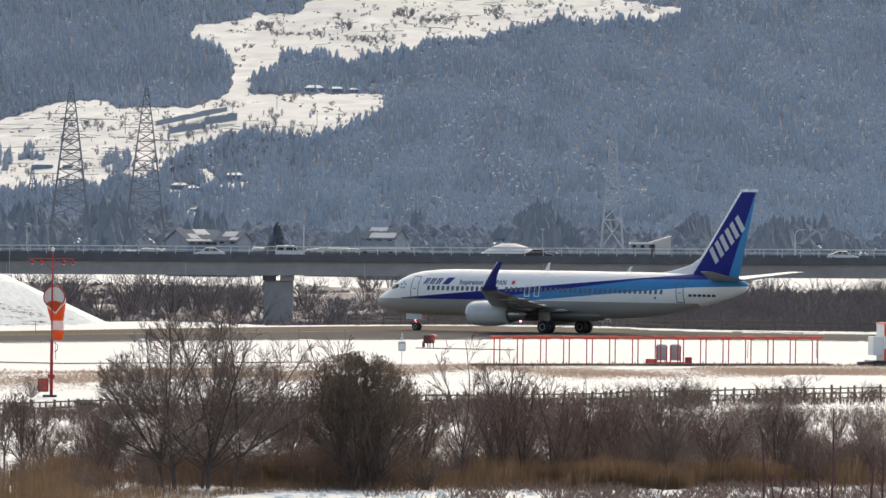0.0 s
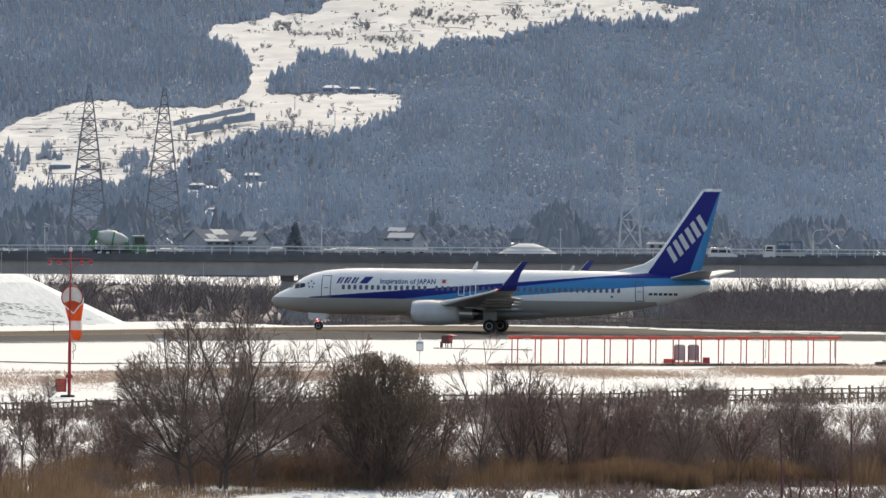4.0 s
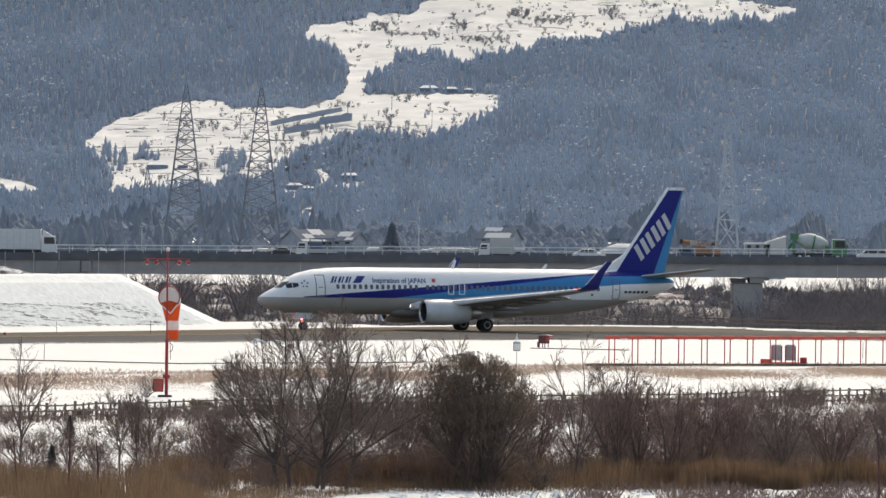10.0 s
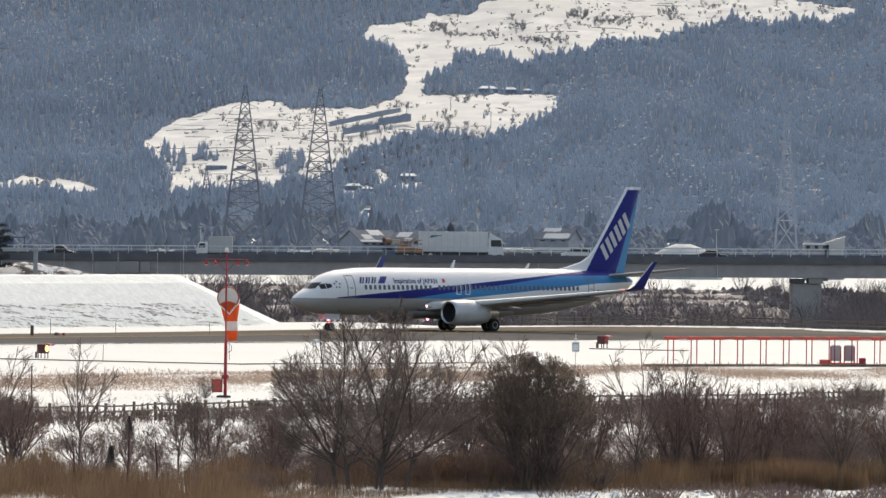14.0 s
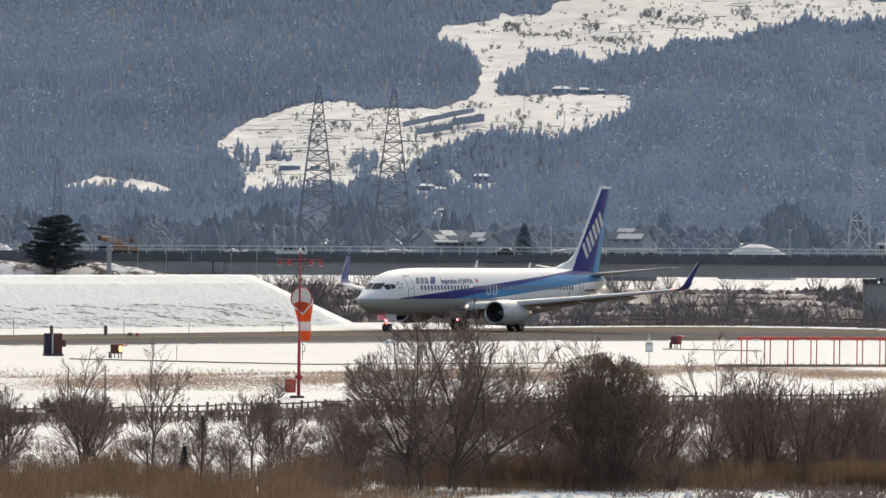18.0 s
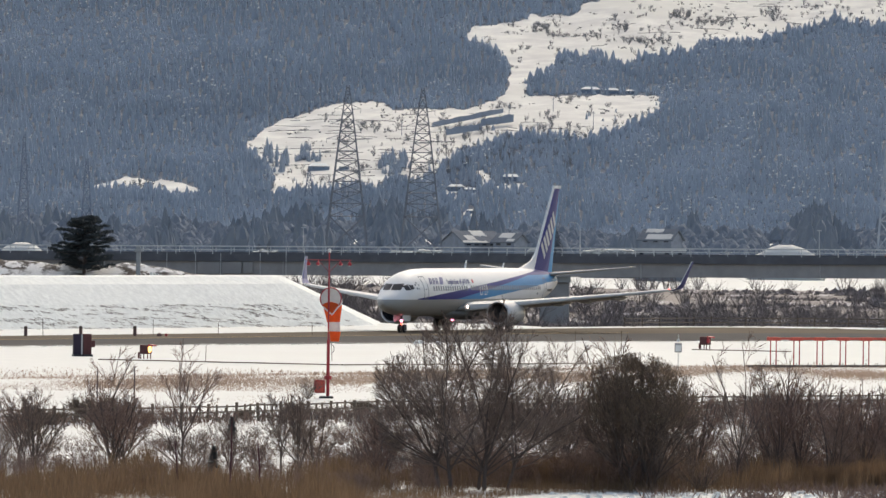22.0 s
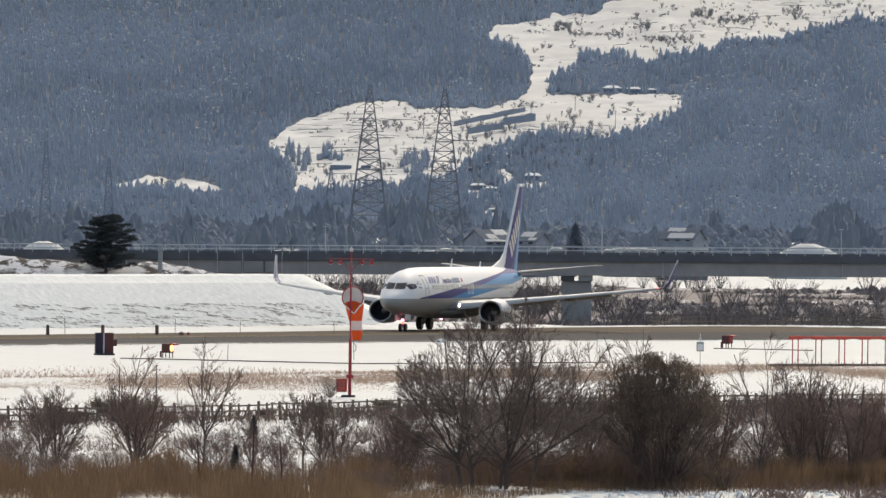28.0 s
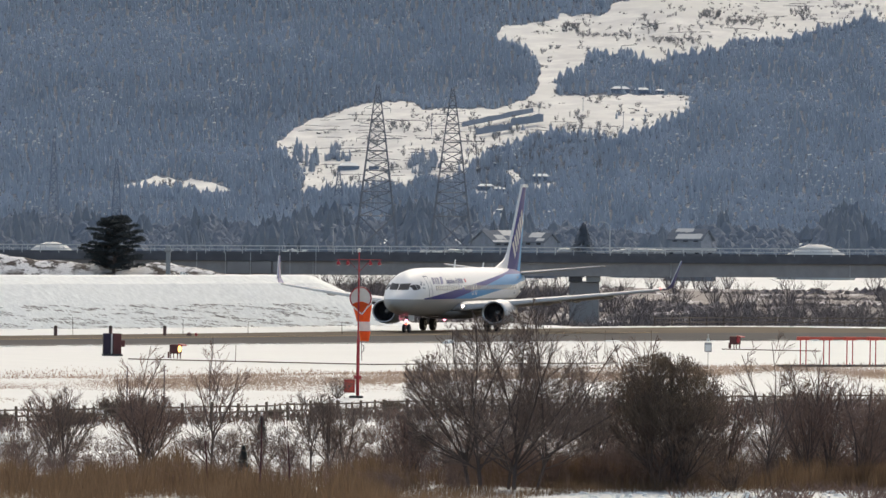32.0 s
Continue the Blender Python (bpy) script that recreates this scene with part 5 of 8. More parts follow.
        # tailplane
        st = [(0.3, 34.4, 38.0, 4.75, 0.2), (0.8, 34.9, 38.15, 4.82, 0.2), (4.0, 36.55, 38.7, 5.18, 0.12), (7.0, 38.05, 39.3, 5.50, 0.07), (7.18, 38.25, 39.3, 5.52, 0.04)]
        tail = put("tailplane", Shape().rings(flip(wing_rings(st))), WING_GREY, smooth=True, label="grey tailplane")
        part("leading_edge", Shape().tube((34.85, side * 0.8, 4.86), (38.0, side * 7.0, 5.52), 0.06, 0.04), WING_EDGE, tail)
        # engine
        cy, cz = side * 4.83, 1.62
        outer = [(13.32, 0.88), (13.22, 0.94), (13.28, 1.0), (13.6, 1.07), (14.4, 1.13), (15.6, 1.12), (16.8, 0.98), (17.35, 0.87), (17.3, 0.82), (16.6, 0.86)]
        rings = []
        for x, q in outer:
            rings.append([(x, cy + q * 1.03 * math.cos(a), cz + q * (math.sin(a) if math.sin(a) > 0 else 0.93 * math.sin(a))) for a in [2 * math.pi * i / 28 for i in range(28)]])
        engine = put("engine", Shape().rings(rings, caps=False), NACELLE, smooth=True, label="pale grey engine nacelle")
        part("inlet_lip", Shape().rings([[(x, cy + q * 1.03 * math.cos(a), cz + q * (math.sin(a) if math.sin(a) > 0 else 0.93 * math.sin(a))) for a in [2 * math.pi * i / 28 for i in range(28)]] for x, q in ((13.36, 0.855), (13.215, 0.925), (13.22, 0.97), (13.42, 1.045))], caps=False), LIP, engine, "bare metal inlet lip", smooth=True)
        part("inlet_duct", Shape().rings([[(x, cy + q * math.cos(a), cz + q * 0.95 * math.sin(a)) for a in [2 * math.pi * i / 28 for i in range(28)]] for x, q in ((13.33, 0.88), (13.9, 0.80), (14.4, 0.80), (14.42, 0.02))], caps=False), ENGINE_DARK, engine, smooth=True)
        part("spinner", Shape().lathe([(13.95, 0.02), (14.1, 0.14), (14.4, 0.25)], "x", 14, (0, cy, cz)), GREY_BOX, engine, "grey fan spinner", smooth=True)
        s = Shape()
        for k in range(18):
            a = 2 * math.pi * k / 18
            c, d_ = math.cos(a), math.sin(a)
            s.add([(14.36, cy + 0.22 * c, cz + 0.22 * d_), (14.25, cy + 0.78 * math.cos(a + 0.1), cz + 0.76 * math.sin(a + 0.1)), (14.36, cy + 0.78 * math.cos(a + 0.26), cz + 0.76 * math.sin(a + 0.26)), (14.40, cy + 0.22 * math.cos(a + 0.3), cz + 0.22 * math.sin(a + 0.3))], [(0, 1, 2, 3)])
        tagged(part("fan_blades", s, DARK_METAL, engine), kind="stuff")
        part("core_nozzle", Shape().lathe([(16.5, 0.80), (17.5, 0.62), (18.4, 0.46), (18.45, 0.40), (18.3, 0.30), (18.9, 0.05)], "x", 20, (0, cy, cz)), LIP, engine, "dark metal exhaust nozzle", smooth=True)
        part("pylon", Shape().prism([(14.3, 2.62), (15.3, 2.78), (17.5, 2.75), (19.8, 2.3), (19.4, 1.95), (17.2, 2.2), (15.5, 2.45)], cy - 0.2, cy + 0.2), WING_GREY, engine)
        part("strake", Shape().prism([(14.2, 0.0), (15.3, 0.32), (15.4, 0.0)], -0.015, 0.015), NACELLE, engine, at=pose(0, cy - side * 0.72, cz + 0.85, side * 38))
    # aerials and beacons
    for x, z, h in ((17.4, 5.3, 0.75), (25.8, 5.32, 0.5)):
        put("blade_aerial", Shape().prism([(x, z), (x + 0.42, z), (x + 0.62, z + h), (x + 0.45, z + h)], -0.03, 0.03), WHITE_PAINT, hull)
    put("belly_aerial", Shape().prism([(22.9, 1.5), (23.3, 1.5), (23.5, 0.98), (23.35, 0.98)], -0.03, 0.03), WHITE_PAINT, hull)
    put("anti_collision_light", Shape().lathe([(0.90, 0.02), (0.98, 0.12), (1.14, 0.14)], "z", 10, (15.0, 0, 0)), GLOW_PINK, hull, "lit red belly beacon")
    # undercarriage
    wheels = []

    def wheel(parent, x, y, r_, w, steer_name):
        tyre_p = [(-w / 2, r_ * 0.55), (-w / 2, r_ * 0.86), (-w * 0.36, r_ * 0.97), (0, r_), (w * 0.36, r_ * 0.97), (w / 2, r_ * 0.86), (w / 2, r_ * 0.55)]
        tyre = part("wheel", Shape().lathe(tyre_p, "y", 22), RUBBER, parent, "black rubber tyre", smooth=False, at=pose(x, y, r_))
        s = Shape().lathe([(-w * 0.42, r_ * 0.2), (-w * 0.5 - 0.01, r_ * 0.45), (-w * 0.5 - 0.012, r_ * 0.56), (w * 0.5 + 0.012, r_ * 0.56), (w * 0.5 + 0.01, r_ * 0.45), (w * 0.42, r_ * 0.2)], "y", 14)
        rim = part("rim", s, GEAR, tyre, "grey metal rim")
        wheels.append((tyre, x, y, r_))
        return tyre
    nose = part("nose_gear", Shape().tube((-15.45, 0, 0.36), (-15.6, 0, 1.75), 0.075).tube((-15.5, 0, 0.9), (-14.6, 0, 1.6), 0.05).tube((-15.45, -0.3, 0.35), (-15.45, 0.3, 0.35), 0.06), GEAR, plane, "grey nose landing gear leg")
    for sy in (-1, 1):
        wheel(nose, -15.45, sy * 0.21, 0.35, 0.2, "nose")
        part("gear_door", Shape().box(-16.3, sy * 0.42 - 0.02, 0.95, -14.7, sy * 0.42 + 0.02, 1.5, 0.01), WHITE_PAINT, nose, "open white gear door")
    part("taxi_light", Shape().lathe([(-15.66, 0.03), (-15.64, 0.11), (-15.52, 0.12)], "x", 10, (0, 0, 0.98)), GLOW_PINK, nose, "lit pinkish taxi light")
    part("position_light", Shape().lathe([(-15.58, 0.03), (-15.56, 0.09), (-15.48, 0.09)], "x", 10, (0, 0, 0.72)), GLOW_RED, nose, "reddish gear lamp")
    for sy in (-1, 1):
        gear = part("main_gear", Shape().tube((0, sy * 2.86, 0.56), (0, sy * 2.86, 2.1), 0.11).tube((0, sy * 2.86, 1.0), (0, sy * 1.5, 1.75), 0.06).tube((0, sy * 2.3, 0.56), (0, sy * 3.42, 0.56), 0.07), GEAR, plane, "grey main landing gear leg")
        for k in (-0.43, 0.43):
            wheel(gear, 0, sy * 2.86 + k, 0.57, 0.42, "main")
        part("gear_door", Shape().box(-0.55, sy * 3.25 - 0.02, 1.05, 0.6, sy * 3.25 + 0.02, 2.15, 0.01), WING_GREY, gear)
    return plane, wheels


airliner, airliner_wheels = build_airliner()
# seconds, place of the main wheels, turn of the nose away from west
TAXI = [
    (0, 24.23, 773.87, 35.68), (1, 22.36, 774.30, 29.76), (2, 20.49, 774.64, 23.65), (3, 18.63, 774.89, 17.26), (4, 16.80, 775.06, 10.84), (5, 15.02, 775.15, 4.63), (6, 13.28, 775.17, -1.67),
    (7, 11.57, 775.12, -8.13), (8, 9.87, 775.00, -13.57), (9, 8.17, 774.84, -17.11), (10, 6.49, 774.64, -20.42), (11, 4.94, 774.41, -25.20), (12, 3.57, 774.16, -30.70), (13, 2.33, 773.87, -35.78),
    (14, 1.09, 773.53, -40.37), (15, -0.14, 773.14, -44.69), (16, -1.34, 772.69, -48.98), (17, -2.49, 772.18, -53.33), (18, -3.58, 771.63, -57.30), (19, -4.59, 771.04, -60.45), (20, -5.54, 770.42, -63.12),
    (21, -6.43, 769.76, -65.66), (22, -7.26, 769.08, -68.00), (23, -8.01, 768.39, -69.95), (24, -8.67, 767.73, -71.36), (25, -9.24, 767.12, -72.17), (26, -9.73, 766.56, -72.73), (27, -10.14, 766.09, -73.37),
    (28, -10.45, 765.72, -73.92), (29, -10.66, 765.47, -74.12), (30, -10.77, 765.32, -74.16), (31, -10.82, 765.26, -74.12), (32, -10.83, 765.25, -74.05)]
TAXI_SPEED = [(0, 2.3), (3, 1.95), (6, 1.72), (12, 1.5), (16, 1.8), (22, 2.1), (25, 1.73), (28, 0.9), (30, 0.27), (31, 0.08), (32, 0.0)]
RUNWAY_TOP = 0.06 - DIP


def move_airliner():
    walk(airliner, [(t, pose(x, y, RUNWAY_TOP, 0, 0, -a)) for t, x, y, a in TAXI])
    # rolling wheels: metres run up to each tenth of a second
    run = [0.0]
    for k in range(320):
        run.append(run[-1] + 0.1 * mix_at(k * 0.1 + 0.05, TAXI_SPEED))
    for ob, x, y, r_ in airliner_wheels:
        rows = [(k * 0.2, pose(x, y, r_, 0, -math.degrees(run[2 * k] / r_), 0)) for k in range(161)]
        walk(ob, rows)

# ---- airfield furniture ----


def windsock_mast():
    ob = thing("windsock_mast", "red windsock mast with a limp orange and white sock", "windsock", pose(-12.2, 480, 0))
    part("lower_pole", Shape().tube((0, 0, -0.1), (0, 0, 3.1), 0.092, 0.084, 12), RED_PAINT, ob)
    part("flange", Shape().tube((0, 0, 1.0), (0, 0, 1.2), 0.2, 0.2, 10), RED_PAINT, ob)
    part("upper_pole", Shape().tube((0, -0.22, 3.0), (0, -0.22, 7.75), 0.042, 0.036, 8), RED_PAINT, ob)
    box = part("control_box", Shape().box(-0.72, -0.2, 0.28, -0.15, 0.2, 0.98, 0.03), RED_PAINT, ob)
    part("box_door", Shape().box(-0.66, -0.215, 0.34, -0.22, -0.2, 0.92), ORANGE_RED, box)
    part("base_block", Shape().box(-0.45, -0.35, -0.3, 0.3, 0.35, 0.12, 0.04), DARK_METAL, ob)
    bar = part("crossbar", Shape().tube((-1.25, 0, 7.35), (1.2, 0, 7.35), 0.012), ORANGE_RED, ob)
    for x in (-1.1, -0.6, 0.6, 1.08):
        lamp = part("flood_lamp", Shape().lathe([(7.06, 0.08), (7.10, 0.105), (7.2, 0.09), (7.27, 0.03)], "z", 10, (x, -0.08, 0)).tube((x, -0.08, 7.25), (x, 0, 7.36), 0.018), RED_PAINT, ob, "red-hooded floodlight")
        part("bulb", Shape().lathe([(7.02, 0.02), (7.04, 0.05), (7.08, 0.06)], "z", 8, (x, -0.08, 0)), SOCK_WHITE, lamp)
    part("brace", Shape().tube((0, 0, 6.7), (-0.6, 0, 7.33), 0.015), RED_PAINT, bar)
    part("brace", Shape().tube((0, 0, 6.7), (0.6, 0, 7.33), 0.015), RED_PAINT, bar)
    part("top_lamp", Shape().lathe([(7.72, 0.05), (7.76, 0.09), (7.9, 0.09), (7.97, 0.03)], "z", 10), SOCK_WHITE, ob, "white top lamp")
    part("swivel", Shape().tube((0, -0.22, 4.6), (0, -0.22, 5.9), 0.05, n=8), RED_PAINT, ob)
    s = Shape()
    n = 28
    for k in range(n):
        a, b = 2 * math.pi * k / n, 2 * math.pi * (k + 1) / n
        s.tube((0.1 + 0.56 * math.cos(a), -0.1, 5.3 + 0.58 * math.sin(a)), (0.1 + 0.56 * math.cos(b), -0.1, 5.3 + 0.58 * math.sin(b)), 0.035, n=5, caps=False)
    ring = part("ring", s, RED_PAINT, ob, "red metal mouth ring")
    part("ring_brace", Shape().tube((-0.02, -0.1, 5.86), (-0.02, 0.02, 5.95), 0.03).tube((-0.02, -0.1, 4.75), (-0.02, 0.02, 4.65), 0.03), RED_PAINT, ob)
    sock = new("sock")
    sock.parent = ob

    def hoop(cx, cy, cz, q, lean, folds=0.0):
        la = radians(lean)
        return [(cx + q * (1 + folds * math.sin(3 * a + cz * 4)) * math.cos(a), cy - q * math.sin(a) * math.cos(la) * 0.75, cz + q * math.sin(a) * math.sin(la)) for a in [2 * math.pi * k / 28 for k in range(28)]]
    # the cloth runs back from the ring, then drops straight down
    path = [hoop(0.10, -0.06, 5.30, 0.55, 90), hoop(0.13, 0.12, 5.28, 0.55, 86), hoop(0.16, 0.36, 5.14, 0.54, 66, 0.02), hoop(0.18, 0.50, 4.88, 0.50, 36, 0.04), hoop(0.22, 0.56, 4.55, 0.44, 10, 0.05), hoop(0.25, 0.58, 4.05, 0.34, 0, 0.06),
            hoop(0.30, 0.60, 3.55, 0.30, 0, 0.07), hoop(0.31, 0.60, 3.45, 0.29, 0, 0.07), hoop(0.33, 0.60, 3.02, 0.22, 0, 0.1)]
    for i0, i1, mat, word in ((0, 1, SOCK_WHITE, "white"), (1, 3, SOCK_WHITE, "white"), (3, 5, SOCK_ORANGE, "orange"), (5, 6, SOCK_WHITE, "white"), (6, 8, SOCK_ORANGE, "orange")):
        part("cloth_band", Shape().rings(path[i0:i1 + 1], caps=False), mat, sock, word + " cloth band", smooth=True)
    # a white disc set forward stands for the lit lining, slack orange cloth below
    part("cloth_lining", Shape().tube((0.1, -0.06, 5.31), (0.1, -0.02, 5.31), 0.53, 0.53, 28), SOCK_WHITE, sock, "flat white disc across the mouth in place of the lit lining")
    sag = Shape()
    pts = []
    for i in range(9):
        k = i / 8
        x = 0.1 - 0.46 + 0.92 * k
        edge = 5.3 - math.sqrt(max(0.0, 0.53 ** 2 - (x - 0.1) ** 2))
        top = 5.12 - 0.16 * abs(2 * k - 1) ** 2
        pts += [(x, -0.11, min(edge, top)), (x, -0.10, top)]
    sag.add(pts, [(2 * i, 2 * i + 2, 2 * i + 3, 2 * i + 1) for i in range(8)])
    part("cloth_lip", sag, SOCK_ORANGE, sock, "slack orange cloth inside the mouth", smooth=True)
    tongue = Shape().add([(-0.28, -0.16, 4.86), (0.52, -0.16, 4.92), (0.18, -0.18, 4.46), (-0.28, -0.12, 4.86), (0.52, -0.12, 4.92), (0.18, -0.12, 4.46)], [(0, 1, 2), (5, 4, 3), (0, 2, 5, 3), (1, 4, 5, 2), (0, 3, 4, 1)])
    part("cloth_fold", tongue, SOCK_ORANGE, sock, "hanging fold of orange cloth")
    for p, q in (((-0.30, -0.18, 4.86), (0.18, -0.20, 4.44)), ((0.54, -0.18, 4.92), (0.18, -0.20, 4.44))):
        part("cloth_hem", Shape().bar(p, q, 0.02, 0.07), SOCK_WHITE, sock, "white hem of the fold")
    part("loop_cable", Shape().tube((0.14, 0, 2.9), (0.3, 0, 2.75), 0.018).tube((0.3, 0, 2.75), (0.3, 0, 2.5), 0.018).tube((0.3, 0, 2.5), (0.14, 0, 2.4), 0.018), DARK_METAL, ob)


windsock_mast()


def localizer():
    a, b = Vector((13.97, 594.7, 0)), Vector((36.6, 610.4, 0))
    n = 15
    step = (b - a) / 14.5
    turn = math.degrees(math.atan2(step.y, step.x))
    first = thing("localizer_antenna", "red-painted frame antenna of the landing system on two thin posts", "antenna", pose(*a, 0, 0, turn), group="landing system antennas")
    for x in (0.0, 0.46):
        part("post", Shape().tube((x, 0, 0), (x, 0, 1.86), 0.042, 0.038, 6), RED_PAINT, first)
    part("boom", Shape().box(-0.22, -0.12, 1.77, 0.70, 0.16, 2.0, 0.03), ORANGE_RED, first, "thick red antenna boom")
    part("foot_plate", Shape().box(-0.15, -0.12, -0.02, 0.6, 0.12, 0.09, 0.02), DARK_METAL, first)
    for k in range(1, n):
        copy_thing(first, pose(*(a + step * k), 0, 0, turn))
    ob = thing("antenna_base", "low base rail under the landing system antennas, the shadow beneath painted with it", "rail", pose(*a, 0, 0, turn))
    L = (b - a).length
    # the rail's dark colour also takes in the shadow line beneath it
    part("base_rail", Shape().box(-1.8, -0.12, -0.03, L + 0.6, 0.25, 0.17, 0.02), DARK_METAL, ob)
    part("cable_rail", Shape().bar((-0.2, 0, 1.9), (L - 0.1, 0, 1.9), 0.12, 0.15), ORANGE_RED, ob, "thin red linking rail")
    for k in range(26):
        x = 0.6 + k * 0.95
        part("stub", Shape().tube((x, 0.5, 0), (x, 0.5, 0.28), 0.025, n=5), DARK_METAL, ob)
    for x, y in ((25.5, 606.5), (26.45, 607.2)):
        cab = thing("equipment_cabinet", "grey metal cabinet on a red frame between the antennas", "cabinet", pose(x, y, 0), group="antenna cabinets")
        part("body", Shape().box(-0.31, -0.2, 0.32, 0.31, 0.3, 1.38, 0.03), GREY_BOX, cab)
        part("door", Shape().box(-0.26, -0.225, 0.38, 0.26, -0.2, 1.32), GREY_BOX, cab)
        for sx in (-0.36, 0.30):
            part("leg", Shape().box(sx, -0.22, 0, sx + 0.07, 0.3, 1.3, 0.01), RED_PAINT, cab)
    tray = thing("cable_tray", "red cable tray around the cabinets", "tray", pose(25.9, 606.0, 0))
    part("tray", Shape().box(-1.35, -0.3, 0.0, 1.5, 0.0, 0.22, 0.03), ORANGE_RED, tray)
    part("end_box", Shape().box(-1.5, -0.35, 0.02, -0.75, 0.15, 0.42, 0.03), ORANGE_RED, tray)
    part("end_box", Shape().box(1.15, -0.35, 0.02, 1.6, 0.15, 0.55, 0.03), RED_PAINT, tray)


localizer()
# checkered hut
hut = thing("checkered_hut", "small equipment hut painted in orange and white checks", "hut", pose(40.15, 612.5, 0, 0, 0, 8))
part("body", Shape().box(0.7, 0, 0.35, 3.5, 2.6, 2.85, 0.03), WHITE_PAINT, hut)
annex = part("annex", Shape().box(0.0, 0.25, 0.72, 0.72, 2.0, 2.0, 0.03), WHITE_PAINT, hut, "low white side cabinet")
part("annex_door", Shape().box(0.1, 0.235, 0.85, 0.6, 0.25, 1.85), WHITE_PAINT, annex)
part("footing", Shape().box(-0.1, -0.15, -0.1, 3.6, 2.7, 0.37, 0.05), DARK_METAL, hut)
for i in range(3):
    for j in range(3):
        if (i + j) % 2 == 0:
            part("painted_panel", Shape().box(0.71 + i * 0.93, -0.012, 0.38 + j * 0.82, 0.70 + (i + 1) * 0.93, 0.0, 0.37 + (j + 1) * 0.82), ORANGE_RED, hut, "orange painted check")
part("roof", Shape().box(0.62, -0.08, 2.85, 3.6, 2.7, 2.93, 0.03), ORANGE_RED, hut)
part("step", Shape().box(-1.0, 0.2, -0.05, 0.0, 0.9, 0.28, 0.03), DARK_METAL, hut)


def approach_lamp(x, y, lit, turn=0.0, label="red runway lamp unit on short legs"):
    ob = thing("approach_lamp", label, "runway lamp", pose(x, y, 0, 0, 0, turn), group="runway lamp units")
    part("housing", Shape().box(-0.38, -0.3, 0.3, 0.28, 0.3, 0.92, 0.05), RUST_BOX, ob)
    part("hood", Shape().prism([(0.28, 0.86), (0.62, 0.82), (0.62, 0.9), (0.28, 0.96)], -0.3, 0.3), RED_PAINT, ob)
    part("lens", Shape().lathe([(0.28, 0.21), (0.34, 0.19), (0.37, 0.02)], "x", 14, (0, -0.12, 0.62)), GLOW_WARM if lit else RED_PAINT, ob, "glowing amber lens" if lit else "")
    for px in (-0.3, 0.2):
        for py in (-0.22, 0.22):
            part("leg", Shape().tube((px, py, -0.02), (px, py, 0.32), 0.035, n=6), RUST_BOX, ob)
    part("side_bracket", Shape().box(-0.62, -0.06, 0.0, -0.5, 0.06, 0.42, 0.02), RUST_BOX, ob)


approach_lamp(-27.3, 599.4, True, -24, "dark red runway lamp unit with a lit amber lens")
approach_lamp(11.0, 673.5, False, -35)
sign = thing("runway_sign", "dark maroon runway sign box on the snow", "sign", pose(-31.9, 606, 0, 0, 0, 18))
part("panel", Shape().box(-0.64, -0.15, 0.1, -0.12, 0.15, 1.5, 0.03), DARK_BOX, sign)
part("panel", Shape().box(0.02, -0.15, 0.1, 0.60, 0.15, 1.5, 0.03), RUST_BOX, sign)
part("post", Shape().box(-0.1, -0.05, -0.05, 0.0, 0.05, 1.45), WHITE_PAINT, sign)
part("bracket", Shape().box(0.60, -0.1, 0.6, 0.86, 0.1, 1.05, 0.03), RUST_BOX, sign)
part("foot", Shape().box(-0.66, -0.3, -0.06, 0.66, 0.3, 0.12, 0.02), DARK_METAL, sign)
box = thing("post_box", "pale grey instrument box on a thin post with a short aerial", "instrument", pose(7.9, 594.4, 0))
part("post", Shape().tube((0, 0, -0.05), (0, 0, 0.95), 0.03), STEEL, box)
part("cabinet", Shape().box(-0.24, -0.15, 0.92, 0.24, 0.15, 1.55, 0.03), GREY_BOX, box)
part("cabinet_door", Shape().box(-0.18, -0.165, 1.0, 0.18, -0.15, 1.4), WHITE_PAINT, box)
part("aerial", Shape().tube((0, 0, 1.55), (0, 0, 2.1), 0.02), STEEL, box)
part("aerial_fin", Shape().box(-0.1, -0.02, 1.65, 0.1, 0.02, 1.8), STEEL, box)
for x, y in ((-41.7, 707.5), (-37.6, 711.5), (-33.5, 715)):
    ob = thing("marker_post", "short brown marker post at the runway edge", "post", pose(x, y, ground_height(x, y)), group="marker posts")
    part("post", Shape().tube((0, 0, -0.05), (0, 0, 0.72), 0.14, 0.13, 8), POST_BROWN, ob)
    part("cap", Shape().lathe([(0.68, 0.14), (0.80, 0.13), (0.86, 0.05)], "z", 8), FENCE_WOOD, ob)
ob = thing("marker_pair", "small brown and red runway edge fitting", "fitting", pose(-31.6, 716, -DIP))
part("body", Shape().lathe([(0, 0.24), (0.24, 0.2), (0.32, 0.08)], "z", 8), POST_BROWN, ob)
part("knob", Shape().lathe([(0, 0.1), (0.25, 0.1), (0.3, 0.04)], "z", 8, (0.55, 0, 0)), RED_PAINT, ob)
for x, y in ((-40.6, 712), (-32.5, 725), (-27.5, 731), (-20, 735), (-23, 590), (1.2, 640), (4.5, 642), (33, 640), (-15, 600), (38.2, 645), (45, 640)):
    ob = thing("snow_stake", "thin snow marking stake", "stake", pose(x, y, ground_height(x, y), rng.uniform(-2, 2), rng.uniform(-2, 2)), group="snow stakes")
    part("stake", Shape().tube((0, 0, -0.1), (0, 0, rng.uniform(1.0, 1.7)), 0.022, 0.016, 5), FENCE_WOOD, ob)
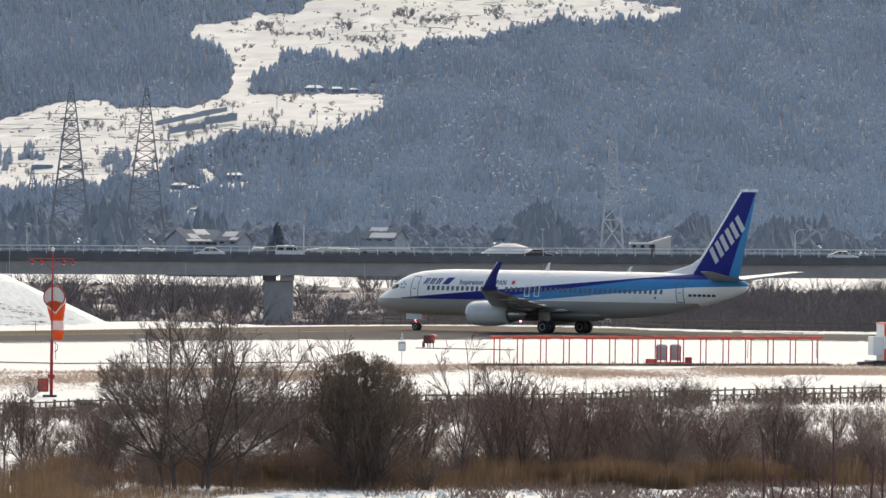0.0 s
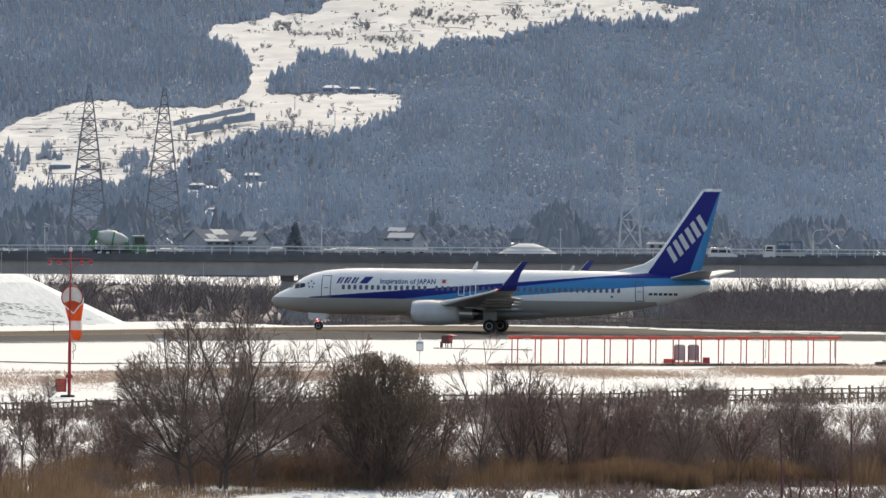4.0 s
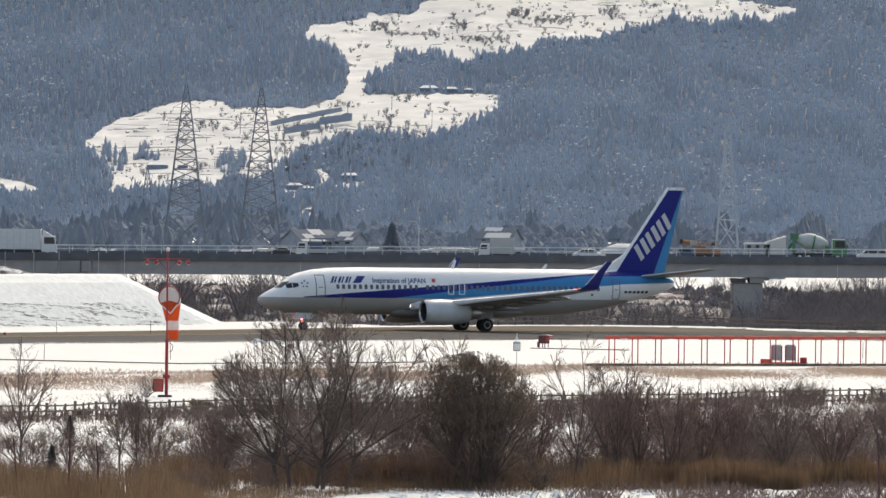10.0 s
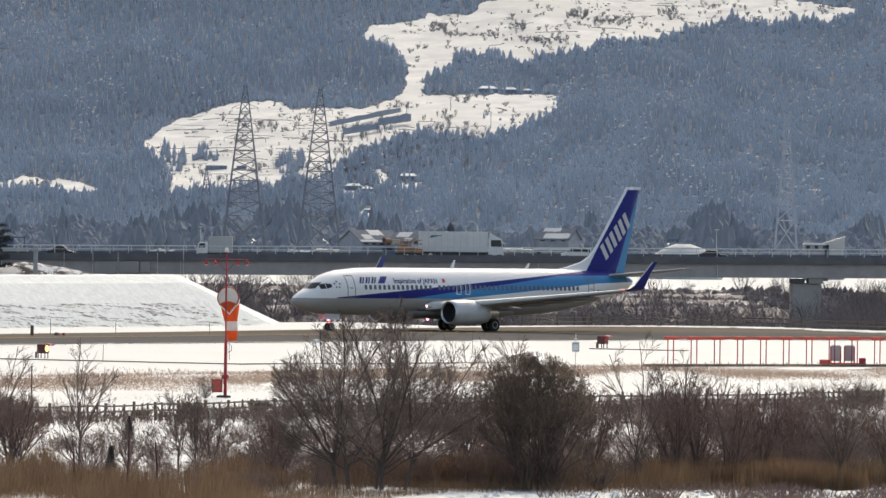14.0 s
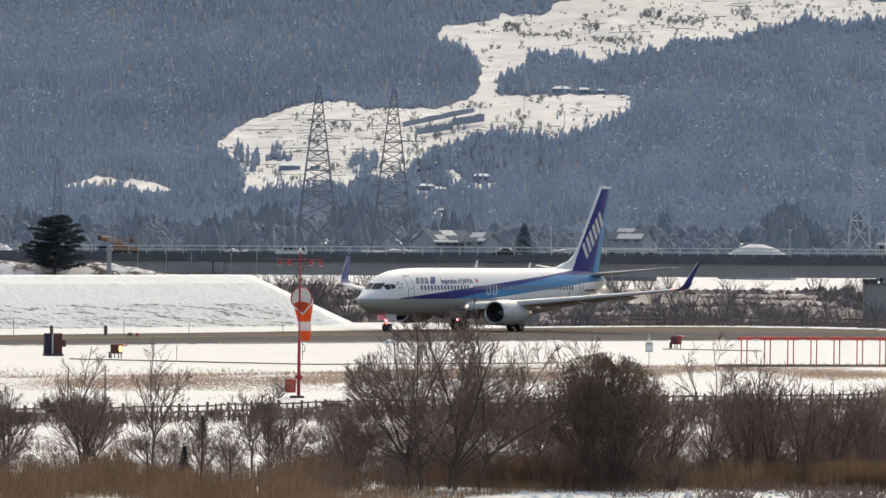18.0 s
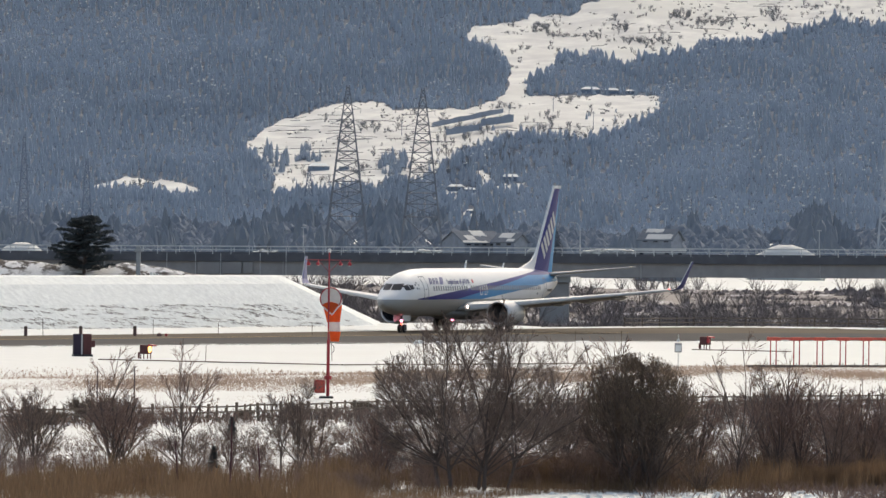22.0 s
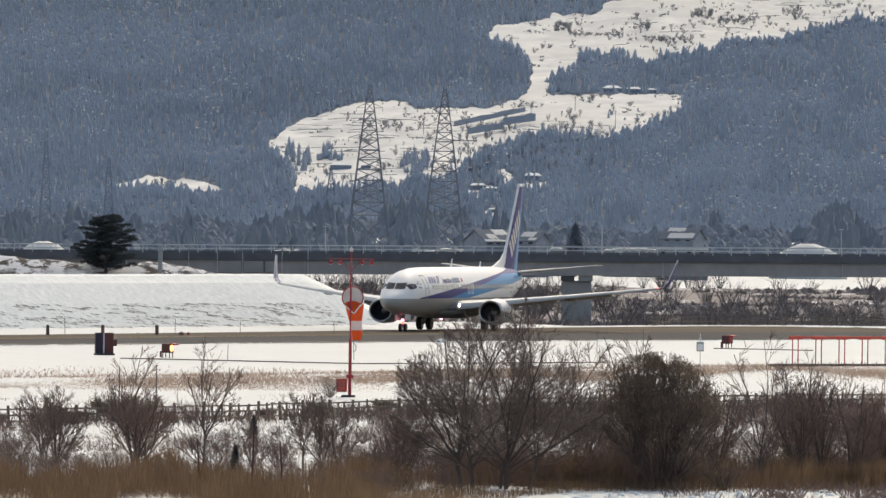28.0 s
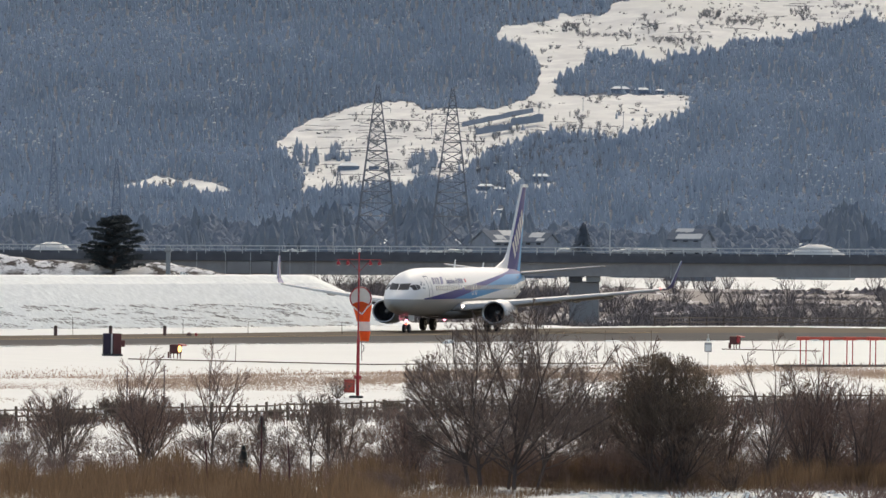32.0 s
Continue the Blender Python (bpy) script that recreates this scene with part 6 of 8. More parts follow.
for x, y in ((-21.6, 424), (-20.0, 427)):
    ob = thing("snow_stake", "thin dark snow marking stake beside the fence", "stake", pose(x, y, 0), group="snow stakes")
    part("stake", Shape().tube((0, 0, -0.1), (0, 0, 2.5), 0.035, 0.025, 5), DARK_BOX, ob)
# lumps of ploughed snow along the runway edges
s = Shape()
r = random.Random(3)


def snow_lump(s, x, y, z, w, h, r):
    k = 7
    lo = [(x + math.cos(2 * math.pi * i / k) * w * r.uniform(0.7, 1.2), y + math.sin(2 * math.pi * i / k) * w * r.uniform(0.7, 1.2), z - 0.05) for i in range(k)]
    up = [(x + (a - x) * 0.6, y + (b - y) * 0.6, z + h * r.uniform(0.6, 1.0)) for a, b, c in lo]
    s.add(lo + up + [(x, y, z + h)], [(i, (i + 1) % k, k + (i + 1) % k, k + i) for i in range(k)] + [(k + i, k + (i + 1) % k, 2 * k) for i in range(k)])


for k in range(420):
    x = r.uniform(-75, 70)
    near = r.random() < 0.7
    y = (mix_at(x, NEAR_EDGE) - r.uniform(0, 3)) if near else (mix_at(x, FAR_EDGE) + r.uniform(0, 3))
    snow_lump(s, x, y, ground_height(x, y), r.uniform(0.06, 0.5) * (2.2 if r.random() < 0.1 else 1), r.uniform(0.02, 0.07), r)
for x, y, w, h in ((-10.6, 694, 0.6, 0.3), (-9.2, 696, 0.5, 0.2), (18.5, 737, 0.35, 0.25), (2.0, 712, 1.0, 0.15)):
    snow_lump(s, x, y, ground_height(x, y), w, h, r)
# drifts left on the far side of the asphalt
for k in range(34):
    x = r.uniform(18, 62)
    y = mix_at(x, FAR_EDGE) - r.uniform(2, 26) * (x - 14) / 50
    for j in range(4):
        snow_lump(s, x + (j - 1.5) * 0.9, y, 0.08 - DIP, r.uniform(0.5, 1.1), r.uniform(0.02, 0.08), r)
tagged(part("snow_lumps", s, SNOW_BANK, smooth=False), "lumps of ploughed snow along the runway edge", "snow", kind="stuff")
# thin bare line of a buried cable in the snow
s = Shape()
for a, b in (((-30, 592.5), (-14, 583)), ((-14, 583), (3, 601)), ((10, 668), (17, 664))):
    s.bar((a[0], a[1], 0.03), (b[0], b[1], 0.03), 0.5, 0.06)
setting("trim_cable_line", s, FENCE_WOOD, "thin bare strip of a cable trench in the snow")

# ---- wooden fence ----
LINE_OF_FENCE = [(-60, 354), (-26, 406.7), (-18, 417.8), (-7.9, 437.5), (7.5, 458.0), (16.6, 468.5), (21.1, 478), (33.2, 494), (70, 536)]


def fence_at(k):
    for (a, b), (c, d) in zip(LINE_OF_FENCE, LINE_OF_FENCE[1:]):
        L = math.hypot(c - a, d - b)
        if k <= L:
            return Vector((a + (c - a) * k / L, b + (d - b) * k / L, 0))
        k -= L
    return Vector((*LINE_OF_FENCE[-1], 0))


fence = thing("wooden_fence", "weathered brown wooden fence with close posts and three rails", "fence")
post_mesh = Shape().box(-0.055, -0.05, -0.15, 0.055, 0.05, 0.95, 0.012).mesh("post", FENCE_WOOD)
thin_mesh = Shape().box(-0.04, -0.035, -0.1, 0.04, 0.035, 0.87, 0.01).mesh("picket", FENCE_WOOD)
total = sum(math.hypot(c - a, d - b) for (a, b), (c, d) in zip(LINE_OF_FENCE, LINE_OF_FENCE[1:]))
k, i = 20.0, 0
r = random.Random(17)
while k < total - 20:
    p = fence_at(k)
    tilt = r.uniform(-3, 3)
    part("post" if i % 3 == 0 else "picket", post_mesh if i % 3 == 0 else thin_mesh, None, fence, at=pose(p.x, p.y, r.uniform(-0.06, 0.05), r.uniform(-2, 2), tilt, 40))
    k += r.uniform(0.62, 0.95)
    i += 1
k = 20.0
while k < total - 20:
    a, b = fence_at(k), fence_at(k + 4.0)
    for z in (0.24, 0.50, 0.77):
        dz = r.uniform(-0.03, 0.03)
        part("rail", Shape().bar((a.x, a.y - 0.06, z + dz), (b.x, b.y - 0.06, z + r.uniform(-0.03, 0.03)), 0.03, 0.07), FENCE_WOOD, fence)
    k += 4.0
# low rail fence on the far edge of the airfield
low = thing("low_rail_fence", "low brown rail fence beyond the runway", "fence")
for k in range(60):
    x = 6 + k * 1.6
    y = mix_at(x, FAR_EDGE) + 9
    part("post", post_mesh, None, low, at=pose(x, y, -0.05 - DIP))
for z in (0.35 - DIP, 0.75 - DIP):
    s = Shape().rings([[(6 + k * 1.6, mix_at(6 + k * 1.6, FAR_EDGE) + 9 + a, z + b) for a, b in ((-0.03, -0.05), (-0.03, 0.05), (0.03, 0.05), (0.03, -0.05))] for k in range(60)])
    part("rail", s, FENCE_WOOD, low)

# ---- bare trees and shrubs ----


def grow(s, fine, p, way, length, radius, level, r, kids, spread, lift, seg=3):
    """One limb with its side limbs; the last level goes into the fine mesh."""
    q, d = Vector(p), Vector(way).normalized()
    seg = max(1, seg - 1) if level == 0 else seg
    step = length / seg
    spots = []
    shape = fine if level <= 1 else s
    r0 = radius
    for i in range(seg):
        d = (d + Vector((r.uniform(-1, 1), r.uniform(-1, 1), r.uniform(-0.6, 1))) * 0.09 + Vector((0, 0, lift * 0.1))).normalized()
        nxt = q + d * step
        r1 = radius * (1 - 0.62 * (i + 1) / seg)
        shape.tube(q, nxt, r0, r1, 5 if level > 2 else 3, caps=False)
        spots.append((q, nxt, d, r1))
        q, r0 = nxt, r1
    if level == 0:
        return
    n = kids[level - 1]
    for j in range(n):
        t = r.uniform(0.25, 1.0) if level < len(kids) else r.uniform(0.12, 1.0)
        a, b, dd, rr = spots[min(seg - 1, int(t * seg))]
        side = Vector((r.uniform(-1, 1), r.uniform(-1, 1), r.uniform(-0.25, 0.9))).normalized()
        w = (dd * (1 - spread) + side * spread).normalized()
        grow(s, fine, a.lerp(b, r.random()), w, length * r.uniform(0.45, 0.72), max(rr * 0.62, 0.009), level - 1, r, kids, spread, lift, seg)


def bare_tree(name, label, seed, height, width, stems, kids, spread=0.5, lift=0.4, thick=0.06, category="tree", m=None, group="", bark=None, twig=None, leaves=0, leaf_low=0.35):
    r = random.Random(seed)
    s, fine = Shape(), Shape()
    for k in range(stems):
        a = 2 * math.pi * (k + r.uniform(-0.3, 0.3)) / stems
        out = r.uniform(0.15, 1.0) if stems > 1 else 0.05
        way = Vector((math.cos(a) * out * width / height * 0.8, math.sin(a) * out * width / height * 0.8, 1.0))
        grow(s, fine, (math.cos(a) * 0.03, math.sin(a) * 0.03, -0.1), way, height * r.uniform(0.62, 0.85), thick * r.uniform(0.7, 1.1), len(kids), r, kids, spread, lift)
    s.tube((0, 0, -0.15), (0, 0, 0.06), 0.09, 0.07, 7)
    top = max(v[2] for v in fine.v)
    reach = sorted(abs(v[0]) for v in fine.v)[int(len(fine.v) * 0.97)]
    kz, kx = height / top, width / 2 / reach
    for q in (s, fine):
        q.v = [(x * kx, y * kx, z * kz) for x, y, z in q.v]
    ob = thing(name, label, category, m or pose(0, -500, 0), group)
    part("trunk", s, bark or BARK, ob)
    part("crown", fine, twig or TWIG, ob)
    if leaves:
        lf = Shape()
        for k in range(leaves):
            x, y, z = fine.v[r.randrange(len(fine.v))]
            if z < height * leaf_low:
                continue
            c = Vector((x, y, z)) + Vector((r.uniform(-1, 1), r.uniform(-1, 1), r.uniform(-1, 1))) * 0.09
            u = Vector((r.uniform(-1, 1), r.uniform(-1, 1), r.uniform(-1, 1))).normalized() * r.uniform(0.018, 0.04)
            w = u.orthogonal() * 0.6
            lf.add([c - u, c + w, c + u, c - w], [(0, 1, 2, 3)])
        tagged(part("leaves", lf, EVERGREEN, ob), kind="stuff")
    return ob


def along(pts, t):
    k = min(len(pts) - 2, int(t * (len(pts) - 1)))
    return pts[k].lerp(pts[k + 1], t * (len(pts) - 1) - k)


def crown_tree(name, label, category, at, feet, fork, middle, radii, counts, seed, thick=0.12, bark=None, twig=None, fine=0.008, leaves=0, leaf_low=0.0, open_=0.75, reach=1.0):
    """A leafless tree of several trunks that fan out into one rounded crown: trunks, limbs, boughs, twigs and twiglets."""
    r = random.Random(seed)
    ob = thing(name, label, category, at)
    tops = Shape()
    cx, cz = middle
    rx, rz = radii

    def outside(p):
        """Above 1 past the crown's uneven rounded outline."""
        q = Vector(((p.x - cx) / rx, p.y / rx, (p.z - cz) / rz))
        return q.length / (1 + 0.16 * noise.noise((q.x * 1.7, q.y * 1.7, q.z * 1.7 + seed)))

    def shoot(shape, p, way, length, r0, r1, n, sides, wave, up=0.05):
        """A slightly winding shoot that bends up towards the light; gives its spine and last way."""
        pts, d = [Vector(p)], Vector(way).normalized()
        for k in range(n):
            d = (d + Vector((r.gauss(0, wave), r.gauss(0, wave), r.gauss(up, wave)))).normalized()
            q = pts[-1] + d * (length / n)
            a, b = r0 + (r1 - r0) * k / n, r0 + (r1 - r0) * (k + 1) / n
            shape.tube(pts[-1], q, a, b, sides, caps=False)
            pts.append(q)
            if outside(q) > 1.03 and q.z > cz - 0.5 * rz:
                break
        return pts, d

    def turned(d, angle):
        """A way that leaves d by the angle, to any side but seldom downwards."""
        side = d.orthogonal().normalized()
        side.rotate(Matrix.Rotation(r.uniform(0, 6.283), 3, d))
        if side.z < -0.3:
            side.z *= 0.3
        return (d * math.cos(angle) + side.normalized() * math.sin(angle)).normalized()
    n_limb, n_bough, n_twig, n_tip = counts
    for k, (fx, fy, lean) in enumerate(feet):
        trunk = Shape()
        t0 = thick * r.uniform(0.75, 1.15)
        stem, d = shoot(trunk, (fx, fy, -0.15), (lean, r.uniform(-0.1, 0.1), fork), fork * r.uniform(0.85, 1.25) + 0.15, t0, t0 * 0.8, 4, 7, 0.05, 0.0)
        for j in range(n_limb):
            a = 6.283 * (j + r.uniform(0.2, 0.8)) / n_limb + k * 1.3
            tilt = open_ * (0.12 + 0.88 * r.random() ** 0.8)
            way = Vector((math.sin(tilt) * math.cos(a) + 0.3 * lean, math.sin(tilt) * math.sin(a) * 0.9, math.cos(tilt)))
            start = along(stem, r.uniform(0.55, 1.0) if j else 1.0)
            L = rz * 1.9 * reach * r.uniform(0.75, 1.1) * (1.15 - 0.45 * tilt)
            rl = t0 * r.uniform(0.34, 0.6)
            limb, dl = shoot(trunk, start, way, L, rl, 0.012, 9, 5, 0.07, 0.02)
            Ll = (limb[-1] - start).length
            for m in range(n_bough):
                t = 0.12 + 0.85 * (m + r.random()) / n_bough
                b0 = along(limb, t)
                here = (along(limb, min(1.0, t + 0.05)) - along(limb, max(0.0, t - 0.05))).normalized()
                bl = max(0.5, Ll * (0.62 - 0.4 * t)) * r.uniform(0.7, 1.2)
                bough, db = shoot(tops, b0, turned(here, r.uniform(0.4, 0.85)), bl, max(0.011, rl * (0.55 - 0.35 * t)), fine * 1.1, 5, 3, 0.08, 0.05)
                for w in range(n_twig):
                    t2 = 0.15 + 0.85 * (w + r.random()) / n_twig
                    c0 = along(bough, t2)
                    tl = bl * r.uniform(0.28, 0.5) * (1.1 - 0.5 * t2) + 0.1
                    tw, dt = shoot(tops, c0, turned(db, r.uniform(0.4, 0.9)), tl, fine * 1.2, fine * 0.75, 3, 3, 0.09, 0.06)
                    for g in range(n_tip):
                        d0 = along(tw, r.uniform(0.2, 1.0))
                        if outside(d0) < 1.06:
                            tops.tube(d0, d0 + turned(dt, r.uniform(0.35, 0.8)) * r.uniform(0.12, 0.34), fine * 0.85, fine * 0.5, 3, caps=False)
        part("trunk", trunk, bark or BARK, ob)
    part("crown", tops, twig or TWIG, ob)
    if leaves:
        lf = Shape()
        for k in range(leaves):
            a, z = r.uniform(0, 6.283), r.uniform(leaf_low, 1.0)
            q = math.sqrt(max(0, 1 - z * z)) if z > 0 else 1.0 + 0.5 * z
            q *= r.random() ** 0.4 * (1.1 if r.random() < 0.2 else 1)
            lump = 1 + 0.4 * noise.noise((math.cos(a) * 2.2, math.sin(a) * 2.2, z * 3 + seed))
            c = Vector((cx + math.cos(a) * q * rx * lump, math.sin(a) * q * rx * lump, cz + z * rz * lump * 0.97))
            if noise.noise(c * 1.9) < -0.3 + 0.5 * r.random() - 0.2 * z:
                continue
            u = Vector((r.uniform(-0.5, 0.5), r.uniform(-0.5, 0.5), 1.0)).normalized() * r.uniform(0.03, 0.075)
            w = u.orthogonal().normalized() * r.uniform(0.006, 0.012)
            w.rotate(Matrix.Rotation(r.uniform(0, 6.283), 3, u))
            lf.add([c - u, c + w, c + u, c - w], [(0, 1, 2, 3)])
        tagged(part("foliage", lf, EVERGREEN, ob), kind="stuff")
    return ob


crown_tree("bare_tree", "many-trunked leafless tree with a wide round crown of fine twigs", "tree", pose(-2.95, 325, 0),
           [(-1.25, 0.1, -0.25), (-0.85, -0.3, -0.05), (0.15, 0.3, 0.0), (0.35, -0.3, 0.08), (1.15, 0.0, 0.22)], 1.05, (0.05, 3.0), (3.75, 3.3), (8, 9, 9, 5), 23, thick=0.08, twig=BARE_TWIG, fine=0.0065, open_=1.28, reach=1.05)
crown_tree("evergreen_bush", "dense dark rounded bush with small leaves on its upper twigs", "bush", pose(2.9, 327, 0),
           [(-0.35, 0.1, -0.3), (-0.15, -0.2, -0.12), (0.1, 0.2, 0.05), (0.25, -0.1, 0.2), (0.45, 0.1, 0.35)], 0.7, (0.0, 2.7), (2.2, 2.0), (8, 7, 7, 4), 34, thick=0.055, twig=BUSH, leaves=36000, leaf_low=-0.15, open_=0.95)
# taller thicket trees between the bush and the road's fence
for k, (x, y, h, w, n) in enumerate(((6.7, 331, 5.4, 2.6, 1), (9.0, 336, 4.3, 3.6, 3), (11.2, 338, 3.6, 3.2, 3), (14.4, 334, 3.3, 2.8, 2), (13.0, 344, 3.0, 3.0, 3), (16.6, 337, 3.2, 2.6, 2), (18.8, 340, 3.0, 2.8, 3), (7.9, 342, 3.0, 2.8, 3), (10.1, 333, 3.9, 2.4, 2),
                                      (-9.4, 338, 2.9, 2.6, 3), (-14.07, 337, 4.6, 3.2, 1), (-16.97, 346, 4.4, 2.4, 1), (-19.6, 341, 3.0, 3.2, 3), (-20.5, 348, 3.0, 2.4, 3), (-6.5, 336, 2.6, 2.6, 4), (0.3, 339, 3.7, 3.4, 4), (5.0, 340, 3.4, 2.8, 4), (-16.5, 340, 3.0, 2.6, 5), (-10.6, 344, 3.0, 2.0, 1), (1.9, 330, 5.6, 2.2, 2), (8.3, 335, 4.6, 3.0, 2))):
    rr = random.Random(700 + k)
    crown_tree("thicket_tree", "slender leafless sapling with upright twigs" if n < 3 else "leafless many-stemmed thicket tree in the reeds", "tree", pose(x, y, 0, 0, 0, rr.uniform(-40, 40)),
               [(rr.uniform(-0.3, 0.3), rr.uniform(-0.2, 0.2), rr.uniform(-0.2, 0.2)) for j in range(n)], h * (0.3 if n == 1 else 0.16), (0, h * 0.58), (w / 2, h * 0.44), (6, 6, 5, 3) if n < 3 else (5, 5, 4, 3), 800 + k, thick=0.05, twig=TWIG if k % 3 else BUSH, open_=0.7)


KINDS = [bare_tree("bare_shrub", "leafless brown shrub with tangled twigs", 70 + k, 2.4, w, st, kd, spread=sp, lift=0.3, thick=0.03, category="shrub", group="roadside shrubs", m=pose(*at, 0), twig=TWIG if k % 2 else BUSH)
         for k, (w, st, kd, sp, at) in enumerate(((2.6, 11, [5, 5], 0.5, (9.0, 352)), (2.2, 10, [5, 6], 0.45, (13.5, 356)), (3.0, 12, [5, 6], 0.55, (16.5, 350)), (2.0, 9, [6, 6], 0.4, (-17.5, 362)), (2.8, 13, [5, 6], 0.5, (18.0, 362))))]
r = random.Random(101)


def shrub(x, y, k, z=0.0, kind=None):
    ob = copy_thing(kind or KINDS[r.randrange(len(KINDS))], pose(x, y, z, 0, 0, r.uniform(0, 360)))
    ob.scale = (k * r.uniform(0.85, 1.2), k * r.uniform(0.85, 1.2), k * r.uniform(0.8, 1.15))
    return ob


for i in range(620):
    d = r.uniform(338, 450)
    u = r.uniform(-1.0, 1.0)
    x = u * 0.066 * d
    front = next((b + (e - b) * (x - a) / (c - a) for (a, b), (c, e) in zip(LINE_OF_FENCE, LINE_OF_FENCE[1:]) if a <= x <= c), 470)
    dense = 0.8 if x > 3.5 else (0.42 if x > -8 else 0.30)
    if d > front - 4 or r.random() > dense * 0.36:
        continue
    shrub(x, d, r.uniform(0.45, 0.95) if x > 4.5 else (r.uniform(0.4, 0.85) if x > -8 else r.uniform(0.25, 0.62)))
# scrub standing in the reeds
for i in range(40):
    d = r.uniform(333, 347)
    x = r.uniform(-0.066, 0.07) * d
    shrub(x, d, r.uniform(0.5, 1.05))
for i in range(62):
    d = r.uniform(336, 372)
    shrub(r.uniform(0.014, 0.068) * d, d, r.uniform(0.4, 0.85))
for i in range(38):
    shrub(r.uniform(-7.5, 6.5), r.uniform(326.5, 334), r.uniform(0.3, 0.8))
# scrub along both sides of the fence
for i in range(80):
    k = r.uniform(35, total - 30)
    p = fence_at(k)
    if r.random() < (0.85 if p.x > -2 else 0.5):
        shrub(p.x + r.uniform(-1, 1), p.y + r.uniform(-7, 3), r.uniform(0.32, 0.62) * (1.3 if p.x > 14 else 1))
# light bush beside the mast's foot
shrub(-13.2, 478.5, 0.55)
# leafy bushes at the fence
FENCE_BUSH = bare_tree("fence_bush", "dense olive-brown leafy bush growing at the fence", 61, 1.5, 2.1, 16, [6, 7], spread=0.4, lift=0.5, thick=0.025, category="bush", group="fence bushes", m=pose(-21.3, 416.5, 0), twig=BUSH, leaves=9000, leaf_low=0.0)
for x, y, k in ((-23.9, 412.5, 0.55), (-23.0, 411, 0.62), (-20.2, 417.5, 0.9), (-26.4, 408, 0.6), (-14.8, 428, 0.45), (-12.6, 434, 0.5), (-9.5, 440, 0.55)):
    ob = copy_thing(FENCE_BUSH, pose(x, y, 0, 0, 0, r.uniform(0, 360)))
    ob.scale = (k, k, k * r.uniform(0.85, 1.1))


def bramble(s, x, y, h, w, r):
    """A tangle of thin bare shoots."""
    for k in range(6):
        a, lean = r.uniform(0, 6.283), r.uniform(0.1, 0.75) * w
        root = Vector((x + r.gauss(0, 0.3 * w), y + r.gauss(0, 0.3 * w), -0.03))
        tip = root + Vector((math.cos(a) * lean, math.sin(a) * lean, h * r.uniform(0.55, 1.1)))
        o = Vector((r.uniform(0.006, 0.012), r.uniform(-0.006, 0.006), 0))
        s.add([root - o, root + o, tip], [(0, 1, 2)])
        for j in range(8):
            c = root.lerp(tip, r.uniform(0.2, 1.0))
            e = c + Vector((r.gauss(0, 0.24) * h, r.gauss(0, 0.24) * h, r.uniform(-0.02, 0.32) * h))
            o = Vector((r.uniform(0.002, 0.006), 0, r.uniform(0.003, 0.007)))
            s.add([c - o, c + o, e], [(0, 1, 2)])


thorns, r = Shape(), random.Random(404)
for i in range(5200):
    d = r.uniform(336, 458)
    x = r.uniform(-0.067, 0.07) * d
    cover = noise.noise((x * 0.22, d * 0.05, 21)) + 0.5 * noise.noise((x * 0.8, d * 0.15, 3))
    if d > mix_at(x, LINE_OF_FENCE) - 1 or cover < mix_at(x, [(-30, 0.1), (-9, 0.0), (-3, -0.2), (5, -0.1), (30, -0.1)]):
        continue
    if x < -7 and d > 372 and cover < 0.3:
        continue      # open snow before the fence
    bramble(thorns, x, d, r.uniform(0.35, 0.95) * mix_at(x, [(-30, 0.8), (-8, 0.9), (-2, 1.05), (6, 1.15), (30, 1.1)]), r.uniform(0.5, 1.1), r)
for i in range(700):
    d = r.uniform(314, 342)
    x = r.uniform(-0.067, 0.07) * d
    if x < -6 or d > mix_at(x, [(-6, 322), (0, 326), (4, 328), (9, 331), (13, 334), (17, 338), (30, 342)]):
        bramble(thorns, x, d, r.uniform(0.5, 1.35), r.uniform(0.4, 0.9), r)
# suckers round the feet of the tree and the bush
for i in range(170):
    x = r.choice((-2.9, 2.9, 0.4)) + r.gauss(0, 1.2)
    bramble(thorns, x, 328.5 + r.uniform(-1, 4), r.uniform(0.7, 1.8), r.uniform(0.5, 1.1), r)
tagged(part("brambles", thorns, TWIG), "tangled brown brambles and bare shoots standing in the snow", "brambles", kind="stuff")


def small_fir(x, y, h, seed):
    q = random.Random(seed)
    ob = thing("young_fir", "small dark young fir standing in the reeds", "tree", pose(x, y, 0), group="young firs")
    part("trunk", Shape().tube((0, 0, -0.1), (0, 0, h * 0.95), 0.05, 0.01), BARK, ob)
    s = Shape()
    for k in range(900):
        t = q.random() ** 0.8
        a = q.uniform(0, 6.283)
        w = (1 - t) * h * 0.36 * q.uniform(0.5, 1.0)
        c = Vector((math.cos(a) * w, math.sin(a) * w, h * t * 0.97 + 0.05))
        d = Vector((math.cos(a), math.sin(a), -0.3)) * 0.12
        e = Vector((-math.sin(a), math.cos(a), 0)) * 0.03
        s.add([c - d, c + e, c + d, c - e], [(0, 1, 2, 3)])
    part("crown", s, PINE, ob)


small_fir(-13.5, 375, 1.35, 1)
small_fir(-12.6, 332, 1.25, 2)


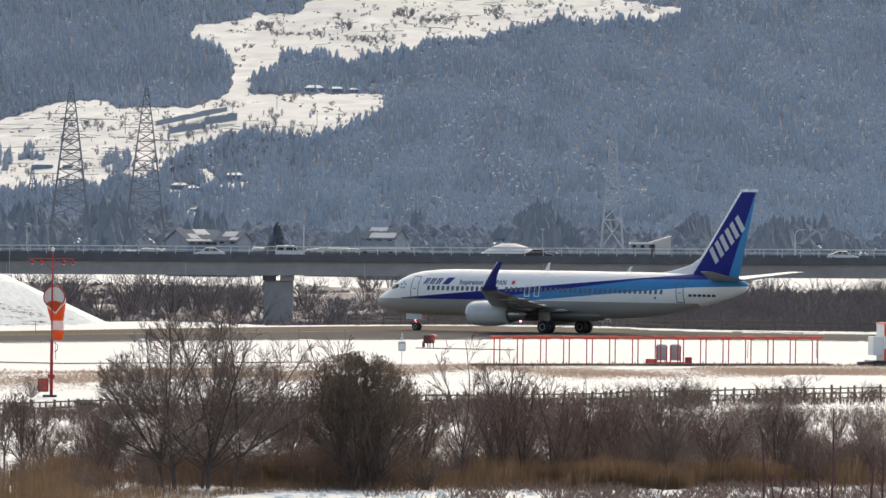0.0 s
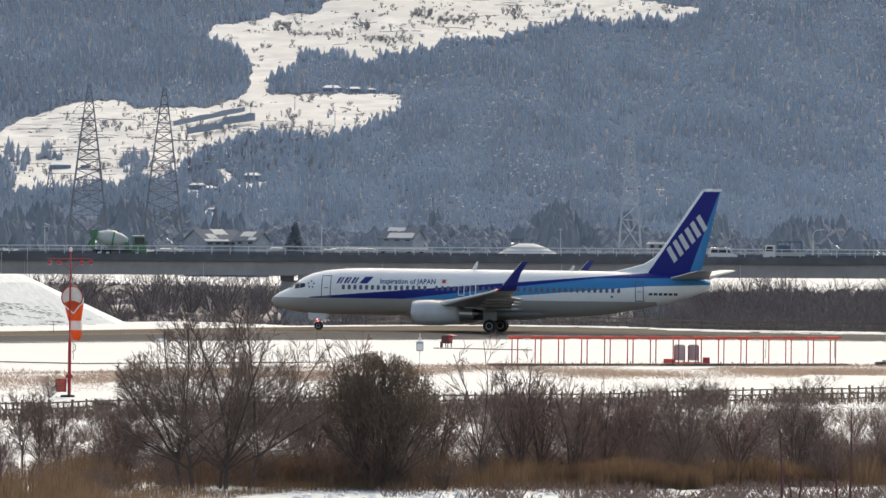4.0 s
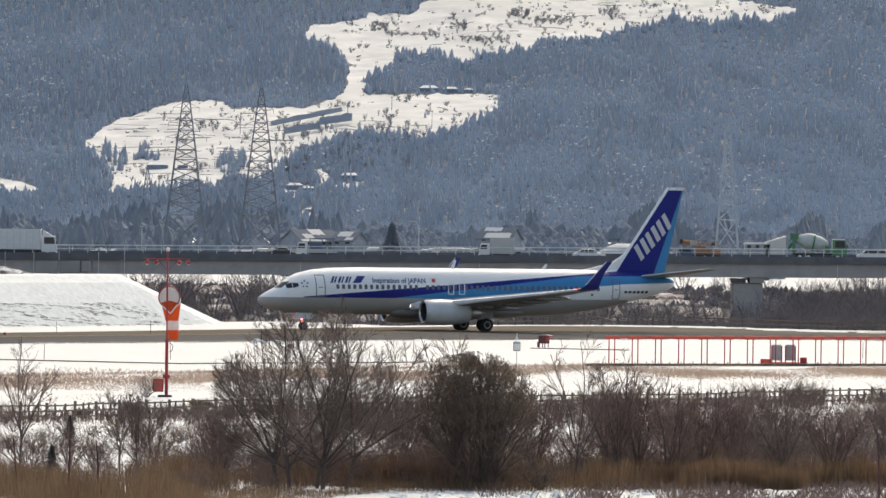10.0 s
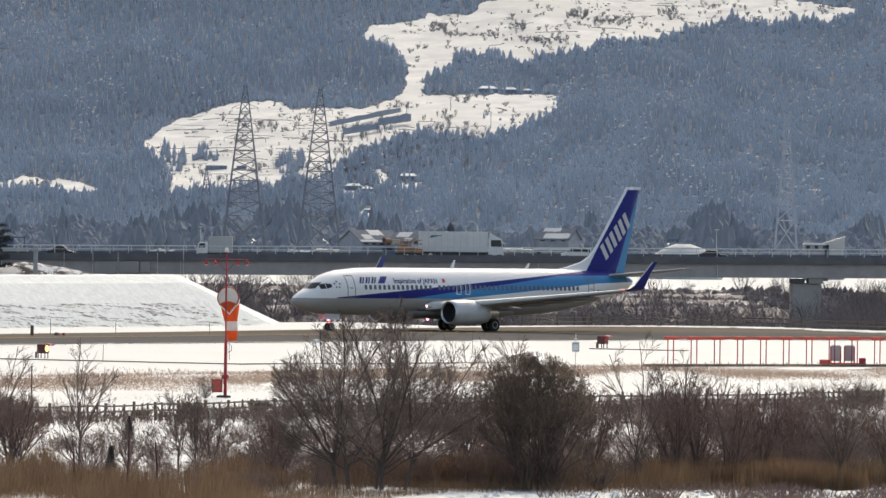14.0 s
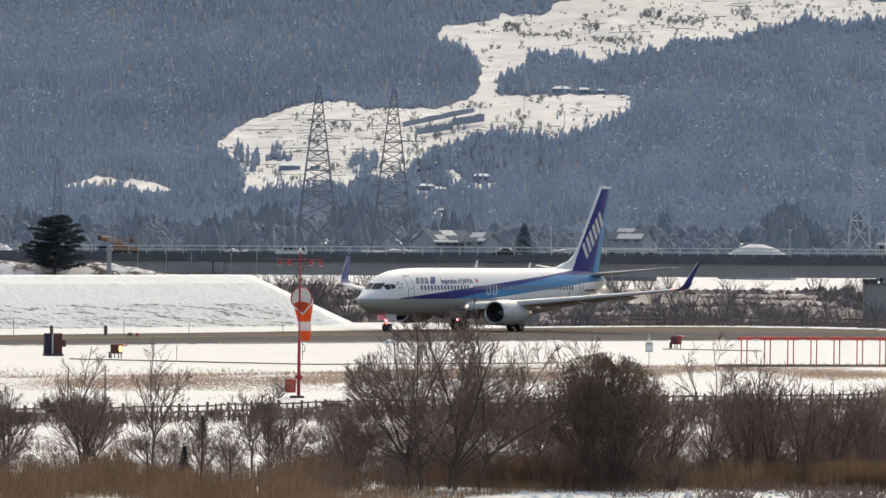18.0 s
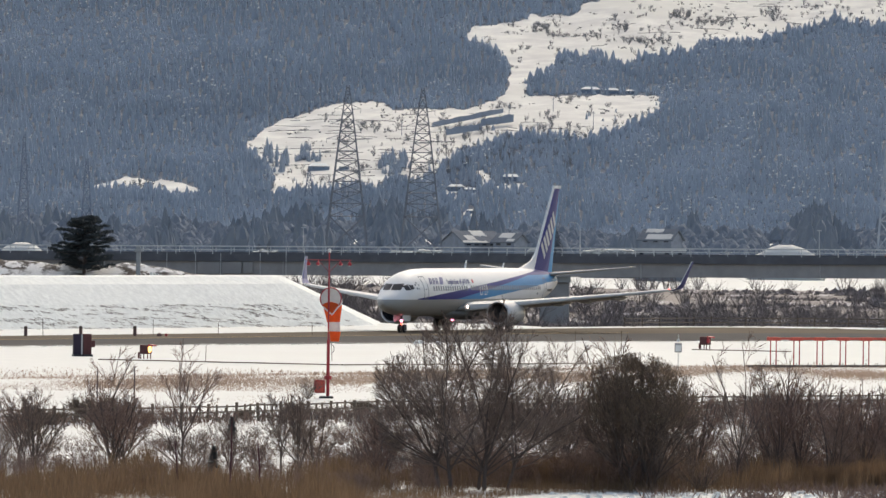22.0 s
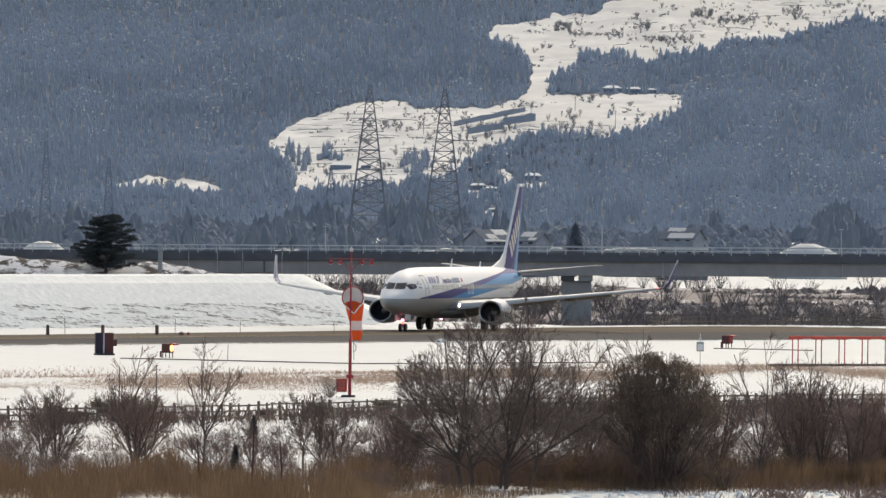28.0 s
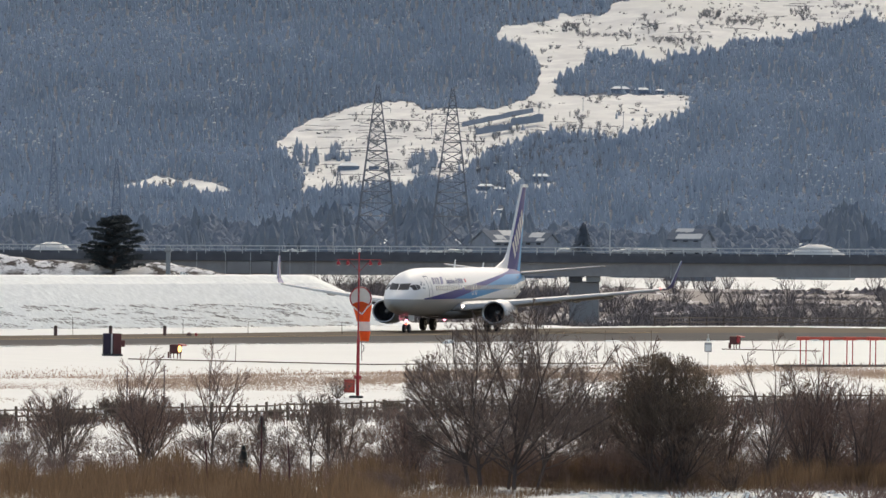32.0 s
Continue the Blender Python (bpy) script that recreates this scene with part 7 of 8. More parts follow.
def pine_tree():
    p = spot(-342, 462, 1225)
    ob = thing("pine_tree", "broad dark pine with layered boughs in front of the viaduct", "tree", pose(p.x, p.y, p.z - 0.6))
    q = random.Random(8)
    part("trunk", Shape().tube((0, 0, -1), (0.25, 0, 3.4), 0.24, 0.15, 8).tube((0.25, 0, 3.4), (0.05, 0, 7.0), 0.15, 0.04, 8), BARK, ob)
    needles = Shape()
    for k in range(62):
        t = (k + q.random()) / 62
        z = -0.7 + t * 7.1
        reach = mix_at(t, [(0, 3.7), (0.25, 4.4), (0.5, 4.0), (0.75, 3.2), (0.92, 2.1), (1, 1.2)]) * q.uniform(0.6, 1.08)
        a = k * 2.4 + q.uniform(-0.5, 0.5)
        start = Vector((0.12, 0, z))
        end = Vector((math.cos(a) * reach, math.sin(a) * reach, z + 0.16 * reach + q.uniform(-0.2, 0.3)))
        part("limb", Shape().tube(start, start.lerp(end, 0.5) - Vector((0, 0, 0.08)), 0.07, 0.045, 4).tube(start.lerp(end, 0.5) - Vector((0, 0, 0.08)), end, 0.045, 0.015, 4), BARK, ob)
        # flat cushions of needles towards the bough's end
        for f, wide in ((0.4, 0.7), (0.7, 0.85), (1.0, 0.7)):
            c0 = start.lerp(end, f) + Vector((q.gauss(0, 0.15), q.gauss(0, 0.15), 0.12))
            for m in range(150):
                b, rad = q.uniform(0, 6.283), wide * q.random() ** 0.5
                c = c0 + Vector((math.cos(b) * rad, math.sin(b) * rad, q.gauss(0, 0.09) + 0.12 * (1 - rad / wide)))
                u = Vector((q.uniform(-1, 1), q.uniform(-1, 1), q.uniform(0.1, 0.9))).normalized() * q.uniform(0.12, 0.24)
                w = u.orthogonal().normalized() * 0.045
                needles.add([c - u, c + w, c + u, c - w], [(0, 1, 2, 3)])
    tagged(part("needles", needles, PINE, ob), kind="stuff")


pine_tree()
# mound before the viaduct's end: bare earth with torn sheets of snow over it
def mound_top(x):
    return mix_at(x, [(-130, 4.0), (-86, 3.7), (-80, 3.5), (-76, 2.7), (-66, 2.35), (-62, 2.0), (-59, 2.6), (-54, 2.0), (-49, 1.0), (-45, 0.2), (-40, -0.6)]) - 0.1


def mound_point(x, k):
    f = mix_at(k, [(0, 0), (0.3, 0.45), (0.6, 0.8), (0.85, 1.0), (1, 1.0)])
    return (x, 1214 + 16 * k, -7 + (mound_top(x) + 7) * f + 0.3 * noise.noise((x * 0.5, k * 8, 2)) * f)


s = Shape()
xs, ks = span(-130, -40, 0.8), [i / 16 for i in range(17)]
n = len(xs)
s.add([mound_point(x, k) for k in ks for x in xs], [(j * n + i, j * n + i + 1, (j + 1) * n + i + 1, (j + 1) * n + i) for j in range(len(ks) - 1) for i in range(n - 1)])
setting("embankment_mound", s, MOUND, "half-thawed grassy mound with torn sheets of snow before the viaduct", smooth=True)
stair = thing("mound_stair", "short snowy stair on the mound beside the viaduct", "stair", pose(-55.0, 1216, 0))
for k in range(8):
    part("step", Shape().box(k * 0.42, 0.0, 0.6 - k * 0.05, k * 0.42 + 0.24, 1.4, 1.35 - 0.12 * k, 0.02), SNOW_BANK, stair)
# small block house and stair at the viaduct's end
ob = thing("junction_box", "grey concrete utility post at the viaduct's end", "utility post", pose(-57.0, 1224, 1.4))
part("post", Shape().box(-0.3, -0.3, -1, 0.3, 0.3, 3.4, 0.05), PALE_WALL, ob)
part("cap", Shape().box(-0.5, -0.5, 2.6, 0.5, 0.5, 3.0, 0.05), GREY_BOX, ob)

# ---- far riverside scrub ----
# twig colour lightened to carry the haze over the river bed
SCRUB_TWIG = material("hazed_scrub_twigs", (0.22, 0.19, 0.185), 0.95, island=0.5)
s = sheet(span(-120, 190, 5), span(50, 93, 3), lambda x, y: -5.45 + 0.2 * noise.noise((x * 0.1, y * 0.4, 1)))
setting("ground_scrub", s, SCRUB_SNOW, "brown river scrub with patches of snow", smooth=True).scale = (1, 20, 1)
far = []
for k in range(6):
    stems, tips = Shape(), Shape()
    q = random.Random(300 + k)
    for j in range(7):
        a = 6.283 * (j + q.random()) / 7
        grow(stems, tips, (0.1 * math.cos(a), 0.1 * math.sin(a), 0), (0.5 * math.cos(a), 0.5 * math.sin(a), 1), 1.6, 0.04, 2, q, [4, 4], 0.5, 0.3, 1)
    stems.add(tips.v, tips.f)
    far.append(stems)
scrub, scrub_near = Shape(), Shape()


def scatter(target, x, y, z, k):
    src = far[r.randrange(6)]
    a = r.uniform(0, 6.283)
    c, s_ = math.cos(a) * k * r.uniform(0.9, 1.4), math.sin(a) * k * r.uniform(0.9, 1.4)
    h = k * r.uniform(0.8, 1.2)
    target.add([(x + px * c - py * s_, y + px * s_ + py * c, z + pz * h) for px, py, pz in src.v], src.f)


for i in range(620):
    d = r.uniform(1010, 1240) if r.random() < 0.5 else r.uniform(1285, 1900)
    x = r.uniform(-0.055, 0.07) * d
    if x < 12 and (r.random() < 0.3 or d > 1650):
        continue
    if noise.noise((x * 0.045, d * 0.012, 17)) < (-0.02 if d > 1285 else -0.3):
        continue
    scatter(scrub, x, d, -5.8, r.uniform(1.2, 2.3) if x > 12 else r.uniform(1.1, 2.2))
for i in range(170):
    d = r.uniform(1000, 1235)
    x = r.uniform(0.043, 0.078) * d
    scatter(scrub, x, d, -5.8, r.uniform(1.8, 2.9))
for i in range(420):
    d = r.uniform(1000, 1500)
    x = r.uniform(-0.06, 0.045) * d
    if x > 0 and noise.noise((x * 0.06, d * 0.02, 9)) < 0.05:
        continue
    scatter(scrub, x, d, -5.75, r.uniform(0.5, 1.4))
for i in range(75):
    d = r.uniform(1285, 1400)
    x = r.uniform(0.045, 0.082) * d
    scatter(scrub, x, d, -5.8, r.uniform(2.2, 3.2))
for i in range(42):
    d = r.uniform(1285, 1430)
    x = r.uniform(-0.03, 0.006) * d
    scatter(scrub, x, d, -5.8, r.uniform(2.0, 3.3))
# low ragged bushes in streaks over the river bed
for i in range(9000):
    d = r.uniform(985, 1860)
    x = r.uniform(-0.058, 0.082) * d
    if noise.noise((x * 0.03, d * 0.02, 51)) < (0.02 if x < 55 else -0.35) + 0.15 * r.random():
        continue
    add_tuft(scrub, Vector((x, d, -5.7)), r.uniform(0.25, 1.1) * (1.6 if x > 55 else 1), r.uniform(0.8, 2.6), r)
tagged(part("river_scrub", scrub, SCRUB_TWIG), "leafless brown scrub along the river bed", "scrub", kind="stuff")
for i in range(70):
    x = r.uniform(-14, 95)
    scatter(scrub_near, x, mix_at(x, FAR_EDGE) + r.uniform(8, 16), -0.1 - DIP, r.uniform(0.25, 0.7))
tagged(part("verge_scrub", scrub_near, SCRUB_TWIG), "low brown scrub on the far verge of the runway", "scrub", kind="stuff")
BANK_GRASS = material("snow_bank_grass", (0.34, 0.31, 0.28), 0.95, island=0.6)
# dark tufts of grass breaking the crust of the snow bank
tufts = Shape()
for i in range(8500):
    x, t = r.uniform(-75, -17), r.uniform(0.03, 0.2)
    if noise.noise((x * 0.55 + t * 60, t * 45, 40)) < 0.02 + 0.2 * r.random() or x > -17.3 - 21 * t:
        continue
    px, py, pz = bank_height(x, t)
    q = bank_height(x + r.uniform(0.1, 0.45), max(0.0, t - r.uniform(0.002, 0.011)))
    h = r.uniform(0.015, 0.045)
    tufts.add([(px, py - 0.03, pz + 0.005), (q[0], q[1] - 0.03, q[2] + 0.005), (q[0], q[1], q[2] + h), (px, py, pz + h)], [(0, 1, 2, 3)])
tagged(part("bank_tufts", tufts, BANK_GRASS), "dark grass breaking through the crust of the snow bank", "grass", kind="stuff")
# lone dark conifer beyond the road
cone = Shape()
p = spot(490, 440, 2240)
q = random.Random(4)
ob = thing("lone_conifer", "dark pointed conifer beyond the expressway", "tree", pose(p.x, p.y, -6))
part("trunk", Shape().tube((0, 0, 0), (0, 0, 12.5), 0.3, 0.05), BARK, ob)
for k in range(1500):
    t = q.random()
    a = q.uniform(0, 6.283)
    w = (1 - t) * 5.6 * q.uniform(0.4, 1) + 0.2
    c = Vector((math.cos(a) * w, math.sin(a) * w, 2 + t * 11.2))
    d = Vector((math.cos(a), math.sin(a), -0.4)) * 0.7
    e = Vector((-math.sin(a), math.cos(a), 0)) * 0.25
    cone.add([c - d, c + e, c + d, c - e], [(0, 1, 2, 3)])
part("crown", cone, CONIFER_MID, ob)

# ---- reeds, dry grass and foreground stalks ----


def blades(s, x, y, z, h, w, lean, r):
    a = r.uniform(0, 6.283)
    dx, dy = math.cos(a) * w, math.sin(a) * w
    tx, ty = r.gauss(0, lean) * h, r.gauss(0, lean) * h
    s.add([(x - dx, y - dy, z), (x + dx, y + dy, z), (x + tx * 0.4 + dx * 0.7, y + ty * 0.4, z + h * 0.6), (x + tx, y + ty, z + h)], [(0, 1, 2), (0, 2, 3)])


s = Shape()
r = random.Random(77)
SNOW_FRONT = [(-40, 290), (-3.6, 294), (-2.9, 306), (-2.0, 316), (0, 322), (4, 324), (9, 327), (13, 330), (17, 334), (30, 338)]
REED_BACK = [(-40, 321), (-18.5, 323), (-17, 333), (-15.3, 333), (-14, 327), (-12.3, 327), (-10.5, 333), (-9, 334), (-4, 340), (3, 346), (30, 350)]
for i in range(170000):
    d = 295 + 56 * r.random()
    x = r.uniform(-0.066, 0.072) * d
    start = mix_at(x, SNOW_FRONT) + 1.2 * noise.noise((x * 0.6, 3, 3))
    back = mix_at(x, REED_BACK) + 9 * noise.noise((x * 0.35, 1, 5)) + 4 * noise.noise((x * 1.3, 2, 7)) - 7 * r.random() ** 2
    patch = noise.noise((x * 0.25, d * 0.12, 6))
    if d < start or d > back or patch < (-0.25 if d < 327 else -0.6):
        continue
    low = 1 - 0.65 * smooth01(-9.5, -5, x) * (1 - smooth01(325, 329, d))      # kept short before the trees so their trunks show from the camera
    blades(s, x, d, -0.02, low * r.uniform(0.45, 1.15) * (0.85 + 0.7 * noise.noise((x * 0.45, d * 0.1, 8)) + 0.45 * noise.noise((x * 1.7, d * 0.4, 15))), 0.0055, 0.09, r)
tagged(part("reeds", s, REED), "dry brown reeds standing in the snow", "reeds", kind="stuff")
# tall golden patches between the trees
s = Shape()
for cx, cy, hw, hd, count in ((11.8, 331.5, 3.4, 1.8, 11000), (-0.3, 329.5, 2.0, 1.6, 5500), (17.6, 336, 2.2, 1.8, 4500)):
    for i in range(count):
        a, b = r.uniform(-1, 1), r.uniform(-1, 1)
        if a * a + b * b > 1 + 0.3 * noise.noise((a * 4, b * 4, cx)):
            continue
        blades(s, cx + a * hw, cy + b * hd, -0.02, r.uniform(0.7, 1.25) * (1 - 0.35 * a * a) * (0.9 + 0.4 * noise.noise((a * 5, b * 3, cx))), 0.006, 0.06, r)
tagged(part("tall_reeds", s, REED_GOLD), "tall golden dry reeds between the trees", "reeds", kind="stuff")
s = Shape()
for i in range(150000):
    x = r.uniform(-44, 46)
    band = mix_at(x, [(-42, 488), (-34, 500), (-20, 520), (0, 556), (12, 575), (44, 596)])
    d = band + r.gauss(-4, 20) * (1.0 if x < 5 else 0.55)
    if noise.noise((x * 0.1, d * 0.03, 12)) < -0.42 + 0.010 * abs(d - band):
        continue
    blades(s, x, d, -0.02, r.uniform(0.03, 0.10) * (3.0 if d > band + 14 and r.random() < 0.12 else 1), 0.03, 0.3, r)
for i in range(9000):
    x = r.uniform(-44, 46)
    band = mix_at(x, [(-42, 488), (-34, 500), (-20, 520), (0, 556), (12, 575), (44, 596)])
    blades(s, x, band + 19 + 2.5 * noise.noise((x * 0.2, 0, 3)) + r.gauss(0, 1.2), -0.02, r.uniform(0.08, 0.24), 0.016, 0.2, r)
tagged(part("dry_grass", s, GRASS), "pale brown dry grass showing through the snow", "grass", kind="stuff")
s = Shape()
for i in range(9000):
    k = r.uniform(25, total - 22)
    p = fence_at(k)
    blades(s, p.x + r.uniform(-1, 1), p.y + r.uniform(-10, 8), -0.02, r.uniform(0.15, 0.75), 0.012, 0.3, r)
tagged(part("fence_grass", s, TWIG), "dry weeds along the fence", "grass", kind="stuff")
STALK = material("reddish_stalk", (0.10, 0.035, 0.04), 0.8, vary=0.2, scale=5)
for u, v0, v1, lean in ((1472, 882, 722, 1), (1540, 890, 790, 2), (1352, 890, 770, -1), (1380, 890, 825, 3), (1450, 890, 815, -2), (1372, 890, 840, -4), (1560, 890, 800, 1), (-176, 890, 770, -1.5), (-85, 890, 735, 2), (-30, 890, 780, -1)):
    d = 312.0
    a = spot(u, v0, d)
    b = spot(u + lean * 3, v1, d)
    a.z = 0
    ob = thing("dry_stalk", "tall thin dark red stalk in the reeds", "stalk", pose(a.x, a.y, 0), group="tall stalks")
    top = b - a
    part("stem", Shape().tube((0, 0, -0.1), top * 0.55 + Vector((0.03, 0, 0)), 0.05, 0.035, 6).tube(top * 0.55 + Vector((0.03, 0, 0)), top, 0.035, 0.015, 6), STALK, ob)
    for k in range(3):
        t = rng.uniform(0.45, 0.85)
        part("twig", Shape().tube(top * t, top * t + Vector((rng.choice((-1, 1)) * rng.uniform(0.1, 0.3), 0, rng.uniform(0.2, 0.5))), 0.014, 0.006, 4), STALK, ob)
# uneven snow with tufts at the front
s = Shape()
for i in range(520):
    d = r.uniform(308, 334)
    x = r.uniform(-5, 0.066 * d)
    if d < mix_at(x, SNOW_FRONT):
        snow_lump(s, x, d, 0, r.uniform(0.06, 0.28), r.uniform(0.02, 0.09), r)
tagged(part("snow_clods", s, SNOW_BANK), "crusted clods of old snow", "snow", kind="stuff")
s = Shape()
for i in range(11000):
    d = r.uniform(312, 336)
    x = r.uniform(3, 0.07 * d)
    if noise.noise((x * 0.4, d * 0.15, 2)) > -0.15 + 0.3 * smooth01(9, 3, x):
        blades(s, x, d, -0.02, r.uniform(0.1, 0.45), 0.010, 0.4, r)
tagged(part("stubble", s, TWIG), "dark stubble poking through the snow", "grass", kind="stuff")

# ---- traffic on the expressway ----
CAR_WHITE = material("white_car_paint", (0.80, 0.80, 0.78), 0.25, vary=0.05, scale=2)
CAR_DARK = material("dark_car_paint", (0.035, 0.037, 0.045), 0.25, vary=0.1, scale=2)
TRUCK_GREEN = material("green_truck_paint", (0.08, 0.24, 0.12), 0.45, vary=0.15, scale=2)
DRUM_GREY = material("dirty_mixer_drum", (0.6, 0.61, 0.57), 0.6, dark=(0.4, 0.45, 0.40), scale=0.8)
BOX_WHITE = material("pale_cargo_box", (0.74, 0.74, 0.71), 0.4, vary=0.08, scale=1)
BOX_GREY = material("grey_cargo_box", (0.52, 0.52, 0.50), 0.45, vary=0.08, scale=1)
MACHINE_ORANGE = material("orange_machine_paint", (0.50, 0.23, 0.09), 0.6, dark=(0.26, 0.15, 0.09), scale=1.5)
MACHINE_BEIGE = material("worn_beige_paint", (0.50, 0.44, 0.36), 0.6, vary=0.25, scale=2)
FRAME_BLUE = material("blue_grey_frame_paint", (0.10, 0.15, 0.22), 0.5, vary=0.2, scale=2)
MARK_TEAL = material("teal_box_mark", (0.05, 0.20, 0.22), 0.5)
LAMP_RED = material("red_tail_lamp", (0.35, 0.02, 0.02), 0.3)
LAMP_CLEAR = material("clear_head_lamp", (0.6, 0.6, 0.6), 0.15)

tyre_mesh, rim_mesh = {}, {}


def put_wheels(ob, xs, half, r_, w=0.22):
    """Wheels at the stations xs, with tyres and rims as parts."""
    if r_ not in tyre_mesh:
        tyre_mesh[r_] = Shape().lathe([(-w / 2, r_ * 0.6), (-w / 2, r_ * 0.9), (-w * 0.3, r_), (w * 0.3, r_), (w / 2, r_ * 0.9), (w / 2, r_ * 0.6)], "y", 16).mesh("wheel", RUBBER)
        rim_mesh[r_] = Shape().lathe([(-w / 2 - 0.01, r_ * 0.3), (-w / 2 - 0.01, r_ * 0.62), (w / 2 + 0.01, r_ * 0.62), (w / 2 + 0.01, r_ * 0.3)], "y", 12).mesh("rim", STEEL)
    made = []
    for x in xs:
        for y in (-half, half):
            wheel_ = part("wheel", tyre_mesh[r_], None, ob, at=pose(x, y, r_))
            part("rim", rim_mesh[r_], None, wheel_)
            made.append((wheel_, x, y, r_))
    return made


def car(name, label, paint, L=4.5, H=1.45, van=False):
    """A car whose front looks along +x; its place is the middle on the road."""
    ob = thing(name, label, "car", group="expressway traffic")
    h, w = L / 2, 0.86
    if van:
        low = [(-h, 0.3), (h - 0.1, 0.28), (h, 0.5), (h - 0.05, 0.85), (h - 0.55, 1.0), (-h, 1.02)]
        cab = [(-h + 0.02, 1.0), (h - 0.6, 1.0), (h - 1.25, H), (-h + 0.25, H)]
        glass = [[(-h + 0.2, 1.05), (-0.75, 1.05), (-0.75, H - 0.12), (-h + 0.4, H - 0.12)], [(-0.65, 1.05), (0.5, 1.05), (0.5, H - 0.12), (-0.65, H - 0.12)], [(0.58, 1.05), (h - 0.8, 1.05), (h - 1.3, H - 0.12), (0.58, H - 0.12)]]
    else:
        low = [(-h, 0.42), (-h + 0.1, 0.28), (h - 0.1, 0.26), (h, 0.45), (h - 0.06, 0.68), (h - 1.05, 0.9), (-h + 0.7, 0.95), (-h + 0.03, 0.88)]
        cab = [(-h + 0.55, 0.92), (h - 1.1, 0.88), (h - 1.75, H - 0.02), (h - 2.4, H), (-h + 1.35, H - 0.05)]
        glass = [[(-h + 0.85, 0.96), (-0.15, 0.96), (-0.15, H - 0.1), (-h + 1.38, H - 0.13)], [(-0.05, 0.96), (h - 1.35, 0.94), (h - 1.82, H - 0.1), (-0.05, H - 0.09)]]
    s = Shape()
    rings = []
    for y, k in ((-w, 0.04), (-w + 0.1, 0), (w - 0.1, 0), (w, 0.04)):
        cx, cz = 0, 0.6
        rings.append([(x + (cx - x) * k, y, z + (cz - z) * k) for x, z in low])
    body = part("body", s.rings(rings), paint, ob)
    s = Shape()
    rings = []
    for y, k in ((-w + 0.06, 0), (-w + 0.2, 1), (w - 0.2, 1), (w - 0.06, 0)):
        zt = max(z for _, z in cab)
        rings.append([(x, y if z < zt - 0.2 or k else y * 0.93, z - (0 if k else 0.03 * (z > 1.1))) for x, z in cab])
    part("roof", s.rings(rings), paint, ob)
    for side in (-1, 1):
        for g in glass:
            part("side_window", Shape().prism(g, side * (w - 0.07) - 0.012, side * (w - 0.07) + 0.012), GLASS_DARK, ob)
        part("head_lamp", Shape().box(h - 0.22, side * 0.68 - 0.16, 0.58, h - 0.02, side * 0.68 + 0.16, 0.72, 0.03), LAMP_CLEAR, body)
        part("tail_lamp", Shape().box(-h - 0.01, side * 0.7 - 0.14, 0.66, -h + 0.1, side * 0.7 + 0.14, 0.86, 0.03), LAMP_RED, body)
        part("mirror", Shape().box(0.62, side * (w + 0.08) - 0.08, 0.95, 0.78, side * (w + 0.08) + 0.08, 1.08, 0.03), paint, body)
    ob["half"] = h
    return ob, put_wheels(ob, (-h + 0.85, h - 0.85), w - 0.1, 0.31)


def truck_cab(ob, x0, x1, z0, z1, half, paint, glass=True):
    """A cab over the front axle, from x0 to its front at x1."""
    out = [(x0, z0), (x1 - 0.05, z0), (x1, z0 + 0.2), (x1, z0 + (z1 - z0) * 0.48), (x1 - 0.22, z1 - 0.1), (x1 - 0.35, z1), (x0, z1)]
    s = Shape()
    rings = [[(x, y, z) for x, z in out] for y in (-half, half)]
    cab = part("cab", s.rings(rings), paint, ob)
    zc = z0 + (z1 - z0) * 0.5
    for side in (-1, 1):
        part("door_window", Shape().prism([(x0 + 0.35, zc), (x1 - 0.2, zc), (x1 - 0.36, z1 - 0.2), (x0 + 0.35, z1 - 0.2)], side * half - 0.012, side * half + 0.012), GLASS_DARK, cab)
        part("mirror", Shape().box(x1 - 0.05, side * (half + 0.12) - 0.06, zc, x1 + 0.08, side * (half + 0.12) + 0.06, zc + 0.4, 0.02), DARK_METAL, cab)
        part("head_lamp", Shape().box(x1 - 0.04, side * half * 0.75 - 0.15, z0 + 0.12, x1 + 0.03, side * half * 0.75 + 0.15, z0 + 0.3, 0.02), LAMP_CLEAR, cab)
    part("windscreen", Shape().add([(x1 + 0.01, -half * 0.9, zc), (x1 + 0.01, half * 0.9, zc), (x1 - 0.21, half * 0.9, z1 - 0.12), (x1 - 0.21, -half * 0.9, z1 - 0.12),
                                    (x1 - 0.05, -half * 0.9, zc), (x1 - 0.05, half * 0.9, zc), (x1 - 0.27, half * 0.9, z1 - 0.12), (x1 - 0.27, -half * 0.9, z1 - 0.12)],
                                   [(0, 1, 2, 3), (7, 6, 5, 4), (0, 3, 7, 4), (1, 5, 6, 2), (3, 2, 6, 7), (0, 4, 5, 1)]), GLASS_DARK, cab)
    part("bumper", Shape().box(x1 - 0.12, -half, z0 - 0.22, x1 + 0.08, half, z0 + 0.08, 0.03), paint, cab)
    return cab


def chassis(ob, x0, x1, z, half):
    return part("chassis", Shape().box(x0, -half * 0.5, z - 0.16, x1, half * 0.5, z + 0.08), DARK_METAL, ob)


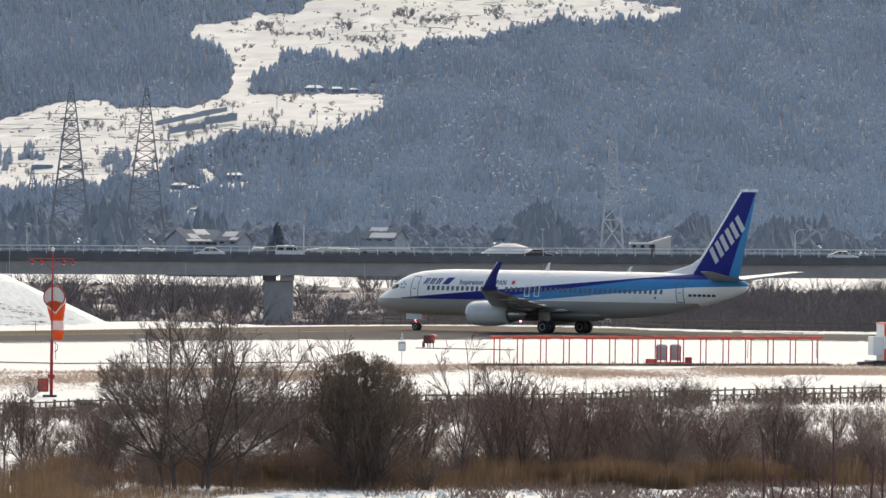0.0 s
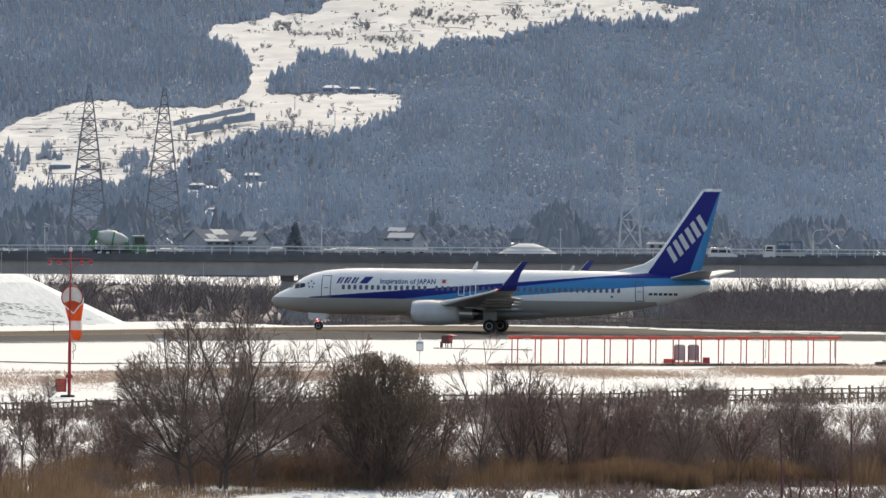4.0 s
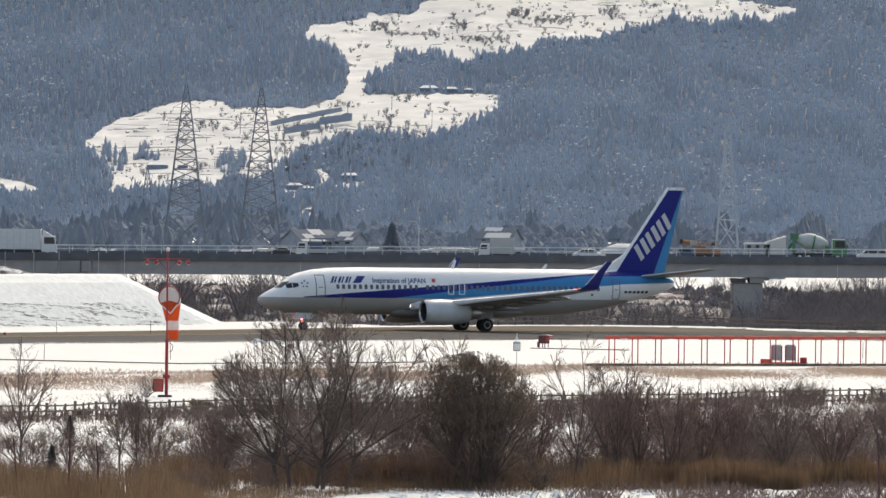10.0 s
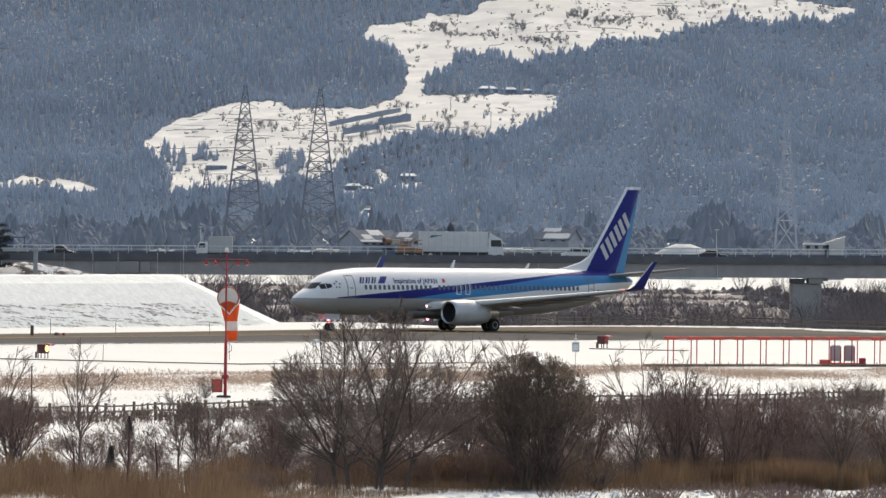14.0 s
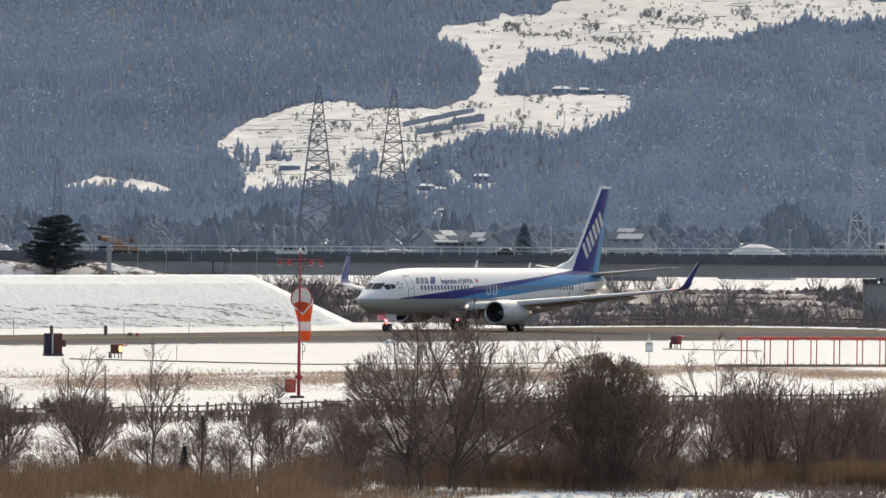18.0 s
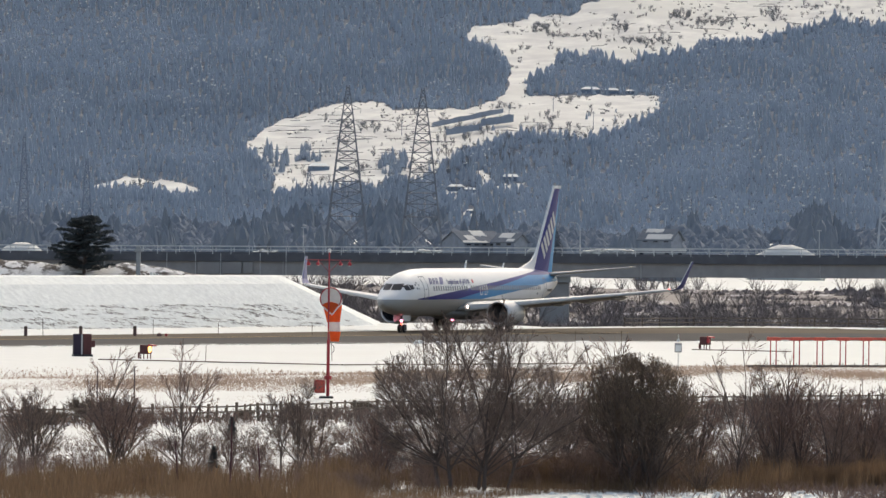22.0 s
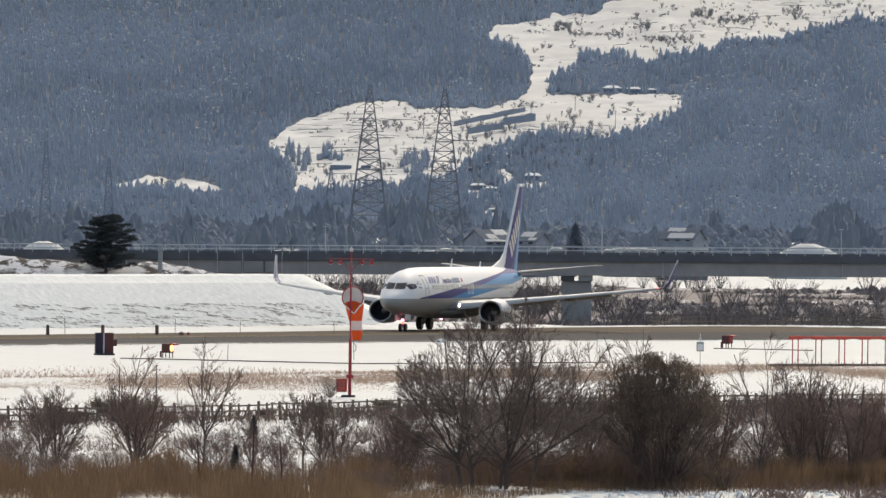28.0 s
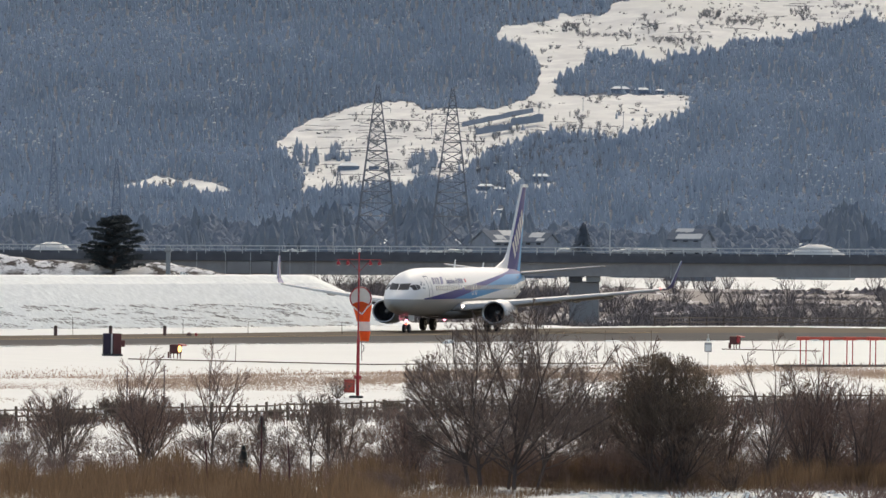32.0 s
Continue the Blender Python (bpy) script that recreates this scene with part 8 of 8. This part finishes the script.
def box_truck(label, L, box_h, cab_h, half, box_paint, cab_paint, cab_len, mark=False, axles=None, r_=0.42):
    """Place: its front end on the road, looking along +x."""
    ob = thing("box_truck", label, "truck", group="expressway traffic")
    chassis(ob, -L + 0.2, -0.6, r_ * 1.7, half)
    truck_cab(ob, -cab_len, 0, 0.62, cab_h, half * 0.95, cab_paint)
    body = part("cargo_box", Shape().box(-L, -half, r_ * 1.7 + 0.1, -cab_len - 0.12, half, box_h, 0.05), box_paint, ob)
    for k in range(int(L)):
        x = -L + 0.5 + k * (L - cab_len - 0.8) / max(1, int(L) - 1)
        part("panel_seam", Shape().box(x - 0.02, -half - 0.008, r_ * 1.7 + 0.2, x + 0.02, half + 0.008, box_h - 0.1), BOX_GREY, body)
    part("roof_edge", Shape().box(-L - 0.02, -half - 0.02, box_h - 0.07, -cab_len - 0.1, half + 0.02, box_h + 0.02, 0.02), box_paint, body)
    if mark:
        for k in range(3):
            for side in (-1, 1):
                part("box_mark", Shape().prism([(-L + 1.5 + 0.5 * k, box_h - 0.85 + 0.12 * k), (-L + 2.0 + 0.5 * k, box_h - 0.85 + 0.12 * k), (-L + 2.3 + 0.55 * k, box_h - 0.5), (-L + 1.8 + 0.5 * k, box_h - 0.5)], side * half - 0.014, side * half + 0.014), MARK_TEAL, body)
        part("wind_deflector", Shape().prism([(-cab_len + 0.1, cab_h), (-0.55, cab_h), (-cab_len + 0.2, box_h - 0.1)], -half * 0.8, half * 0.8), cab_paint, ob)
    part("side_guard", Shape().box(-L + 2.4, -half - 0.0, 0.45, -cab_len - 0.6, -half + 0.05, 0.85), DARK_METAL, ob)
    return ob, put_wheels(ob, axles, half - 0.2, r_)


def flatbed_truck():
    ob = thing("flatbed_truck", "small white-cabbed flatbed truck with a blue-grey frame", "truck", group="expressway traffic")
    chassis(ob, -5.6, -0.5, 0.62, 0.9)
    truck_cab(ob, -1.55, 0, 0.5, 2.25, 0.85, CAR_WHITE)
    bed = part("bed", Shape().box(-5.7, -0.95, 0.72, -1.65, 0.95, 0.92, 0.02), BOX_GREY, ob)
    for y in (-0.95, 0.91):
        part("side_board", Shape().box(-5.7, y, 0.92, -1.7, y + 0.04, 1.28), BOX_GREY, bed)
    s = Shape()
    for x in (-5.2, -3.6, -1.9):
        for y in (-0.8, 0.8):
            part("frame_post", Shape().box(x - 0.05, y - 0.05, 0.92, x + 0.05, y + 0.05, 2.75), FRAME_BLUE, bed)
    for y in (-0.8, 0.8):
        part("frame_rail", Shape().box(-5.3, y - 0.05, 2.62, -1.8, y + 0.05, 2.78), FRAME_BLUE, bed)
    part("load", Shape().box(-3.6, -0.7, 0.93, -1.9, 0.7, 2.3, 0.1), FRAME_BLUE, ob, "dark blue covered load")
    return ob, put_wheels(ob, (-4.6, -0.95), 0.75, 0.36)


def mixer_truck():
    ob = thing("mixer_truck", "green concrete mixer truck with a dirty pale drum", "truck", group="expressway traffic")
    chassis(ob, -7.6, -0.6, 0.95, 1.15)
    cab = truck_cab(ob, -2.0, 0, 0.7, 2.95, 1.15, TRUCK_GREEN)
    part("cab_roof", Shape().box(-2.02, -1.17, 2.9, -0.3, 1.17, 3.05, 0.05), WHITE_PAINT, ob, "white cab roof")
    s = Shape()
    rings = []
    a, b = Vector((-2.6, 0, 2.15)), Vector((-7.2, 0, 3.0))
    w = (b - a).normalized()
    up = Vector((0, 1, 0)).cross(w).normalized()
    for t, q in ((0, 0.35), (0.05, 0.62), (0.25, 1.0), (0.5, 1.18), (0.68, 1.12), (0.88, 0.7), (1.0, 0.5)):
        c = a.lerp(b, t)
        rings.append([c + Vector((0, 1, 0)) * q * math.cos(2 * math.pi * k / 20) + up * q * math.sin(2 * math.pi * k / 20) for k in range(20)])
    drum = part("drum", s.rings(rings), DRUM_GREY, ob, "pale dirty mixer drum", smooth=True)
    part("drum_band", Shape().rings([[Vector(a).lerp(b, t) + Vector((0, 1, 0)) * q * math.cos(2 * math.pi * k / 20) + up * q * math.sin(2 * math.pi * k / 20) for k in range(20)] for t, q in ((0.42, 1.16), (0.42, 1.21), (0.47, 1.22), (0.47, 1.18))], caps=False), TRUCK_GREEN, drum)
    part("hopper", Shape().prism([(-7.9, 2.9), (-6.9, 2.9), (-6.7, 3.75), (-8.0, 3.75)], -0.75, 0.75), TRUCK_GREEN, ob, "green loading hopper")
    part("rear_frame", Shape().box(-7.7, -0.9, 1.0, -7.2, 0.9, 2.9, 0.04), TRUCK_GREEN, ob)
    part("chute", Shape().tube((-7.7, 0, 2.4), (-8.2, 0, 1.5), 0.25, 0.2, 8), TRUCK_GREEN, ob)
    part("front_stand", Shape().box(-3.0, -0.8, 1.0, -2.4, 0.8, 2.1, 0.04), TRUCK_GREEN, ob)
    part("fender", Shape().box(-7.4, -1.2, 1.0, -4.6, 1.2, 1.15, 0.04), TRUCK_GREEN, ob)
    return ob, put_wheels(ob, (-6.6, -5.4, -1.3), 1.0, 0.48)


def crane_truck():
    ob = thing("crane_truck", "orange drilling machine loaded on a truck", "truck", group="expressway traffic")
    chassis(ob, -5.6, -0.4, 0.7, 1.05)
    truck_cab(ob, -1.75, 0, 0.55, 1.75, 1.0, FRAME_BLUE)
    body = part("machine_body", Shape().box(-4.5, -1.0, 0.85, -2.0, 1.0, 1.75, 0.12), MACHINE_ORANGE, ob)
    part("hood", Shape().box(-3.6, -0.8, 1.75, -2.2, 0.8, 2.05, 0.1), MACHINE_ORANGE, body)
    part("grille", Shape().box(-4.2, -1.02, 1.0, -3.2, -1.0, 1.6), DARK_METAL, body)
    part("tool_box", Shape().box(-5.6, -1.0, 0.8, -4.6, 1.0, 1.45, 0.06), MACHINE_ORANGE, ob, "dull orange tool box")
    part("operator_cab", Shape().box(-2.4, -0.9, 1.95, -1.3, 0.3, 2.75, 0.08), MACHINE_BEIGE, ob, "worn beige operator cab")
    part("cab_window", Shape().box(-2.2, -0.92, 2.3, -1.5, -0.9, 2.65), GLASS_DARK, ob)
    part("boom_head", Shape().lathe([(-1.35, 0.22), (-1.1, 0.34), (-0.5, 0.36), (-0.3, 0.22), (-0.1, 0.18)], "x", 12, (0, 0, 2.5)), MACHINE_ORANGE, ob)
    part("boom_tip", Shape().box(-0.35, -0.25, 2.3, 0.1, 0.25, 2.95, 0.08), RUST_BOX, ob)
    # the lattice mast lies folded over the machine
    for y in (-0.45, 0.45):
        for z in (2.2, 2.75):
            part("mast_chord", Shape().bar((-5.5, y, z - 0.15), (-2.3, y, z), 0.09, 0.09), MACHINE_ORANGE, ob)
        for k in range(6):
            x = -5.4 + k * 0.52
            part("mast_lace", Shape().bar((x, y, 2.06 + 0.024 * k), (x + 0.5, y, 2.63 + 0.024 * k), 0.05, 0.05), MACHINE_ORANGE, ob)
    part("winch", Shape().tube((-4.6, -0.35, 2.3), (-4.6, 0.35, 2.3), 0.26, 0.26, 12), DARK_METAL, ob)
    part("hydraulic_arm", Shape().tube((-2.6, 0, 1.9), (-0.9, 0, 2.4), 0.1), DARK_METAL, ob)
    return ob, put_wheels(ob, (-4.5, -3.4, -0.9), 0.85, 0.42)


# thing and wheels, way (1 to the west), place at a time, pace; the paces are in directions of the opening view
TRAFFIC = [
    (car("sedan", "white sedan driving on the expressway", CAR_WHITE), -1, [(0, 370), (1, 160)]),
    (car("van", "small white van driving on the expressway", CAR_WHITE, 4.0, 1.8, True), 1, [(0, 512), (1, 697), (3, 1064)]),
    (car("hatchback", "dark car driving on the expressway", CAR_DARK, 4.3), 1, [(0, 953), (1, 1144)]),
    (car("sedan", "white sedan driving on the expressway", CAR_WHITE), 1, [(0, 1492), (1, 1682)]),
    (mixer_truck(), 1, [(3, 55), (5.5, 486), (7.5, 838), (10.5, 1386)]),
    (car("sedan", "white sedan driving on the expressway", CAR_WHITE, 4.7), 1, [(5.5, 61), (7.5, 399), (9, 666), (12.5, 1271)]),
    (car("hatchback", "dark car driving on the expressway", CAR_DARK, 4.2), 1, [(8.5, 47), (9.5, 217), (12.5, 706)]),
    (box_truck("large truck with a long pale cargo box and a teal mark", 11.9, 3.75, 2.85, 1.24, BOX_WHITE, CAR_WHITE, 2.1, True, (-10.2, -9.0, -3.0, -1.3), 0.48), 1, [(10.5, -17), (12.5, 323), (14.5, 670), (17.5, 1193)]),
    (car("hatchback", "dark car driving on the expressway", CAR_DARK, 4.0, 1.55), 1, [(14.5, -118), (16.5, 218), (19, 621), (20.5, 858)]),
    (flatbed_truck(), -1, [(3, 1487), (6, 987), (8.5, 556), (11.5, 86), (13.5, -249)]),
    (box_truck("small truck with a grey cargo box and white cab", 4.95, 3.0, 2.2, 0.95, BOX_GREY, CAR_WHITE, 1.5, False, (-3.8, -0.9), 0.36), -1, [(5.5, 1354), (8.5, 868), (11.5, 420), (14.5, -35)]),
    (crane_truck(), -1, [(7.5, 1396), (9.5, 1079), (12.5, 608), (16.5, -27)]),
    (car("estate_car", "white estate car driving on the expressway", CAR_WHITE, 4.4, 1.6, True), -1, [(10.5, 1261), (12.5, 946), (14.5, 635), (17.5, 156), (20.5, -310)])]


def move_traffic():
    for (ob, wheels_), way, marks in TRAFFIC:
        lane = ROAD_Y + (8.6 if way > 0 else 3.3)
        (ta, qa), (tb, qb) = marks[0], marks[-1]
        pace = (qb - qa) / (tb - ta)
        times = sorted({0.0, 32.0, *[float(t) for t, _ in marks], *[2.0 * k for k in range(17)]})
        rows, run, last = [], {}, None
        marks = [(marks[0][0] - 60, qa - 60 * pace)] + list(marks) + [(marks[-1][0] + 60, qb + 60 * pace)]
        for t in times:
            x = spot(mix_at(t, marks), 450, lane).x
            rows.append((t, pose(x, lane, road_z(x) - 0.5, 0, 0, 0 if way > 0 else 180)))
        walk(ob, rows)




def motions():
    move_airliner()
    move_traffic()



motions()
